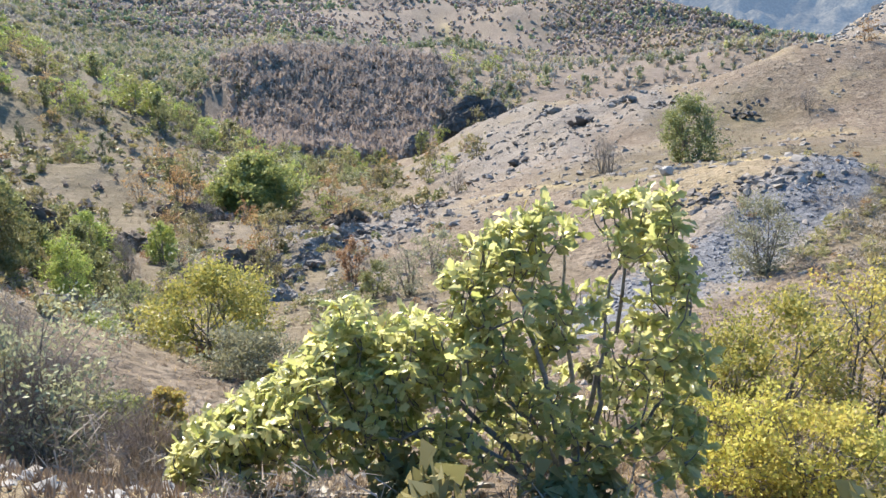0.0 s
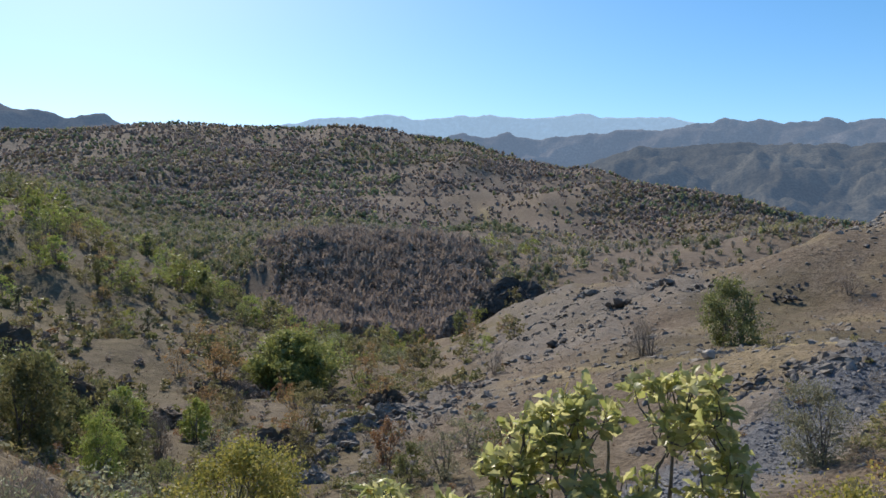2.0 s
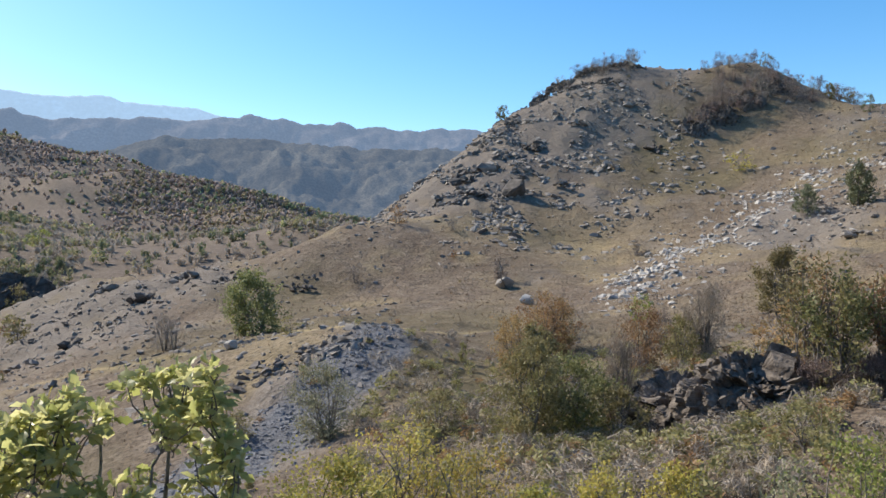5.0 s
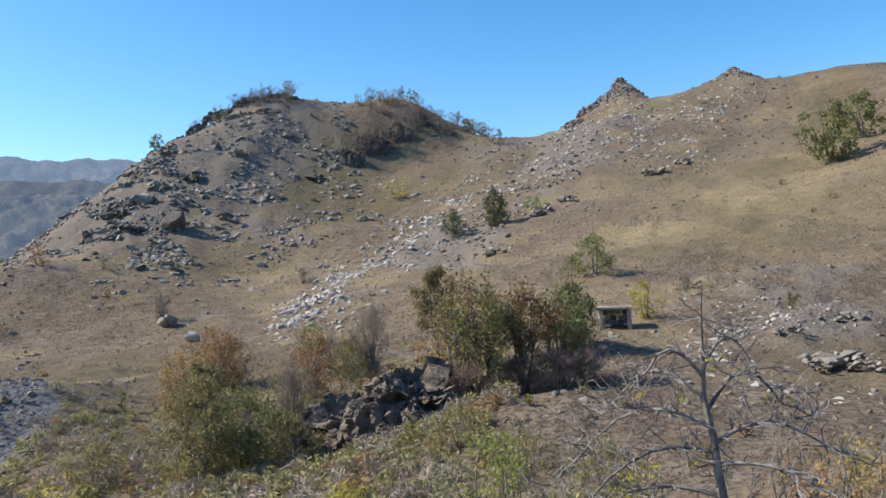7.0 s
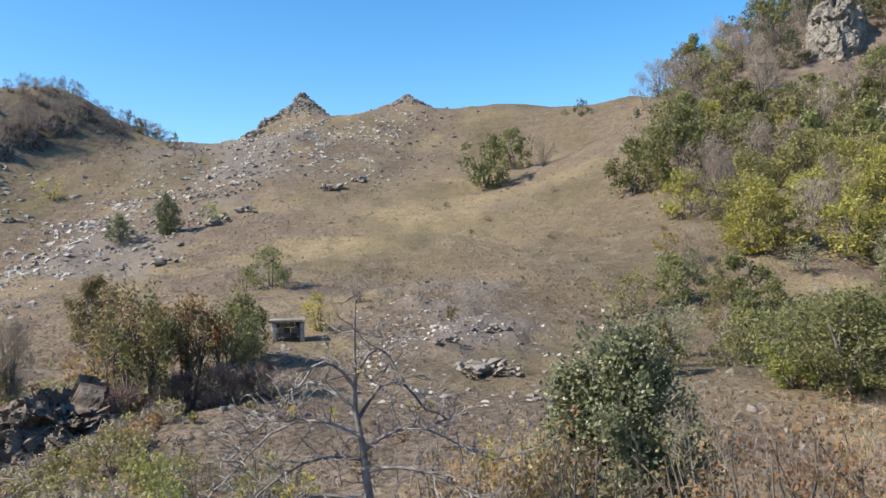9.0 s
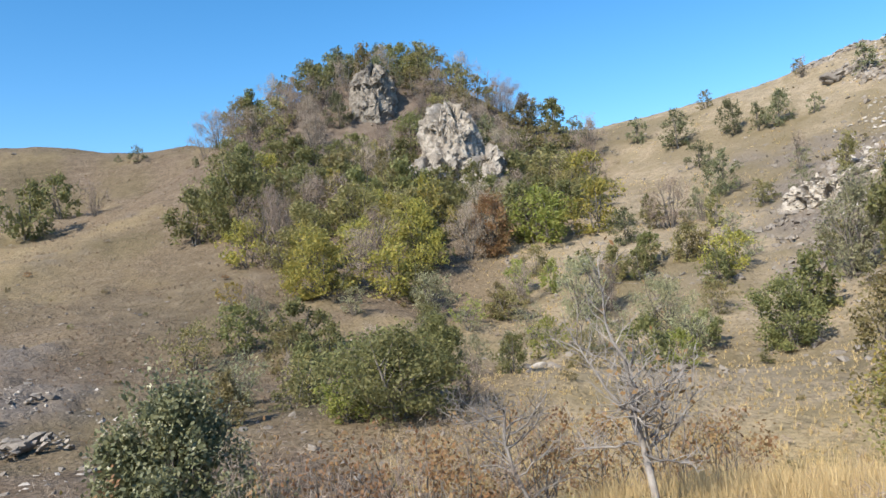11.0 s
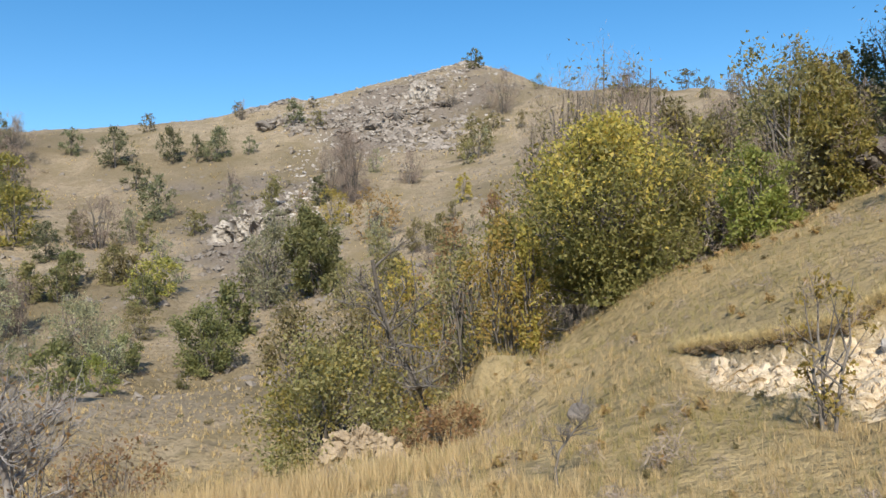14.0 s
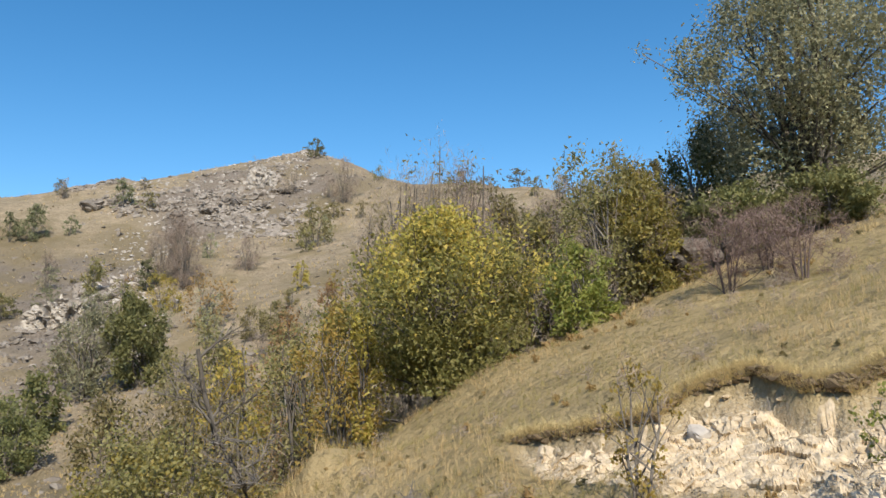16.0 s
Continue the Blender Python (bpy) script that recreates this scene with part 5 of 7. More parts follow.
for k, (b, d, w, h) in enumerate([(146.2, 117, 5, 1.3), (148, 119, 6, 1.5), (149.8, 116, 5, 1.2), (151.3, 121, 5, 1.2), (144.5, 118, 5, 1.2), (138.8, 127, 5, 1.8), (140.4, 128, 4, 1.4), (135.2, 66, 2.5, 0.6), (133.8, 70, 2.5, 0.6), (137, 62, 2.5, 0.5), (139.6, 80, 3, 0.8)]):
    crag("rock_outcrop", b, d, w, 0.6 * w, h, GREY_STONE, "grey rocks breaking through the dry slope", 70 + k, 12)
cliff("rock_outcrop", 150, 126, 4.5, 2.2, 4.2, PALE_STONE, "pale rock below the summit", 84, 1.0, 0.7, category="rock outcrop")
for k, (b, d, w, h) in enumerate([(140.2, 141, 8, 2.2), (138.4, 139, 6, 1.8), (153.3, 149, 5, 1.5), (147.4, 118, 7, 1.6), (149.2, 114, 8, 1.6)]):
    cliff("rock_outcrop", b, d, w, 2.2, h, GREY_STONE, "grey rocks along the summit ridge", 185 + k, 0.8, 0.6, 0.35, "rock outcrop", 0.9, 0.8)
for k, (b, d, w, h) in enumerate([(34.8, 120, 5, 1.6), (36.6, 124, 5, 1.8), (35.8, 114, 4, 1.3), (33.2, 116, 3.5, 1.2), (40, 132, 5, 1.4), (43, 140, 5, 1.3), (48.5, 138, 5, 1.2), (45.5, 128, 4, 1.0), (38.3, 142, 4, 1.2), (52, 118, 4, 0.9), (42, 118, 3, 0.8), (46.5, 150, 5, 1.2)]):
    crag("rock_outcrop", b, d, w, 0.6 * w, h, GREY_STONE if k % 2 else DARK_STONE, "grey rocks on the steep hillside", 90 + k, 12)
for k, (b, d, w, h) in enumerate([(64.5, 98, 4, 1.2), (66.5, 104, 4, 1.0), (72.5, 112, 4, 1.2), (74.5, 118, 4, 1.0), (61.0, 82, 3, 0.8), (80.5, 36, 2, 0.4), (84, 40, 2.2, 0.4), (79, 44, 2.2, 0.35)]):
    crag("rock_outcrop", b, d, w, 0.6 * w, h, GREY_STONE, "grey rocks in the turf below the ridge", 110 + k, 12)
boulder("boulder", 38.7, 114, 4.6, DARK_STONE, "large dark boulder on the steep hillside", 31)
boulder("boulder", 38.0, 79, 2.4, PALE_STONE, "pale boulder at the foot of the hill", 32)
boulder("boulder", 39.5, 66, 1.5, PALE_STONE, "pale block in dry grass", 33)
boulder("boulder", 18.5, 45.5, 0.95, PALE_STONE, "pale stone beside the track", 34)
boulder("boulder", 117.6, 41, 1.1, PALE_STONE, "pale flat stone in the grass", 35, 0.45)
boulder("boulder", 109.5, 30, 0.6, PALE_STONE, "pale flat stone in the grass", 36, 0.5)
boulder("boulder", 99, 110, 1.2, PALE_STONE, "pale stone on the grass slope", 37)
boulder("boulder", 2.2, 41, 0.9, DARK_STONE, "dark stone on the bare slope", 38)


# ---------------------------------------------------------------- far ranges
def backdrop_material(name, base, haze_glow, strength, crown=0.11):
    """Far woods: patches of wood and clearing, then single crowns; the blue haze of the air between is painted on as an
    even glow.
    """
    m = bpy.data.materials.new(name)
    m.use_nodes = True
    n, l = m.node_tree.nodes, m.node_tree.links
    bsdf = n["Principled BSDF"]
    geo = n.new("ShaderNodeNewGeometry")
    value = None
    for scale, detail, lo, hi, low, high in ((0.006, 6, 0.4, 0.62, 0.8, 1.15), (0.028, 5, 0.38, 0.64, 0.8, 1.15), (crown, 3, 0.36, 0.66, 0.62, 1.25)):
        tex, span = n.new("ShaderNodeTexNoise"), n.new("ShaderNodeMapRange")
        tex.inputs["Scale"].default_value, tex.inputs["Detail"].default_value = scale, detail
        span.inputs["From Min"].default_value, span.inputs["From Max"].default_value = lo, hi
        span.inputs["To Min"].default_value, span.inputs["To Max"].default_value = low, high
        l.new(geo.outputs["Position"], tex.inputs["Vector"])
        l.new(tex.outputs["Fac"], span.inputs["Value"])
        if value:
            times = n.new("ShaderNodeMath")
            times.operation = "MULTIPLY"
            l.new(value, times.inputs[0])
            l.new(span.outputs["Result"], times.inputs[1])
            value = times.outputs[0]
        else:
            value = span.outputs["Result"]
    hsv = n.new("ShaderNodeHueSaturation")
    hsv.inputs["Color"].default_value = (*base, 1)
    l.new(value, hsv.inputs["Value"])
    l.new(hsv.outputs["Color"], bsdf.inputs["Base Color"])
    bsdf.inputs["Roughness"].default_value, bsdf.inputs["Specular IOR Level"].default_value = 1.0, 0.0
    # the mountains emit no light: this emission only paints the blue haze
    bsdf.inputs["Emission Color"].default_value, bsdf.inputs["Emission Strength"].default_value = (*haze_glow, 1), strength
    return m


def mountain_range(name, rows, d, depth, rough, mat, label, seed):
    """A long ridge: rows of bearing and angle of its crest, with spurs running down both sides."""
    b = np.arange(rows[0][0] - 6, rows[-1][0] + 6, 0.14)
    crest = np.interp(b, [r[0] for r in rows], [r[1] for r in rows])
    s = np.linspace(-1, 0.4, 64)
    bb, ss = np.meshgrid(b, s)
    far = d * (1 + depth * ss)
    x, y = far * np.sin(np.radians(bb)), far * np.cos(np.radians(bb))
    top = d * np.tan(np.radians(crest))[None] + 0 * bb
    fall = np.abs(ss) ** 1.05
    spur = 1 - 2 * np.abs(fractal(x, y, d * 0.09, seed, 5))
    z = top - fall * (top * 0.95) + rough * d * (np.minimum(fall * 3, 1) * 0.5 * spur + 0.16 * fractal(x, y, d * 0.02, seed + 9, 5) + 0.12 * fractal(x, y, d * 0.055, seed + 19, 2))
    n, k = bb.shape
    i, j = np.meshgrid(np.arange(n - 1), np.arange(k - 1), indexing="ij")
    f = np.stack([i * k + j, i * k + j + 1, (i + 1) * k + j + 1, (i + 1) * k + j], -1).reshape(-1, 4)
    ob = link_mesh(name, np.stack([x, y, z], -1).reshape(-1, 3), f, mat, True)
    return tagged(ob, label, "mountains", kind="structure")


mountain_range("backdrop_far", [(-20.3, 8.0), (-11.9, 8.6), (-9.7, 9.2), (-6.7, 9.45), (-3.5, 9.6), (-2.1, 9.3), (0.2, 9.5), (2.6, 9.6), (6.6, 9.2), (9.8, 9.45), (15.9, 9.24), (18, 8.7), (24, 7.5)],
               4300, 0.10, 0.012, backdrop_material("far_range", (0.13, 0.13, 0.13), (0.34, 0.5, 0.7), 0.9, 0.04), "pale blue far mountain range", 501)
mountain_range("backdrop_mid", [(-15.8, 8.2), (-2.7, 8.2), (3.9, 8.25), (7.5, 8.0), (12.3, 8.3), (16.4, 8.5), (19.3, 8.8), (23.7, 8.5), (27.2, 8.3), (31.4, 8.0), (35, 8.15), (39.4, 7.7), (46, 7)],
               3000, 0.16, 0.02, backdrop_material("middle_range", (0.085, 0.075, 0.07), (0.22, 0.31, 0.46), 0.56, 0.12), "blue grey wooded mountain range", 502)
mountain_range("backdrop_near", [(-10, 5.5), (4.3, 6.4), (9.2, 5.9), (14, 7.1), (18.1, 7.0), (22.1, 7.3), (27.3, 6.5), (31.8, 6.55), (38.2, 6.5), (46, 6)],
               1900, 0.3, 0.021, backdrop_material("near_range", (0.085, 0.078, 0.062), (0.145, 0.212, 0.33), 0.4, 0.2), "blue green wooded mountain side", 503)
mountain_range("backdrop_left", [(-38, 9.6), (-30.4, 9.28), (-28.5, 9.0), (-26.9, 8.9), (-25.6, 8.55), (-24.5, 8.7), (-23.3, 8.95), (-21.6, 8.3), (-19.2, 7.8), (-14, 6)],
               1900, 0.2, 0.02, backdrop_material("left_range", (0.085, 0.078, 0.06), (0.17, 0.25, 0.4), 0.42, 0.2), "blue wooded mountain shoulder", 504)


def stone_shelter(b, d):
    """A small dry-stone recess with a flat slab for a roof."""
    rng = np.random.default_rng(8)
    x, y, z = ground_at(b, d)
    root = new("stone_shelter")
    root.matrix_basis = Matrix.LocRotScale((x, y, z), Euler((0, 0, radians(-b))), None)

    def block(name, lo, hi, mat, label=""):
        lo, hi = np.array(lo), np.array(hi)
        bm = bmesh.new()
        bmesh.ops.create_cube(bm, size=1)
        for v in bm.verts:
            v.co = Vector((lo + hi) / 2 + np.array(v.co) * (hi - lo) + rng.normal(size=3) * 0.015)
        bmesh.ops.bevel(bm, geom=bm.edges[:], offset=0.015, segments=1, affect="EDGES")
        me = bpy.data.meshes.new(name)
        bm.to_mesh(me)
        bm.free()
        me.materials.append(mat)
        ob = new(name, me)
        ob.parent = root
        return tagged(ob, label)

    for row in range(4):
        at = -0.7
        while at < 0.65:
            long = rng.uniform(0.2, 0.42)
            block("stone", (at, 0.15, row * 0.24 - 0.1), (min(at + long, 0.7), 0.5, row * 0.24 + 0.12), GREY_STONE if rng.uniform() < 0.6 else DARK_STONE)
            at += long + 0.02
    for side in (-0.72, 0.6):
        for row in range(3):
            block("stone", (side, -0.35, row * 0.32 - 0.1), (side + 0.2, 0.1, row * 0.32 + 0.2), PALE_STONE)
    block("slab", (-0.85, -0.45, 0.9), (0.85, 0.55, 1.03), GREY_STONE, "flat pale roof slab")
    return tagged(root, "small dry-stone shelter under a flat slab", "shelter")


stone_shelter(69.2, 38.5)

# ---------------------------------------------------------------- the wooded hill
def wooded_hill():
    rng = np.random.default_rng(77)
    rows = {"green": [], "olive": [], "bare": [], "yellowgreen": [], "juniper": []}
    spots_taken = []
    while len(spots_taken) < 190:
        b, d = rng.uniform(95, 123), rng.uniform(66, 136)
        x, y = d * math.sin(radians(b)), d * math.cos(radians(b))
        if rng.uniform() > woodland(np.array([x]), np.array([y]))[0] or any((x - p) ** 2 + (y - q) ** 2 < 5.5 for p, q in spots_taken):
            continue
        if abs(b - 113.6) < 3.4 and 91 < d < 105 or abs(b - 107.2) < 2.2 and 109 < d < 121:
            continue
        spots_taken.append((x, y))
        high = d > 108
        kind = rng.choice(["green", "olive", "bare", "yellowgreen", "juniper"], p=[0.22, 0.2, 0.4, 0.0, 0.18] if high else [0.36, 0.3, 0.22, 0.12, 0.0])
        rows[kind].append((b, d, rng.uniform(3.8, 6.5), rng.uniform(4.2, 6.5)))
    return rows


HILL_TREES = wooded_hill()
grow("oak_tree", "green", HILL_TREES["green"], "dark green broadleaved tree in the hill wood", "tree", "trees of the hill wood")
grow("maple_tree", "olive", HILL_TREES["olive"], "olive green turning tree in the hill wood", "tree", "trees of the hill wood")
grow("bare_tree", "bare", HILL_TREES["bare"], "leafless grey brown tree in the hill wood", "tree", "trees of the hill wood")
grow("hazel_tree", "yellowgreen", HILL_TREES["yellowgreen"], "yellow green turning tree in the hill wood", "tree", "trees of the hill wood")
grow("pine_tree", "juniper", HILL_TREES["juniper"], "dark evergreen on the wooded hilltop", "tree", "trees of the hill wood")


def slope_shrubs(seed, count, b0, b1, d0, d1, kinds, shares, gap):
    rng = np.random.default_rng(seed)
    rows = {k: [] for k in kinds}
    taken = []
    while len(taken) < count:
        b, d = rng.uniform(b0, b1), math.exp(rng.uniform(math.log(d0), math.log(d1)))
        x, y = d * math.sin(radians(b)), d * math.cos(radians(b))
        if any((x - p) ** 2 + (y - q) ** 2 < gap for p, q in taken):
            continue
        taken.append((x, y))
        rows[rng.choice(kinds, p=shares)].append((b, d, rng.uniform(1.6, 3.6) * (0.7 + 0.3 * d / d1), rng.uniform(1.8, 3.4) * (0.7 + 0.3 * d / d1)))
    return rows


for seed, count, b0, b1, d0, d1, kinds, shares, what in (
        (201, 44, 143, 160, 26, 75, ["olive", "bare", "willow", "golden", "rust"], [0.42, 0.12, 0.22, 0.1, 0.14], "gully thicket"),
        (202, 34, 94, 128, 32, 66, ["olive", "green", "willow", "bare", "lime"], [0.28, 0.24, 0.2, 0.18, 0.1], "foot of the wooded hill"),
        (203, 26, 166, 180, 30, 62, ["olive", "bare", "green"], [0.4, 0.4, 0.2], "slope above the bank"),
        (205, 30, 52.5, 61.5, 154, 172, ["thorn", "bare", "olive"], [0.5, 0.3, 0.2], "brow of the hill"),
        (206, 10, 40, 47, 157, 164, ["bare", "thorn"], [0.5, 0.5], "rocky hilltop"),
        (207, 26, 128, 158, 60, 140, ["olive", "bare", "willow"], [0.4, 0.4, 0.2], "summit slope"),
        (212, 34, 164, 181, 58, 96, ["bare", "olive", "green"], [0.5, 0.35, 0.15], "ridge above the bank"),
        (208, 14, 153, 172, 95, 142, ["bare", "green", "olive"], [0.5, 0.3, 0.2], "ridge behind the hazel"),
        (209, 10, 3, 9, 143, 150, ["olive", "green", "lime"], [0.5, 0.3, 0.2], "shaded cliff"),
        (210, 16, -32, -22, 30, 48, ["green", "lime", "olive"], [0.55, 0.2, 0.25], "dark earth cliffs"),
        (211, 26, 122, 141, 44, 84, ["green", "willow", "olive", "juniper"], [0.35, 0.2, 0.25, 0.2], "stony slope"),
        (204, 12, 34, 62, 24, 46, ["olive", "bare", "rust", "willow"], [0.3, 0.35, 0.2, 0.15], "hollow below the hill")):
    for kind, rows in slope_shrubs(seed, count, b0, b1, d0, d1, kinds, shares, 3.0).items():
        if rows:
            grow({"green": "oak_shrub", "bare": "bare_shrub", "golden": "golden_shrub", "rust": "rust_shrub", "juniper": "juniper", "thorn": "thorn_shrub"}.get(kind, kind + "_shrub"), kind, rows,
                 {"olive": "olive green", "lime": "light green", "green": "dark green", "rust": "rust brown", "willow": "grey green", "bare": "leafless grey", "golden": "golden yellow", "juniper": "dark evergreen", "thorn": "dark leafless thorn"}[kind] + " shrub at the " + what, "shrub", "shrubs at the " + what)


# ---------------------------------------------------------------- plants close by
def stand(name, kind, b, d, top, w, fine, label, category, seed, group="", bark=None, form=None, second=None, low=None, leaf=0.0):
    """One plant near the path, its tip at the height top over the eye."""
    x, y, z = ground_at(b, d)
    leaf = leaf or max(0.042, 0.005 * d) * (2.6 if kind in ("bare", "thorn") else 1)
    root = plant(name, kind, seed, top - z, w, fine, bark, form, leaf, low)
    root.location = (x, y, z - 0.02)
    if second:  # leaves of another colour among the rest
        other, share = second
        rng = np.random.default_rng(seed + 1)
        part("foliage", plant_arrays(rng, top - z, w * 0.96, FORM[other], share, max(0.042, 0.005 * d) * (2.6 if other == "bare" else 1))[2], LEAF[other], root)
    return tagged(root, label, category, group)


def dead_tree(name, b, d, top, w, label, seed, mat, leaves=None, leaf_count=0):
    """A leafless little tree: a trunk that forks into limbs, branches and twigs."""
    rng = np.random.default_rng(seed)
    x, y, z = ground_at(b, d)
    h = top - z
    root = new(name)
    root.location = (x, y, z - 0.02)
    wood = {"trunk": [], "limb": [], "twigs": []}
    tips = []

    def branch(start, way, long, r, level):
        n = 6
        line = [np.array(start, float)]
        way = unit(np.array(way, float))
        for k in range(n - 1):
            way = unit(way + rng.normal(size=3) * (0.17 if level != 1 else 0.24) + np.array([0, 0, (0.06 if level < 2 else 0.0)]))
            line.append(line[-1] + way * long / (n - 1))
        line = np.array(line)
        piece = tube(line, r * np.linspace(1, 0.3 if level else 0.45, n), 7 if level == 0 else (5 if level == 1 else 3))
        wood[("trunk", "limb", "twigs", "twigs")[level]].append(piece)
        if level == 3:
            tips.append(line[-1])
            return
        count = (15, 9, 5)[level]
        for k in range(count):
            s = rng.uniform(0.3 if level == 0 else 0.15, 1.0) * (n - 1)
            i = min(int(s), n - 2)
            at = line[i] + (line[i + 1] - line[i]) * (s - i)
            out = rng.normal(size=3)
            out[2] = abs(out[2]) * 0.4 + (0.15 if level == 0 else 0.05)
            nxt = unit(way * (0.12 if level == 0 else 0.8) + unit(out) * 1.0)
            branch(at, nxt, (w * 0.5 * rng.uniform(0.55, 0.95), long * rng.uniform(0.35, 0.6), long * rng.uniform(0.35, 0.7))[level], r * (0.38, 0.42, 0.5)[level], level + 1)

    branch((0, 0, 0), (rng.normal() * 0.08, rng.normal() * 0.08, 1), h * 0.8, max(0.016 * h, 0.02 * w), 0)
    part("trunk", join(wood["trunk"]), mat, root, smooth=True)
    for piece in wood["limb"]:
        part("limb", piece, mat, root, smooth=True)
    part("spray", join(wood["twigs"]), mat, root)
    if leaves:
        at = np.array(tips)[rng.integers(0, len(tips), leaf_count)] + rng.normal(size=(leaf_count, 3)) * 0.03
        part("foliage", blades(rng, at, 0.055, 0.6, 0, np.zeros((leaf_count, 3))), LEAF[leaves], root)
    return tagged(root, label, "tree")


def arching_tree(b, d):
    """The dead fruit tree: a pale leaning trunk whose long boughs rise, arch over and hang, set with short spurs."""
    rng = np.random.default_rng(74)
    x, y, z = ground_at(b, d)
    root = new("dead_tree")
    root.matrix_basis = Matrix.LocRotScale((x, y, z - 0.02), Euler((0, 0, radians(-b))), None)
    h = -0.2 - z
    q = np.linspace(0, 1, 12)[:, None]
    trunk = np.array([0, 0, 0]) + q * np.array([-0.1, 0.0, h]) + np.array([0.05, 0.02, 0]) * np.sin(6 * q) + rng.normal(size=(12, 3)) * 0.012
    part("trunk", tube(trunk, np.interp(q[:, 0], [0, 0.55, 0.75, 1], [0.044, 0.034, 0.018, 0.004]), 9), MOSSY_BARK, root, smooth=True)
    spurs, tips = [], []

    def spur(at, way, long, r, depth):
        line = [at]
        for _ in range(3):
            way = unit(way + rng.normal(size=3) * 0.35)
            line.append(line[-1] + way * long / 3)
        spurs.append(tube(line, r * np.linspace(1, 0.4, 4), 3))
        tips.append(line[-1])
        if depth:
            for _ in range(3):
                spur(line[int(rng.integers(1, 4))], unit(way + rng.normal(size=3) * 0.9), long * rng.uniform(0.4, 0.75), r * 0.6, depth - 1)

    for side, start, long, rise, drop, away in ((-1, 0.66, 1.5, 0.2, 0.75, 0.1), (-1, 0.6, 1.35, 0.12, 0.8, -0.3), (-1, 0.72, 1.1, 0.28, 0.45, 0.4), (-1, 0.5, 1.5, 0.1, 0.55, 0.15), (-1, 0.42, 1.3, 0.05, 0.4, -0.5),
                                              (1, 0.62, 1.15, 0.2, 0.15, 0.1), (1, 0.57, 1.1, 0.08, 0.3, -0.4), (1, 0.7, 0.8, 0.3, 0.1, 0.5), (1, 0.48, 1.2, 0.02, 0.3, 0.3), (1, 0.4, 1.1, 0.0, 0.35, -0.2), (-1, 0.78, 0.7, 0.25, 0.2, -0.2), (1, 0.8, 0.5, 0.25, 0.0, 0.0)):
        t = np.linspace(0, 1, 10)
        foot = np.array([np.interp(start, q[:, 0], trunk[:, k]) for k in range(3)])
        line = foot + np.stack([side * long * t, away * long * t, rise * np.sin(math.pi * np.minimum(t * 1.4, 1)) * (1 - 0.3 * t) - drop * t ** 2.2], 1) + rng.normal(size=(10, 3)) * 0.022 * t[:, None]
        part("limb", tube(line, 0.017 * np.linspace(1, 0.2, 10), 6), MOSSY_BARK, root, smooth=True)
        for _ in range(int(34 * long)):
            k = int(rng.integers(1, 9))
            at = line[k] + (line[k + 1] - line[k]) * rng.uniform()
            spur(at, unit(rng.normal(size=3) + np.array([0.4 * side, 0, 0.45])), rng.uniform(0.1, 0.34), 0.0065, 1)
    for _ in range(12):
        spur(trunk[int(rng.integers(6, 12))], unit(rng.normal(size=3) + np.array([0, 0, 0.6])), rng.uniform(0.15, 0.4), 0.007, 1)
    part("spray", join(spurs), MOSSY_BARK, root)
    heart = np.array(tips)[rng.integers(0, len(tips), 14)]
    at = np.repeat(heart, 5, 0) + rng.normal(size=(70, 3)) * 0.035
    part("foliage", blades(rng, at, 0.06, 0.6, 0, np.zeros((70, 3))), LEAF["golden"], root, "last yellow leaves")
    return tagged(root, "leafless grey tree with spreading branches and few yellow leaves", "tree")


MOSSY_BARK = material("lichened_bark", (0.12, 0.105, 0.095), (0.31, 0.29, 0.27), 14, 0.9, 60, 0.01)


OAK_OUTLINE = [(-2.5, 0.46), (-2.06, 0.7), (-1.69, 1.0), (-1.3, 1.4), (-1.15, 1.58), (-0.93, 1.36), (-0.61, 1.5), (-0.25, 1.95), (0.16, 2.22), (0.56, 2.3), (0.93, 2.4), (1.2, 2.42), (1.34, 2.0), (1.45, 1.5), (1.6, 0.6)]


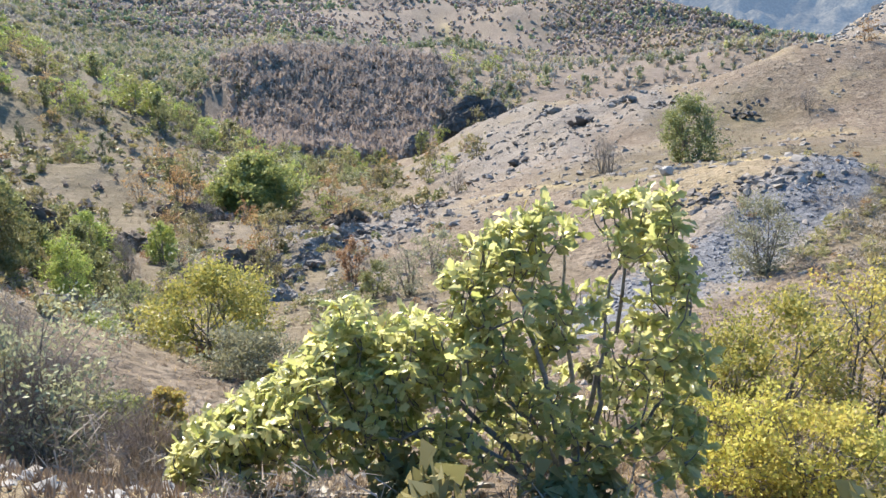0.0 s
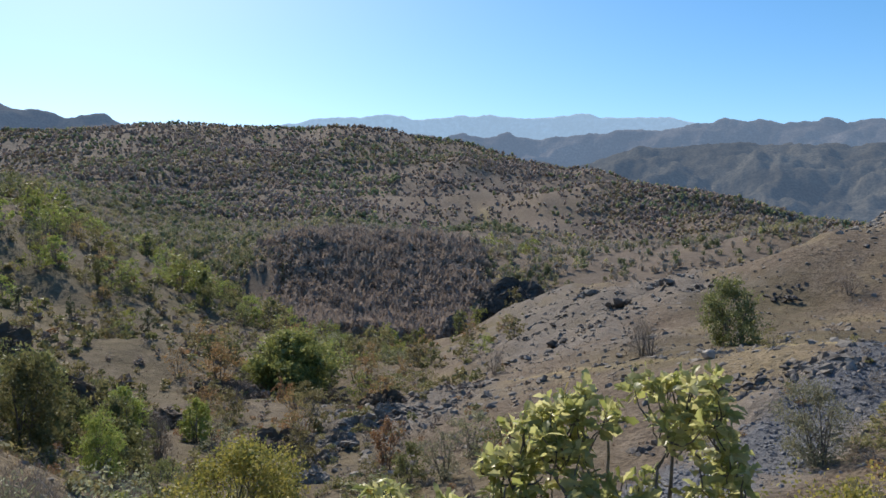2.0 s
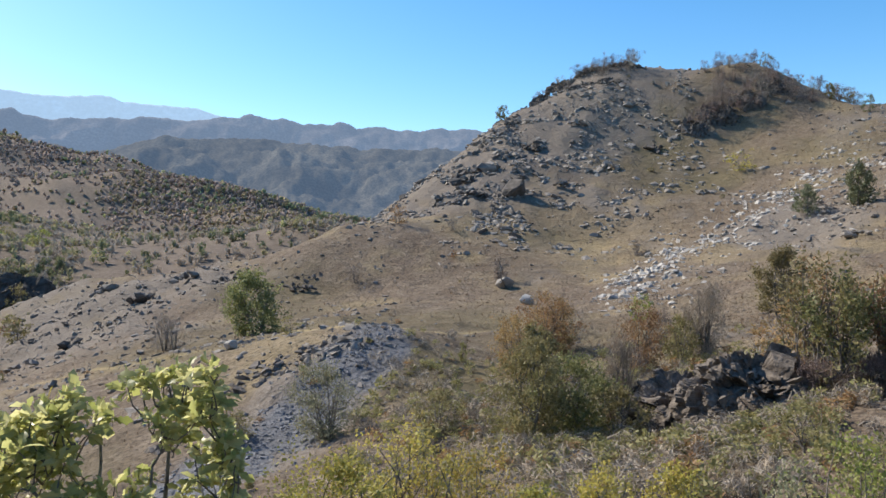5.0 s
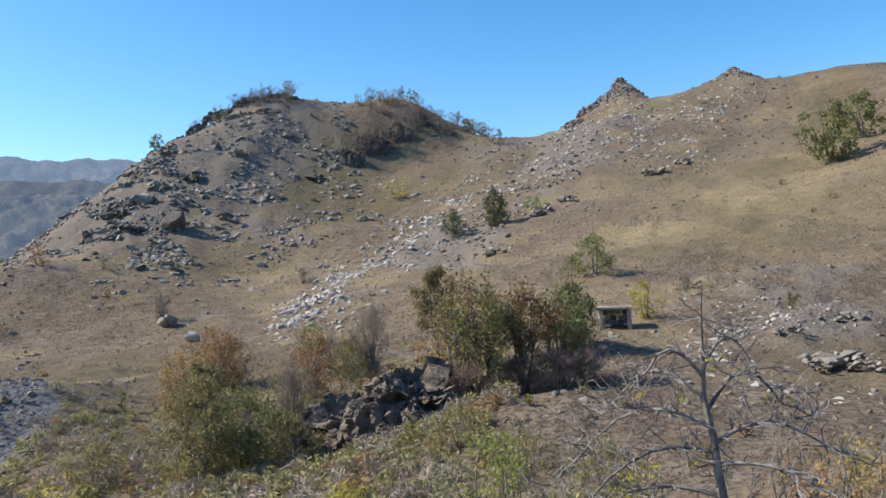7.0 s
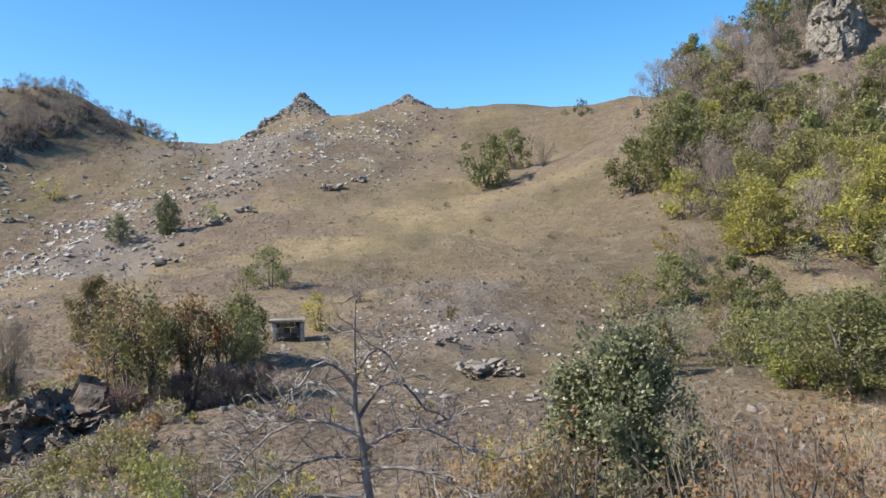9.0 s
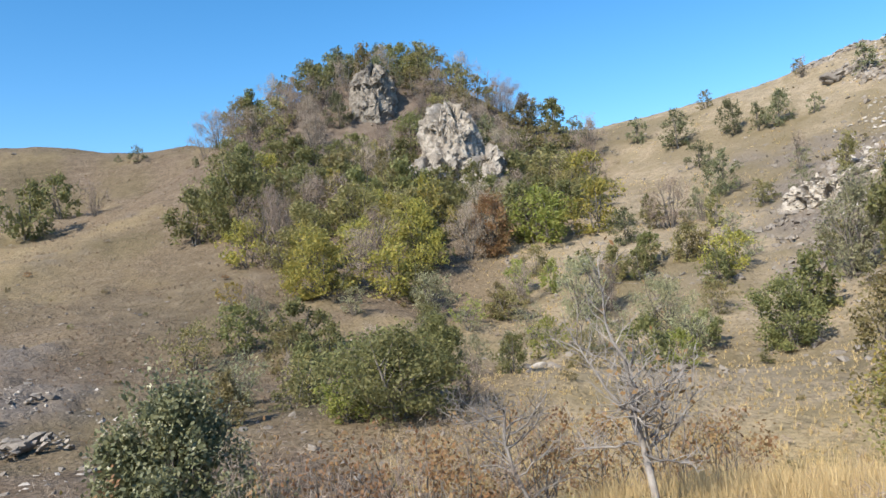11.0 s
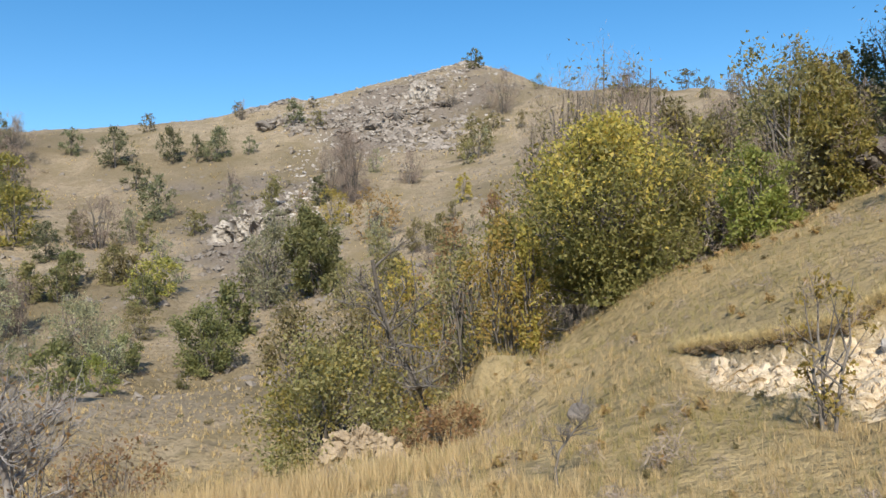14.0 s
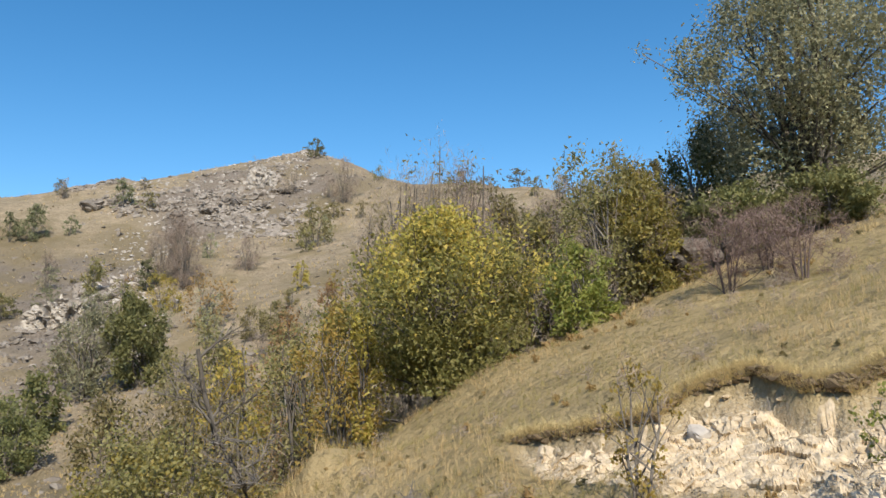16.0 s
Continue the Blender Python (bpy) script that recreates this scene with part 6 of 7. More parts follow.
def rosettes(rng, at, way, each, long):
    """Oak leaves in whorls round the twig ends: seven-lobed, folded along the midrib, drooping a little."""
    n = len(at) * each
    way = np.repeat(way, each, 0)
    a = unit(rng.normal(size=(n, 3)) * np.array([1, 1, 0.55]) + 0.55 * way + np.array([0, 0, -0.12]))
    s = unit(np.cross(a, rng.normal(size=(n, 3)) * 0.75 + np.array([-0.6, -0.3, 0.65])))
    up = np.cross(s, a)
    size = long * rng.uniform(0.6, 1.25, (n, 1, 1))
    half = [(-0.5, 0.02), (-0.3, 0.15), (-0.2, 0.1), (-0.02, 0.25), (0.08, 0.16), (0.28, 0.28), (0.36, 0.17), (0.5, 0.04)]
    mid, edge = np.array([p[0] for p in half]), np.array([p[1] for p in half])
    fold = rng.uniform(-0.15, 0.75, (n, 1, 1))
    sag = (-0.45 * (mid + 0.5) ** 2)[None, :, None] * up[:, None] * rng.uniform(0.3, 1.6, (n, 1, 1))
    foot = np.repeat(at, each, 0) + rng.normal(size=(n, 3)) * 0.018
    rib = foot[:, None] + size * (a[:, None] * (mid + 0.55)[None, :, None] + sag)
    sides = [rib + size * edge[None, :, None] * (sign * s[:, None] + fold * up[:, None]) for sign in (1, -1)]
    v = np.concatenate([rib, *sides], 1).reshape(-1, 3)
    k = len(half)
    f = []
    for i in range(k - 1):
        f += [(i, i + 1, k + i + 1, k + i), (i + 1, i, 2 * k + i, 2 * k + i + 1)]
    return v, (np.array(f)[None] + (np.arange(n) * 3 * k)[:, None, None]).reshape(-1, 4)


def oak_bush(b, d):
    """The low oak below the path: crooked limbs that fork again and again, with whorls of lobed leaves at the ends."""
    rng = np.random.default_rng(21)
    x, y, z = ground_at(b, d)
    root = new("oak_bush")
    root.matrix_basis = Matrix.LocRotScale((x, y, z), Euler((0, 0, radians(-b))), None)
    n = 4200
    u, depth = rng.uniform(-2.45, 1.52, n), rng.normal(0, 0.24, n)
    top = np.interp(u, [p[0] for p in OAK_OUTLINE], [p[1] for p in OAK_OUTLINE])
    lift = 1.03 * top * (1 - 0.16 * np.abs(depth)) * rng.uniform(0.06, 1.0, n) ** 0.7
    open_crown = ramp(lift, 1.1, 1.6) * ramp(u, -0.5, 0.2)
    holes = fractal(u, lift * 1.5, 0.55, 91, 2) + 0.25 * fractal(u, depth, 0.4, 94, 2)
    hollow = (top - lift > 0.42) & (open_crown > 0.5) & (rng.uniform(size=n) < 0.6)
    at = np.stack([u, depth, np.maximum(lift, 0.12)], 1)[(holes > -0.62 + 0.55 * open_crown) & ~hollow]
    at = at[:1350]
    wood, nodes = [], []
    for k, (tip, rise) in enumerate([((0.85, 0.0, 1.75), 0.0), ((1.05, 0.1, 2.1), 0.1), ((0.1, -0.1, 1.8), 0.2), ((-0.45, 0.15, 1.2), 0.25), ((-1.2, 0.0, 1.2), 0.3), ((-1.9, -0.15, 0.6), 0.3), ((1.3, -0.2, 0.9), 0.15), ((0.5, 0.4, 2.0), 0.05), ((-0.9, -0.4, 0.7), 0.25)]):
        q = np.linspace(0, 1, 9)[:, None]
        start = np.array([0.6 + rng.normal() * 0.08, rng.normal() * 0.08, -0.15])
        line = start + (np.array(tip) - start) * q + np.array([0, 0, rise]) * np.sin(math.pi * q) + rng.normal(size=(9, 3)) * 0.04 * q
        part("limb", tube(line, 0.03 * np.linspace(1, 0.3, 9), 7), MOSSY_BARK, root, smooth=True)
        nodes += list(line[3:])
    nodes = np.array(nodes)
    order = np.argsort(np.linalg.norm(at - np.array([0.6, 0, 0.6]), axis=1))
    way = np.zeros_like(at)
    for i in order:  # each twig springs from the nearest wood
        near = nodes[np.linalg.norm(nodes - at[i] + np.array([0, 0, 0.12]), axis=1).argmin()]
        q = np.linspace(0, 1, 4)[:, None]
        bend = (near + at[i]) / 2 + rng.normal(size=3) * 0.05 + np.array([0, 0, -0.04])
        wood.append(tube((1 - q) ** 2 * near + 2 * q * (1 - q) * bend + q ** 2 * at[i], 0.0085 * np.linspace(1, 0.4, 4), 4))
        way[i] = unit(at[i] - bend)
        nodes = np.concatenate([nodes, bend[None], at[i][None]])
    part("spray", join(wood), BARK, root)
    part("foliage", rosettes(rng, at, way, 9, 0.104), LEAF["oak"], root)
    few = rng.integers(0, len(at), 40)
    part("foliage", rosettes(rng, at[few], way[few], 2, 0.11), LEAF["golden"], root, "yellowing leaves")
    return tagged(root, "low oak bush with lobed light green leaves", "oak")


oak_bush(6.5, 6.0)
stand("thorn_shrub", "willow", -26.8, 6.6, -1.55, 1.6, 4.5, "grey green shrub with fine bare twigs", "shrub", 41, second=("bare", 3.0))
stand("thorn_shrub", "bare", -24.4, 6.2, -1.9, 1.1, 2.6, "pale leafless shrub among leafy ones", "shrub", 45, second=("willow", 1.4))
stand("thorn_shrub", "yellowgreen", -29.0, 7.6, -1.95, 1.2, 2.4, "yellowing shrub with fine bare twigs", "shrub", 44, second=("bare", 1.6))
stand("hazel_shrub", "yellowgreen", -14.0, 17.0, -3.95, 3.1, 4.6, "rounded yellow green shrub below the path", "shrub", 42, leaf=0.075)
for k, (b, d, top, w, kind) in enumerate([(-21.0, 9.5, -3.6, 0.8, "midgreen"), (-17.6, 10.0, -3.8, 0.6, "autumn"), (-22.4, 21.5, -6.0, 2.2, "lime"), (-26.0, 19.0, -5.0, 2.4, "olive"), (-5.2, 15.5, -5.0, 1.5, "willow"), (-24.0, 8.0, -2.95, 0.8, "bare"), (-19.0, 7.2, -2.75, 0.7, "bare")]):
    stand("gully_shrub", kind, b, d, top, w, 1.8, "leafy shrub on the slope below the path", "shrub", 240 + k, "shrubs on the slope below the path", second=("bare", 0.8))
stand("willow_shrub", "willow", -11.6, 13.2, -4.25, 1.9, 3.2, "grey green shrub below the path", "shrub", 43)
for k, (b, d, top, w, kind) in enumerate([(26.5, 8.6, -2.25, 1.5, "yellowgreen"), (30.5, 9.2, -2.1, 2.0, "golden"), (35, 9.0, -2.25, 1.6, "golden"), (44, 9.2, -2.55, 1.0, "golden"), (49.5, 9.4, -2.45, 0.9, "golden"), (22.5, 8.2, -2.5, 1.1, "yellowgreen"), (39.5, 8.8, -2.65, 1.1, "yellowgreen"), (24.5, 7.0, -2.75, 1.3, "golden"), (29.5, 6.8, -2.7, 1.3, "golden"), (34, 6.9, -2.85, 1.1, "yellowgreen")]):
    stand("golden_shrub", kind, b, d, top + 0.12, w * 1.1, 3.0, "golden yellow autumn shrub just below the path", "shrub", 50 + k, "golden shrubs below the path", second=("bare", 0.8))
for k, (b, d, top, w, kind) in enumerate([(56, 9.6, -2.35, 1.3, "willow"), (60, 10.2, -2.1, 1.8, "lime"), (65, 9.4, -2.3, 1.2, "willow"), (70.5, 8.8, -2.15, 1.0, "golden"), (53, 8.2, -2.6, 1.0, "olive"), (68, 12, -2.6, 1.5, "olive")]):
    stand("green_shrub", kind, b, d, top, w, 1.9, "leafy shrub just below the path", "shrub", 60 + k, "shrubs below the path", second=("bare", 0.6))
stand("oak_thicket", "midgreen", -10.9, 88.5, ground_at(-10.9, 88.5)[2] + 7.0, 9.4, 5.0, "broad dense green thicket at the bottom of the gully", "shrub", 75, leaf=0.36, second=("green", 2.0))
stand("oak_tree", "green", -27.6, 41.0, ground_at(-27.6, 41.0)[2] + 4.6, 3.6, 3.0, "green tree before a dark earth cliff", "tree", 76, leaf=0.2, second=("lime", 1.2))
arching_tree(75.3, 6.4)
stand("oak_tree", "greygreen", 92.4, 9.6, -0.7, 1.9, 8.0, "dense grey green shrub tree beside the path", "tree", 72, leaf=0.055, second=("willow", 1.4), form=("round", 3, 0.02, 86, 22, 0.05, 0.65, 0.1, 0.07))
stand("oak_shrub", "greygreen", 88.2, 9.4, -1.75, 1.1, 3.0, "low grey green shoots beside the shrub tree", "shrub", 73, leaf=0.068, second=("willow", 1.6))
for k, (b, d, top, w, kind, other) in enumerate([(58.3, 26.5, -0.1, 2.2, "olive", "rust"), (60.0, 25.5, -0.9, 1.9, "green", "olive"), (62.6, 26.6, -0.7, 2.0, "rust", "olive"), (65.2, 27.2, -0.9, 2.3, "green", "olive")]):
    stand("ash_tree", kind, b, d, top, w * 1.1, 1.7, "slender many-stemmed tree half turned to autumn", "tree", 310 + k, "trees beside the dark outcrop", second=(other, 0.8), leaf=0.13, form=("vase", 6, 0.45, 54, 13, 0.05, 0.6, 0.2, 0.09))
for k, (b, d, w) in enumerate([(59.0, 25.2, 1.6), (62.0, 25.8, 1.8), (65.0, 25.6, 2.0), (67.2, 26.4, 1.6)]):
    stand("thorn_shrub", "thorn", b, d, ground_at(b, d)[2] + 1.3, w, 1.2, "leafless brown shrub under the slender trees", "shrub", 320 + k, "shrubs under the slender trees")
for k, (b, d, top, w, kind) in enumerate([(83.5, 7.6, -1.45, 1.1, "golden"), (81.2, 7.4, -1.6, 0.9, "orange"), (83.2, 7.0, -1.5, 1.0, "orange"), (85.4, 7.4, -1.45, 0.9, "orange"), (86.5, 7.0, -1.35, 0.9, "rust"), (80, 8.4, -1.7, 1.1, "bare"), (97.5, 7.0, -1.05, 1.1, "bare"), (100.5, 6.6, -1.1, 1.2, "rust"), (104, 6.4, -1.0, 1.2, "rust"), (107.5, 6.6, -0.95, 1.4, "rust"),
                                      (110.5, 6.2, -1.05, 1.2, "rust"), (113.5, 7.2, -1.0, 1.4, "rust"), (117, 7.6, -1.2, 1.2, "bare"), (121, 8.4, -1.3, 1.4, "rust"), (125, 9.0, -1.35, 1.4, "bare"), (129, 9.4, -1.5, 1.2, "rust"), (89.5, 7.6, -1.5, 1.2, "bare")]):
    stand("bramble", kind, b, d, top, w, 1.3, "brown autumn thicket of twigs and withered leaves", "shrub", 80 + k, "thicket beside the path", second=("bare" if kind != "bare" else "rust", 1.0))
dead_tree("dead_sapling", 116.2, 6.3, -0.6, 1.15, "dead silver grey sapling in tall dry grass", 101, PALE_BARK)
dead_tree("dead_sapling", 124.3, 6.2, -0.2, 1.7, "dead grey sapling with a few rust leaves", 102, PALE_BARK, "rust", 130)
dead_tree("dead_sapling", 158.5, 6.6, -0.75, 0.45, "thin leafless sapling in the grass", 103, BARK)
stand("hazel_shrub", "olive", 142.8, 12.6, -0.7, 2.3, 3.0, "olive green shrub on the edge of the cut", "shrub", 104, second=("yellowgreen", 2.0))
dead_tree("birch_tree", 151.0, 12.6, 1.5, 1.7, "slender tree almost bare of leaves", 105, BARK, "olive", 300)
stand("rust_shrub", "rust", 151.3, 12.0, -1.75, 1.2, 2.0, "small rust coloured shrub under a bare tree", "shrub", 106)
for k, (b, d, top, w, kind) in enumerate([(145.5, 17, 0.0, 2.6, "olive"), (148.5, 20, 0.9, 2.4, "autumn"), (152.8, 19, 1.3, 2.2, "olive"), (155.5, 17, 1.4, 2.0, "autumn"), (147, 27, 1.6, 3.0, "olive"), (156.5, 22, 2.6, 2.4, "golden"), (140.5, 30, -0.3, 3.0, "olive"), (152, 28, 2.4, 2.6, "rust")]):
    stand("thicket_shrub", kind, b, d, top, w, 1.8, "half bare shrub in the gully thicket", "shrub", 110 + k, "gully thicket", second=("bare", 0.45))
stand("hazel_tree", "autumn", 162.9, 17.5, 3.5, 4.5, 9.5, "large rounded hazel turning from green to yellow", "tree", 130, second=("bare", 1.0), low="midgreen", leaf=0.088, form=("round", 5, 0.1, 76, 19, 0.058, 0.65, 0.1, 0.1))
stand("golden_shrub", "golden", 157.2, 16.6, 1.25, 0.75, 1.6, "small golden shrub beside the hazel", "shrub", 131)
for k, (b, d, top, w, kind) in enumerate([(160.5, 24, 6.6, 2.8, "bare"), (162.6, 23.5, 6.6, 2.8, "bare"), (164.8, 25, 6.8, 2.8, "bare"), (158.6, 25, 5.6, 2.4, "bare"), (176.6, 25.5, 6.4, 3.0, "yellowgreen"), (170.2, 24, 4.8, 2.6, "olive"), (170.8, 25, 5.4, 2.4, "bare"), (174.8, 24, 6.6, 3.6, "olive"), (178.0, 24, 5.2, 2.4, "yellowgreen"), (167.8, 27, 6.0, 3.0, "olive"), (172.5, 21, 3.3, 2.0, "lime"), (182, 30, 8.6, 3.4, "green")]):
    stand("hedge_tree", kind, b, d, top, w, 2.8, "slender turning tree in a row above the bank", "tree", 140 + k, "row of trees above the bank", second=("bare" if kind != "bare" else "olive", 0.8))
stand("elm_tree", "willow", 188.4, 28.0, 13.6, 7.6, 6.5, "tall grey green tree with a spreading crown", "tree", 160, leaf=0.125, form=("round", 7, 0.2, 130, 22, 0.03, 0.6, 0.1, 0.06), second=("greygreen", 1.0))
for k, (b, d, top, w) in enumerate([(183.6, 26, 5.4, 3.0), (186.4, 26.5, 5.0, 3.0), (189.5, 26, 5.6, 3.2)]):
    stand("oak_shrub", "green", b, d, top, w, 3.0, "dark green growth round the foot of the tall tree", "shrub", 164 + k, "growth under the tall tree")
DARK_BARK = material("dark_thorn_bark", (0.1, 0.075, 0.07), (0.17, 0.135, 0.125), 6, 0.9, 60, 0.01)
for k, (b, d, top, w) in enumerate([(182.6, 18.5, 3.6, 2.0), (187.2, 18.0, 3.6, 2.1), (185.2, 20.5, 3.9, 2.2)]):
    stand("thorn_bush", "thorn", b, d, top - 0.2, w * 0.85, 1.3, "dark leafless thorny bush on the slope", "shrub", 170 + k, "thorn bushes on the slope", DARK_BARK)
stand("bank_sapling", "golden", 175.6, 7.4, 0.2, 0.8, 1.3, "yellowing sapling rooted in the bank", "sapling", 180, form=("vase", 3, 0.1, 30, 14, 0.03, 0.6, 0.3, 0.06), second=("bare", 0.5))
stand("bank_sapling", "lime", 191.0, 7.0, -0.1, 0.6, 1.3, "thin green sapling rooted in the bank", "sapling", 181, form=("vase", 3, 0.1, 26, 12, 0.03, 0.6, 0.3, 0.06), second=("bare", 0.5))
crag("rock_outcrop", 180.3, 25, 4.0, 2.0, 1.4, DARK_STONE, "dark mossy rocks under the trees", 185, 16)
boulder("boulder", 160.4, 8.9, 0.36, DARK_STONE, "small dark weathered stump of rock in the grass", 186)


# ---------------------------------------------------------------- turf, grass and scrub
DRY_GRASS = leaf_material("dry_grass", (0.64, 0.51, 0.275), (0.46, 0.352, 0.175), 0.3, 0.7, 0.2)
GREY_GRASS = leaf_material("withered_turf", (0.33, 0.26, 0.18), (0.22, 0.165, 0.11), 0.2, 0.9, 0.1)
GREEN_GRASS = leaf_material("greenish_grass", (0.3, 0.272, 0.112), (0.41, 0.345, 0.15), 0.3, 0.7, 0.2)


def tuft(rng, count, wide, lean):
    """A tuft of grass one unit high."""
    t = rng.uniform(0, 2 * math.pi, count)
    foot = np.stack([np.cos(t), np.sin(t), 0 * t], 1) * rng.uniform(0, 0.25, (count, 1))
    tip = foot + np.stack([np.cos(t) * lean, np.sin(t) * lean, 1 + 0 * t], 1) * rng.uniform(0.55, 1, (count, 1)) + rng.normal(size=(count, 3)) * 0.16
    side = np.stack([-np.sin(t), np.cos(t), 0 * t], 1) * wide
    v = np.stack([foot - side, foot + side, tip], 1).reshape(-1, 3)
    f = np.arange(3 * count).reshape(count, 3)
    return v, f


def build_grass():
    rng = np.random.default_rng(31)
    tall = [tuft(rng, 10, 0.015, lean) for lean in (0.15, 0.25, 0.35, 0.5, 0.65, 0.3)]
    low = [tuft(rng, 7, 0.08, 0.55) for _ in range(6)]

    def bare(x, y):
        return (1 - scarp(x, y)[1]) * (1 - 0.9 * rocky(x, y))

    x, y, d = sow(rng, 38000, 106, 198, 2.4, 26, lambda x, y: bare(x, y) * ramp(0.7 + 0.5 * fractal(x, y, 1.6, 93, 3), 0.1, 0.8))
    b, _ = polar(x, y)
    flat = ramp(b, 148, 166)
    size = rng.uniform(0.12, 0.32, len(x)) * (1 - 0.45 * flat) * (0.8 + 0.3 * ramp(d, 4, 12))
    g = rng.uniform(size=len(x)) < 0.32 + 0.3 * flat + 0.55 * fractal(x, y, 1.8, 94, 3)
    scatter("dry_grass", tall, (x[~g], y[~g]), size[~g], DRY_GRASS, "tall dry golden grass", "grass", 1)
    scatter("green_grass", tall, (x[g], y[g]), size[g] * 0.8, GREEN_GRASS, "fading green grass", "grass", 2)
    x, y, d = sow(rng, 28000, -34, 112, 3, 130, lambda x, y: bare(x, y) * ramp(0.55 + 0.6 * fractal(x, y, 4, 95, 3), 0.15, 0.8))
    scatter("withered_turf", low, (x, y), rng.uniform(0.07, 0.2, len(x)) * (0.6 + 0.9 * ramp(d, 8, 80)), GREY_GRASS, "short withered turf", "grass", 3)
    x, y, d = sow(rng, 20000, 112, 192, 22, 150, lambda x, y: bare(x, y) * ramp(0.55 + 0.6 * fractal(x, y, 5, 97, 3), 0.15, 0.8))
    scatter("slope_grass", low, (x, y), rng.uniform(0.12, 0.34, len(x)) * (0.7 + 0.6 * ramp(d, 30, 120)), DRY_GRASS, "dry grass tufts on the hillside", "grass", 4)
    x, y, d = sow(rng, 16000, 34, 104, 38, 180, lambda x, y: bare(x, y) * ramp(0.4 + 0.8 * fractal(x, y, 8, 99, 4), 0.2, 0.9))
    scatter("heath", low, (x, y), rng.uniform(0.2, 0.5, len(x)) * (0.6 + 0.6 * ramp(d, 40, 160)), GREY_GRASS, "brown tussocks on the open hillside", "grass", 13, 0.7)
    tops = [clump(rng, 60, 0.5, 0.25) for _ in range(5)]
    twiggy = [clump(rng, 40, 0.12) for _ in range(4)]
    for name, kind, set_, n, lo, hi, seed, label in (("brown_scrub", "bare", twiggy, 2600, 0.35, 1.1, 5, "low leafless scrub in the turf"), ("rust_scrub", "rust", tops, 900, 0.3, 0.8, 6, "low rust brown scrub in the turf"),
                                                    ("olive_scrub", "olive", tops, 1300, 0.3, 1.0, 7, "low olive scrub in the turf"), ("green_scrub", "green", tops, 700, 0.3, 0.9, 8, "low dark green scrub in the turf")):
        def keep(x, y):
            b, d = polar(x, y)
            w = 0.22 + 0.9 * patch(b, d, -18, 90, 14, 0.6) + 0.8 * patch(b, d, 56, 32, 16, 0.5) + 0.6 * patch(b, d, 110, 42, 14, 0.5) + 0.5 * patch(b, d, 145, 55, 12, 0.5)
            return np.clip(w, 0, 1) * ramp(0.45 + 0.7 * fractal(x, y, 9, 100 + seed, 3), 0.2, 0.9)
        x, y, d = sow(rng, n, -34, 165, 13, 160, keep)
        scatter(name, set_, (x, y), (lo + (hi - lo) * rng.uniform(size=len(x)) ** 2) * (0.6 + 0.7 * ramp(d, 15, 90)), LEAF[kind], label, "scrub", seed, 0.8)


build_grass()


def brink():
    """The steep edge below the path: dry tufts, low twigs and stones."""
    rng = np.random.default_rng(62)
    tall = [tuft(rng, 12, 0.02, lean) for lean in (0.3, 0.5, 0.7, 0.9)]
    twiggy = [clump(rng, 60, 0.05) for _ in range(4)]
    leafy = [clump(rng, 70, 0.5) for _ in range(4)]
    for name, set_, n, lo, hi, mat, label, category, seed in (
            ("dry_tufts", tall, 6000, 0.05, 0.17, GREY_GRASS, "grey dry grass tufts on the steep edge", "grass", 71), ("straw_tufts", tall, 3600, 0.05, 0.16, DRY_GRASS, "straw coloured grass tufts on the steep edge", "grass", 72),
            ("low_twigs", twiggy, 420, 0.2, 0.5, LEAF["bare"], "low leafless twigs on the steep edge", "scrub", 73), ("low_herbs", leafy, 170, 0.2, 0.5, LEAF["olive"], "low olive herbs on the steep edge", "scrub", 74)):
        x, y, d = sow(rng, n, -36, 72, 6.5 if category == "grass" else 4.4, 24, lambda x, y: ramp(0.55 + 0.7 * fractal(x, y, 2.2, 150 + seed, 3), 0.15, 0.8))
        scatter(name, set_, (x, y), rng.uniform(lo, hi, len(x)), mat, label, category, seed)
    x, y, d = sow(rng, 1500, -36, 60, 3.5, 24, lambda x, y: ramp(0.3 + 0.8 * fractal(x, y, 3.0, 161, 3), 0.3, 0.9))
    px, py, d = sow(rng, 2600, -36, -2, 3.6, 9.5, lambda x, y: ramp(0.45 + 0.7 * fractal(x, y, 1.4, 163, 3), 0.25, 0.9))
    scatter("pale_stones", CHIPS, (px, py), 0.03 + 0.26 * rng.uniform(size=len(px)) ** 3.5, PALE_STONE, "pale stones on the brink of the slope", "stones", 76, 0.6, 0.1, True)
    scatter("edge_stones", CHIPS, (x, y), 0.05 + 0.3 * rng.uniform(size=len(x)) ** 3, GREY_STONE, "grey stones on the steep edge", "stones", 75, 0.7, 0.05, True)


brink()


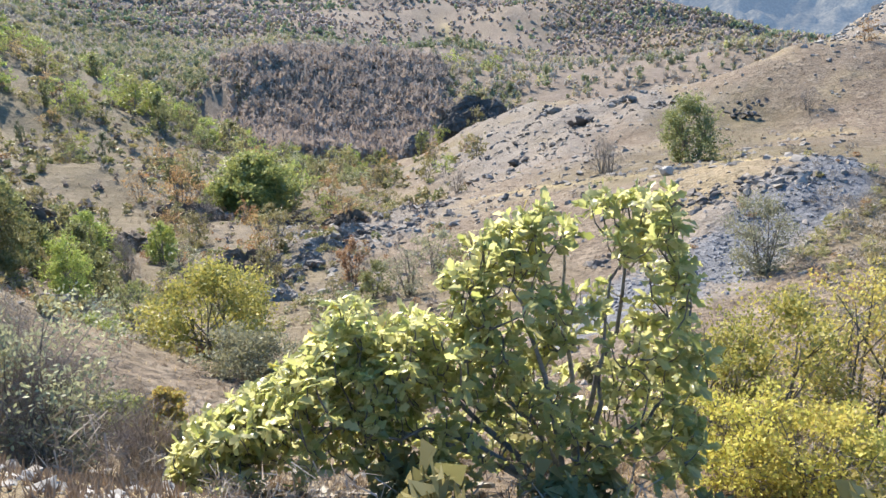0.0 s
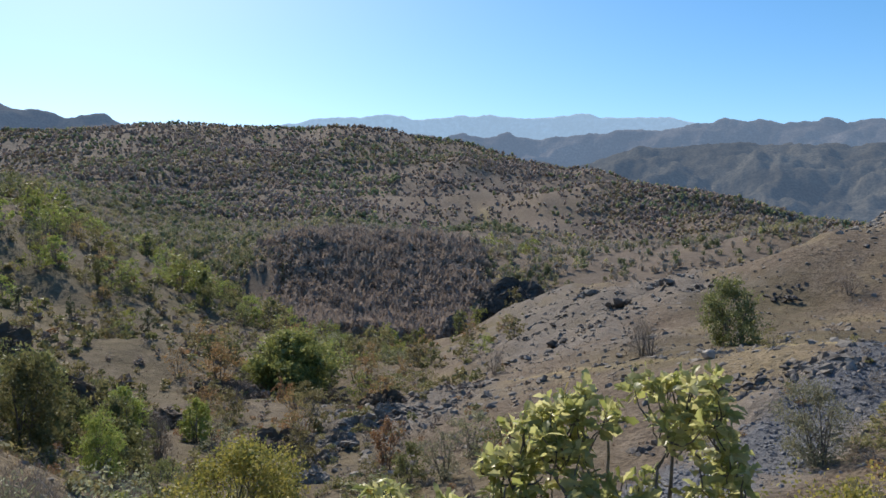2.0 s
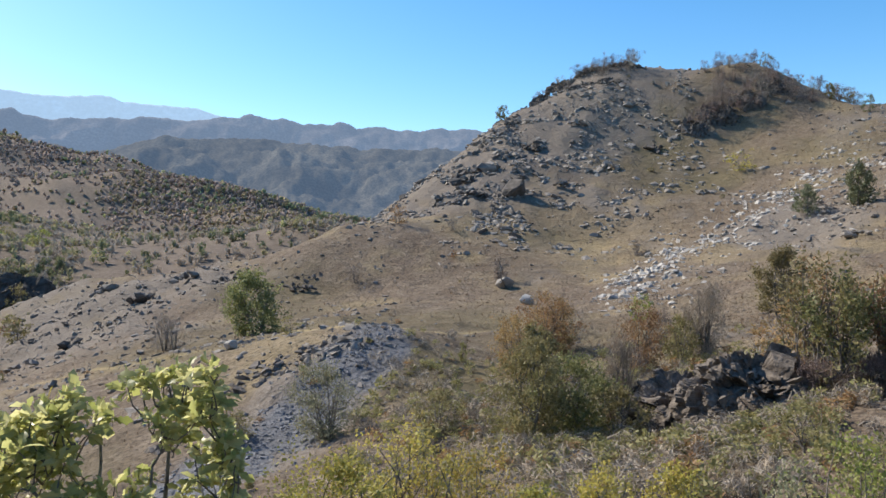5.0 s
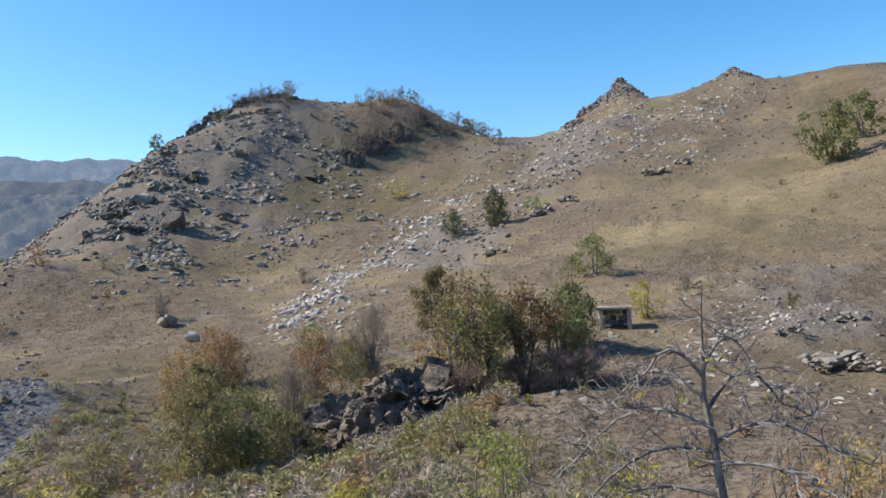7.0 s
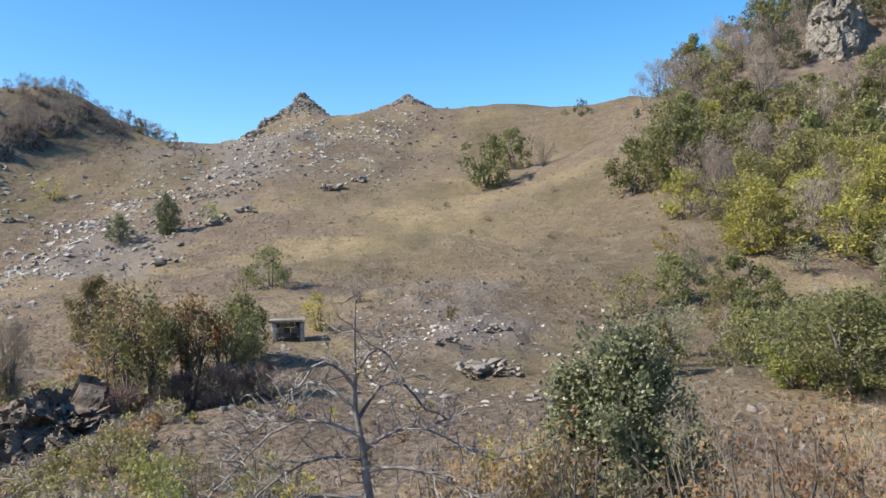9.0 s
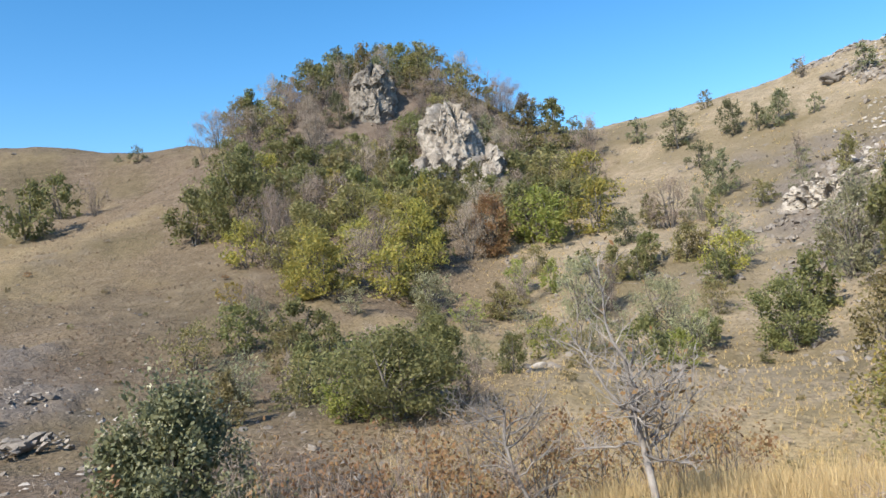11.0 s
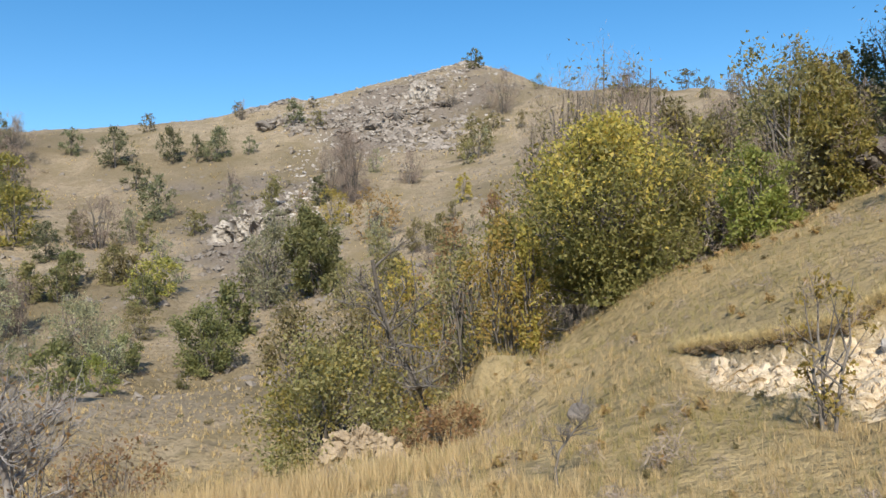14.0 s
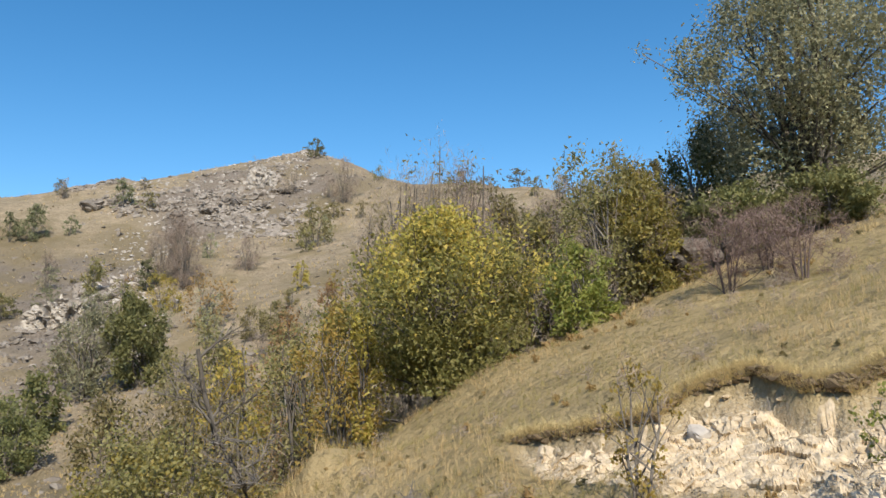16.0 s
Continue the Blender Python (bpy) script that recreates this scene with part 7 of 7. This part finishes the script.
def bank_herbs():
    """Low herbs, twigs and withered clumps in the grass of the slope."""
    rng = np.random.default_rng(63)
    twiggy, leafy = [clump(rng, 60, 0.06) for _ in range(4)], [clump(rng, 60, 0.45) for _ in range(4)]
    for name, set_, n, lo, hi, mat, label, seed in (
            ("withered_herbs", twiggy, 1300, 0.1, 0.34, LEAF["bare"], "low withered herbs in the grass", 81), ("rust_herbs", leafy, 500, 0.06, 0.2, LEAF["rust"], "low rust brown herbs in the grass", 82),
            ("green_herbs", leafy, 260, 0.04, 0.12, LEAF["olive"], "low olive herbs in the grass", 83)):
        def keep(x, y):
            b, d = polar(x, y)
            return ramp(0.5 + 0.8 * fractal(x, y, 2.4, 170 + seed, 3), 0.2, 0.9) * (1 - scarp(x, y)[1]) * (0.3 + 0.7 * ramp(d, 6, 9))
        x, y, d = sow(rng, n, 128, 200, 5, 30, keep)
        scatter(name, set_, (x, y), rng.uniform(lo, hi, len(x)) * (0.8 + 0.6 * ramp(d, 8, 24)), mat, label, "scrub", seed)


bank_herbs()


def near_and_far(name, fine, coarse, places, size, mat, label, seed, stretch):
    """Scrub in two meshes: finer leaves within 50 m."""
    x, y, d = places
    for k, (set_, part_) in enumerate(((fine, d < 50), (coarse, d >= 50))):
        if part_.any():
            scatter(name, set_, (x[part_], y[part_]), size[part_], mat, label, "scrub", seed + 60 * k, stretch)


def gully_scrub():
    rng = np.random.default_rng(47)
    low, fine = [clump(rng, 26, 0.6) for _ in range(5)], [clump(rng, 80, 0.6, 0.19) for _ in range(5)]
    for name, kind, n, seed, label in (("olive_scrub", "olive", 2400, 21, "low olive scrub over the gully sides"), ("dark_scrub", "green", 1300, 22, "low dark green scrub over the gully sides"), ("rust_scrub", "rust", 400, 23, "low rust brown scrub over the gully sides"), ("grey_scrub", "bare", 1500, 24, "low leafless scrub over the gully sides")):
        def keep(x, y):
            b, d = polar(x, y)
            return (1 - ramp(b, -4, 6)) * ramp(0.5 + 0.8 * fractal(x, y, 8, 130 + seed, 3), 0.1, 0.9) * 0.9
        x, y, d = sow(rng, n, -34, 5, 18, 190, keep)
        near_and_far(name, fine, low, (x, y, d), rng.uniform(0.4, 1.3, len(x)) * (0.55 + 0.9 * ramp(d, 20, 140)), LEAF[kind], label, seed, 0.85)


gully_scrub()


def knoll_scrub():
    rng = np.random.default_rng(49)
    leafy, twiggy = [clump(rng, 80, 0.6, 0.19) for _ in range(5)], [clump(rng, 70, 0.1, 0.4) for _ in range(5)]
    for name, kind, n, seed, label in (("olive_scrub", "olive", 1300, 25, "low olive scrub on the side of the knoll"), ("rust_scrub", "rust", 260, 26, "low rust brown scrub on the side of the knoll"), ("grey_scrub", "bare", 1700, 27, "low leafless scrub on the side of the knoll")):
        x, y, d = sow(rng, n, 27, 62, 16, 44, lambda x, y: patch(*polar(x, y), 37, 29, 9, 0.25) + 0.8 * patch(*polar(x, y), 54, 28, 9, 0.35) + 0.5 * patch(*polar(x, y), 46, 20, 12, 0.25))
        scatter(name, twiggy if kind == "bare" else leafy, (x, y), rng.uniform(0.25, 0.8, len(x)), LEAF[kind], label, "scrub", seed, 0.8)


knoll_scrub()


def slope_tussocks():
    """Lumpy sod and low herbs that break up the open slopes."""
    rng = np.random.default_rng(48)
    lumps = [chip(rng, 8, 0.5) for _ in range(6)]
    x, y, d = sow(rng, 22000, 8, 160, 30, 190, lambda x, y: (1 - 0.7 * rocky(x, y)) * ramp(0.35 + 0.9 * fractal(x, y, 11, 141, 4), 0.2, 1.0))
    scatter("tussocks", lumps, (x, y), rng.uniform(0.15, 0.5, len(x)) * (0.5 + 0.9 * ramp(d, 30, 150)), TUSSOCK, "brown tussocks on the grazed slopes", "grass", 31, 0.7, 0.12)


TUSSOCK = material("brown_tussock", (0.1, 0.078, 0.05), (0.23, 0.18, 0.115), 1.5, 0.95, 9, 0.05)
slope_tussocks()


def edge_at(edge, b, seed=51):
    """Where the torn edge of a cut runs, as distances for the bearings b."""
    d = np.interp(b, [e[0] for e in edge], [e[1] for e in edge])
    return d + 0.15 * fractal(d * np.sin(np.radians(b)), d * np.cos(np.radians(b)), 1.1, seed, 4)


def turf_lip(edge, b0, b1, label, seed):
    """The torn sod that hangs over a raw bank, clod by clod."""
    rng = np.random.default_rng(seed)
    b = rng.uniform(b0, b1, 900)
    d = edge_at(edge, b) + rng.normal(size=900) * 0.04 + 0.05
    x, y = d * np.sin(np.radians(b)), d * np.cos(np.radians(b))
    size = rng.uniform(0.04, 0.13, 900) * (1 + 0.5 * fractal(x, y, 0.6, 3, 2))
    z = height((d + 0.22) / d * x, (d + 0.22) / d * y) - rng.uniform(0.0, 0.1, 900)
    pieces = []
    for k in range(900):
        v, f = CHIPS[int(rng.integers(0, 8))]
        pieces.append((v * size[k] * np.array([1.2, 1.2, 0.8]) + np.array([x[k], y[k], z[k]]), f))
    return tagged(link_mesh("turf_lip", *join(pieces), SOD), label, "turf", kind="structure")


def raw_bank(edge, b0, b1, reach, label, seed):
    """The broken face under the sod: crumbling blocks of pale clay."""
    rng = np.random.default_rng(seed)
    n, m = 420, 70
    bb, vv = np.meshgrid(np.linspace(b0, b1, n), np.linspace(0, 1, m))
    bb, vv = bb.ravel(), vv.ravel()
    d = edge_at(edge, bb) - 0.02 - vv * np.interp(bb, [r[0] for r in reach], [r[1] for r in reach])
    x, y = d * np.sin(np.radians(bb)), d * np.cos(np.radians(bb))
    z = height(x, y)
    q = np.stack([x, y, z * 1.3], 1)
    lift = np.zeros(len(q))
    for size, amount in ((0.3, 0.022), (0.14, 0.011), (0.06, 0.006)):
        seeds = q[rng.integers(0, len(q), int(min(2400, 11 / size ** 2)))]
        near = np.empty(len(q), int)
        for k in range(0, len(q), 2000):
            near[k:k + 2000] = (((q[k:k + 2000, None] - seeds[None]) ** 2).sum(2)).argmin(1)
        tilt = rng.normal(size=(len(seeds), 3)) * 0.13
        lift += rng.normal(size=len(seeds))[near] * amount + (tilt[near] * (q - seeds[near])).sum(1)
    fade = np.minimum(np.minimum(vv * 8, (1 - vv) * 5), 1) * np.minimum(1, np.minimum(bb - b0, b1 - bb) / 1.5)
    way = unit(np.stack([-np.sin(np.radians(bb)), -np.cos(np.radians(bb)), 0.5 + 0 * bb], 1))
    p = np.stack([x, y, z], 1) + way * (np.clip(lift + 0.05, -0.05, 0.25) * fade - 0.06 * (1 - fade))[:, None]
    i, j = np.meshgrid(np.arange(m - 1), np.arange(n - 1), indexing="ij")
    f = np.stack([i * n + j, i * n + j + 1, (i + 1) * n + j + 1, (i + 1) * n + j], -1).reshape(-1, 4)
    return tagged(link_mesh("bank_face", p, f, CLAY), label, "bank", kind="structure")


SOD = material("torn_sod", (0.13, 0.095, 0.06), (0.26, 0.195, 0.12), 5, 0.95, 50, 0.04)
TAN_CLAY = material("tan_clay", (0.2, 0.156, 0.105), (0.4, 0.325, 0.225), 8, 0.95, 40, 0.04)
CLAY = material("pale_clay", (0.43, 0.335, 0.215), (0.71, 0.605, 0.45), 7, 0.95, 30, 0.05)
def lip_grass():
    rng = np.random.default_rng(8)
    b = rng.uniform(167, 199, 2600)
    d = edge_at(BANK_EDGE, b) + rng.uniform(-0.02, 0.3, 2600)
    scatter("edge_grass", [tuft(rng, 10, 0.015, lean) for lean in (0.4, 0.7, 1.0, 1.4)], (d * np.sin(np.radians(b)), d * np.cos(np.radians(b))), rng.uniform(0.08, 0.2, 2600), DRY_GRASS, "dry grass hanging over the bank", "grass", 12)


lip_grass()
turf_lip(BANK_EDGE, 167.5, 199, "torn dry sod overhanging the pale bank", 3)
raw_bank(BANK_EDGE, 168, 199, [(166, 0.7), (172, 1.2), (176, 1.1), (178, 1.6), (184, 2.1), (192, 2.4), (200, 2.4)], "broken pale clay face of the bank", 4)
cliff("earth_cut", 145.0, 11.7, 1.3, 0.5, 0.75, TAN_CLAY, "pale broken earth cut below an olive shrub", 5, 0.2, 0.9, 0.3, "earth cut", 0.9, 0.8)


def build_clods():
    rng = np.random.default_rng(61)
    x, y, d = sow(rng, 9000, 138, 198, 5.5, 12, lambda x, y: scarp(x, y)[1] * 0.8)
    scatter("clods", CHIPS, (x, y), 0.025 + 0.16 * rng.uniform(size=len(x)) ** 4, CLAY, "pale clods and stones in the raw bank", "stones", 9, 0.8, 0.05, True)


build_clods()
boulder("boulder", 179.6, 9.0, 0.3, PALE_STONE, "pale stone lodged in the bank", 190)

for shapes in STOCK.values():  # the patterns themselves stand nowhere
    for root in shapes.values():
        for o in (*root.children_recursive, root):
            bpy.data.objects.remove(o)
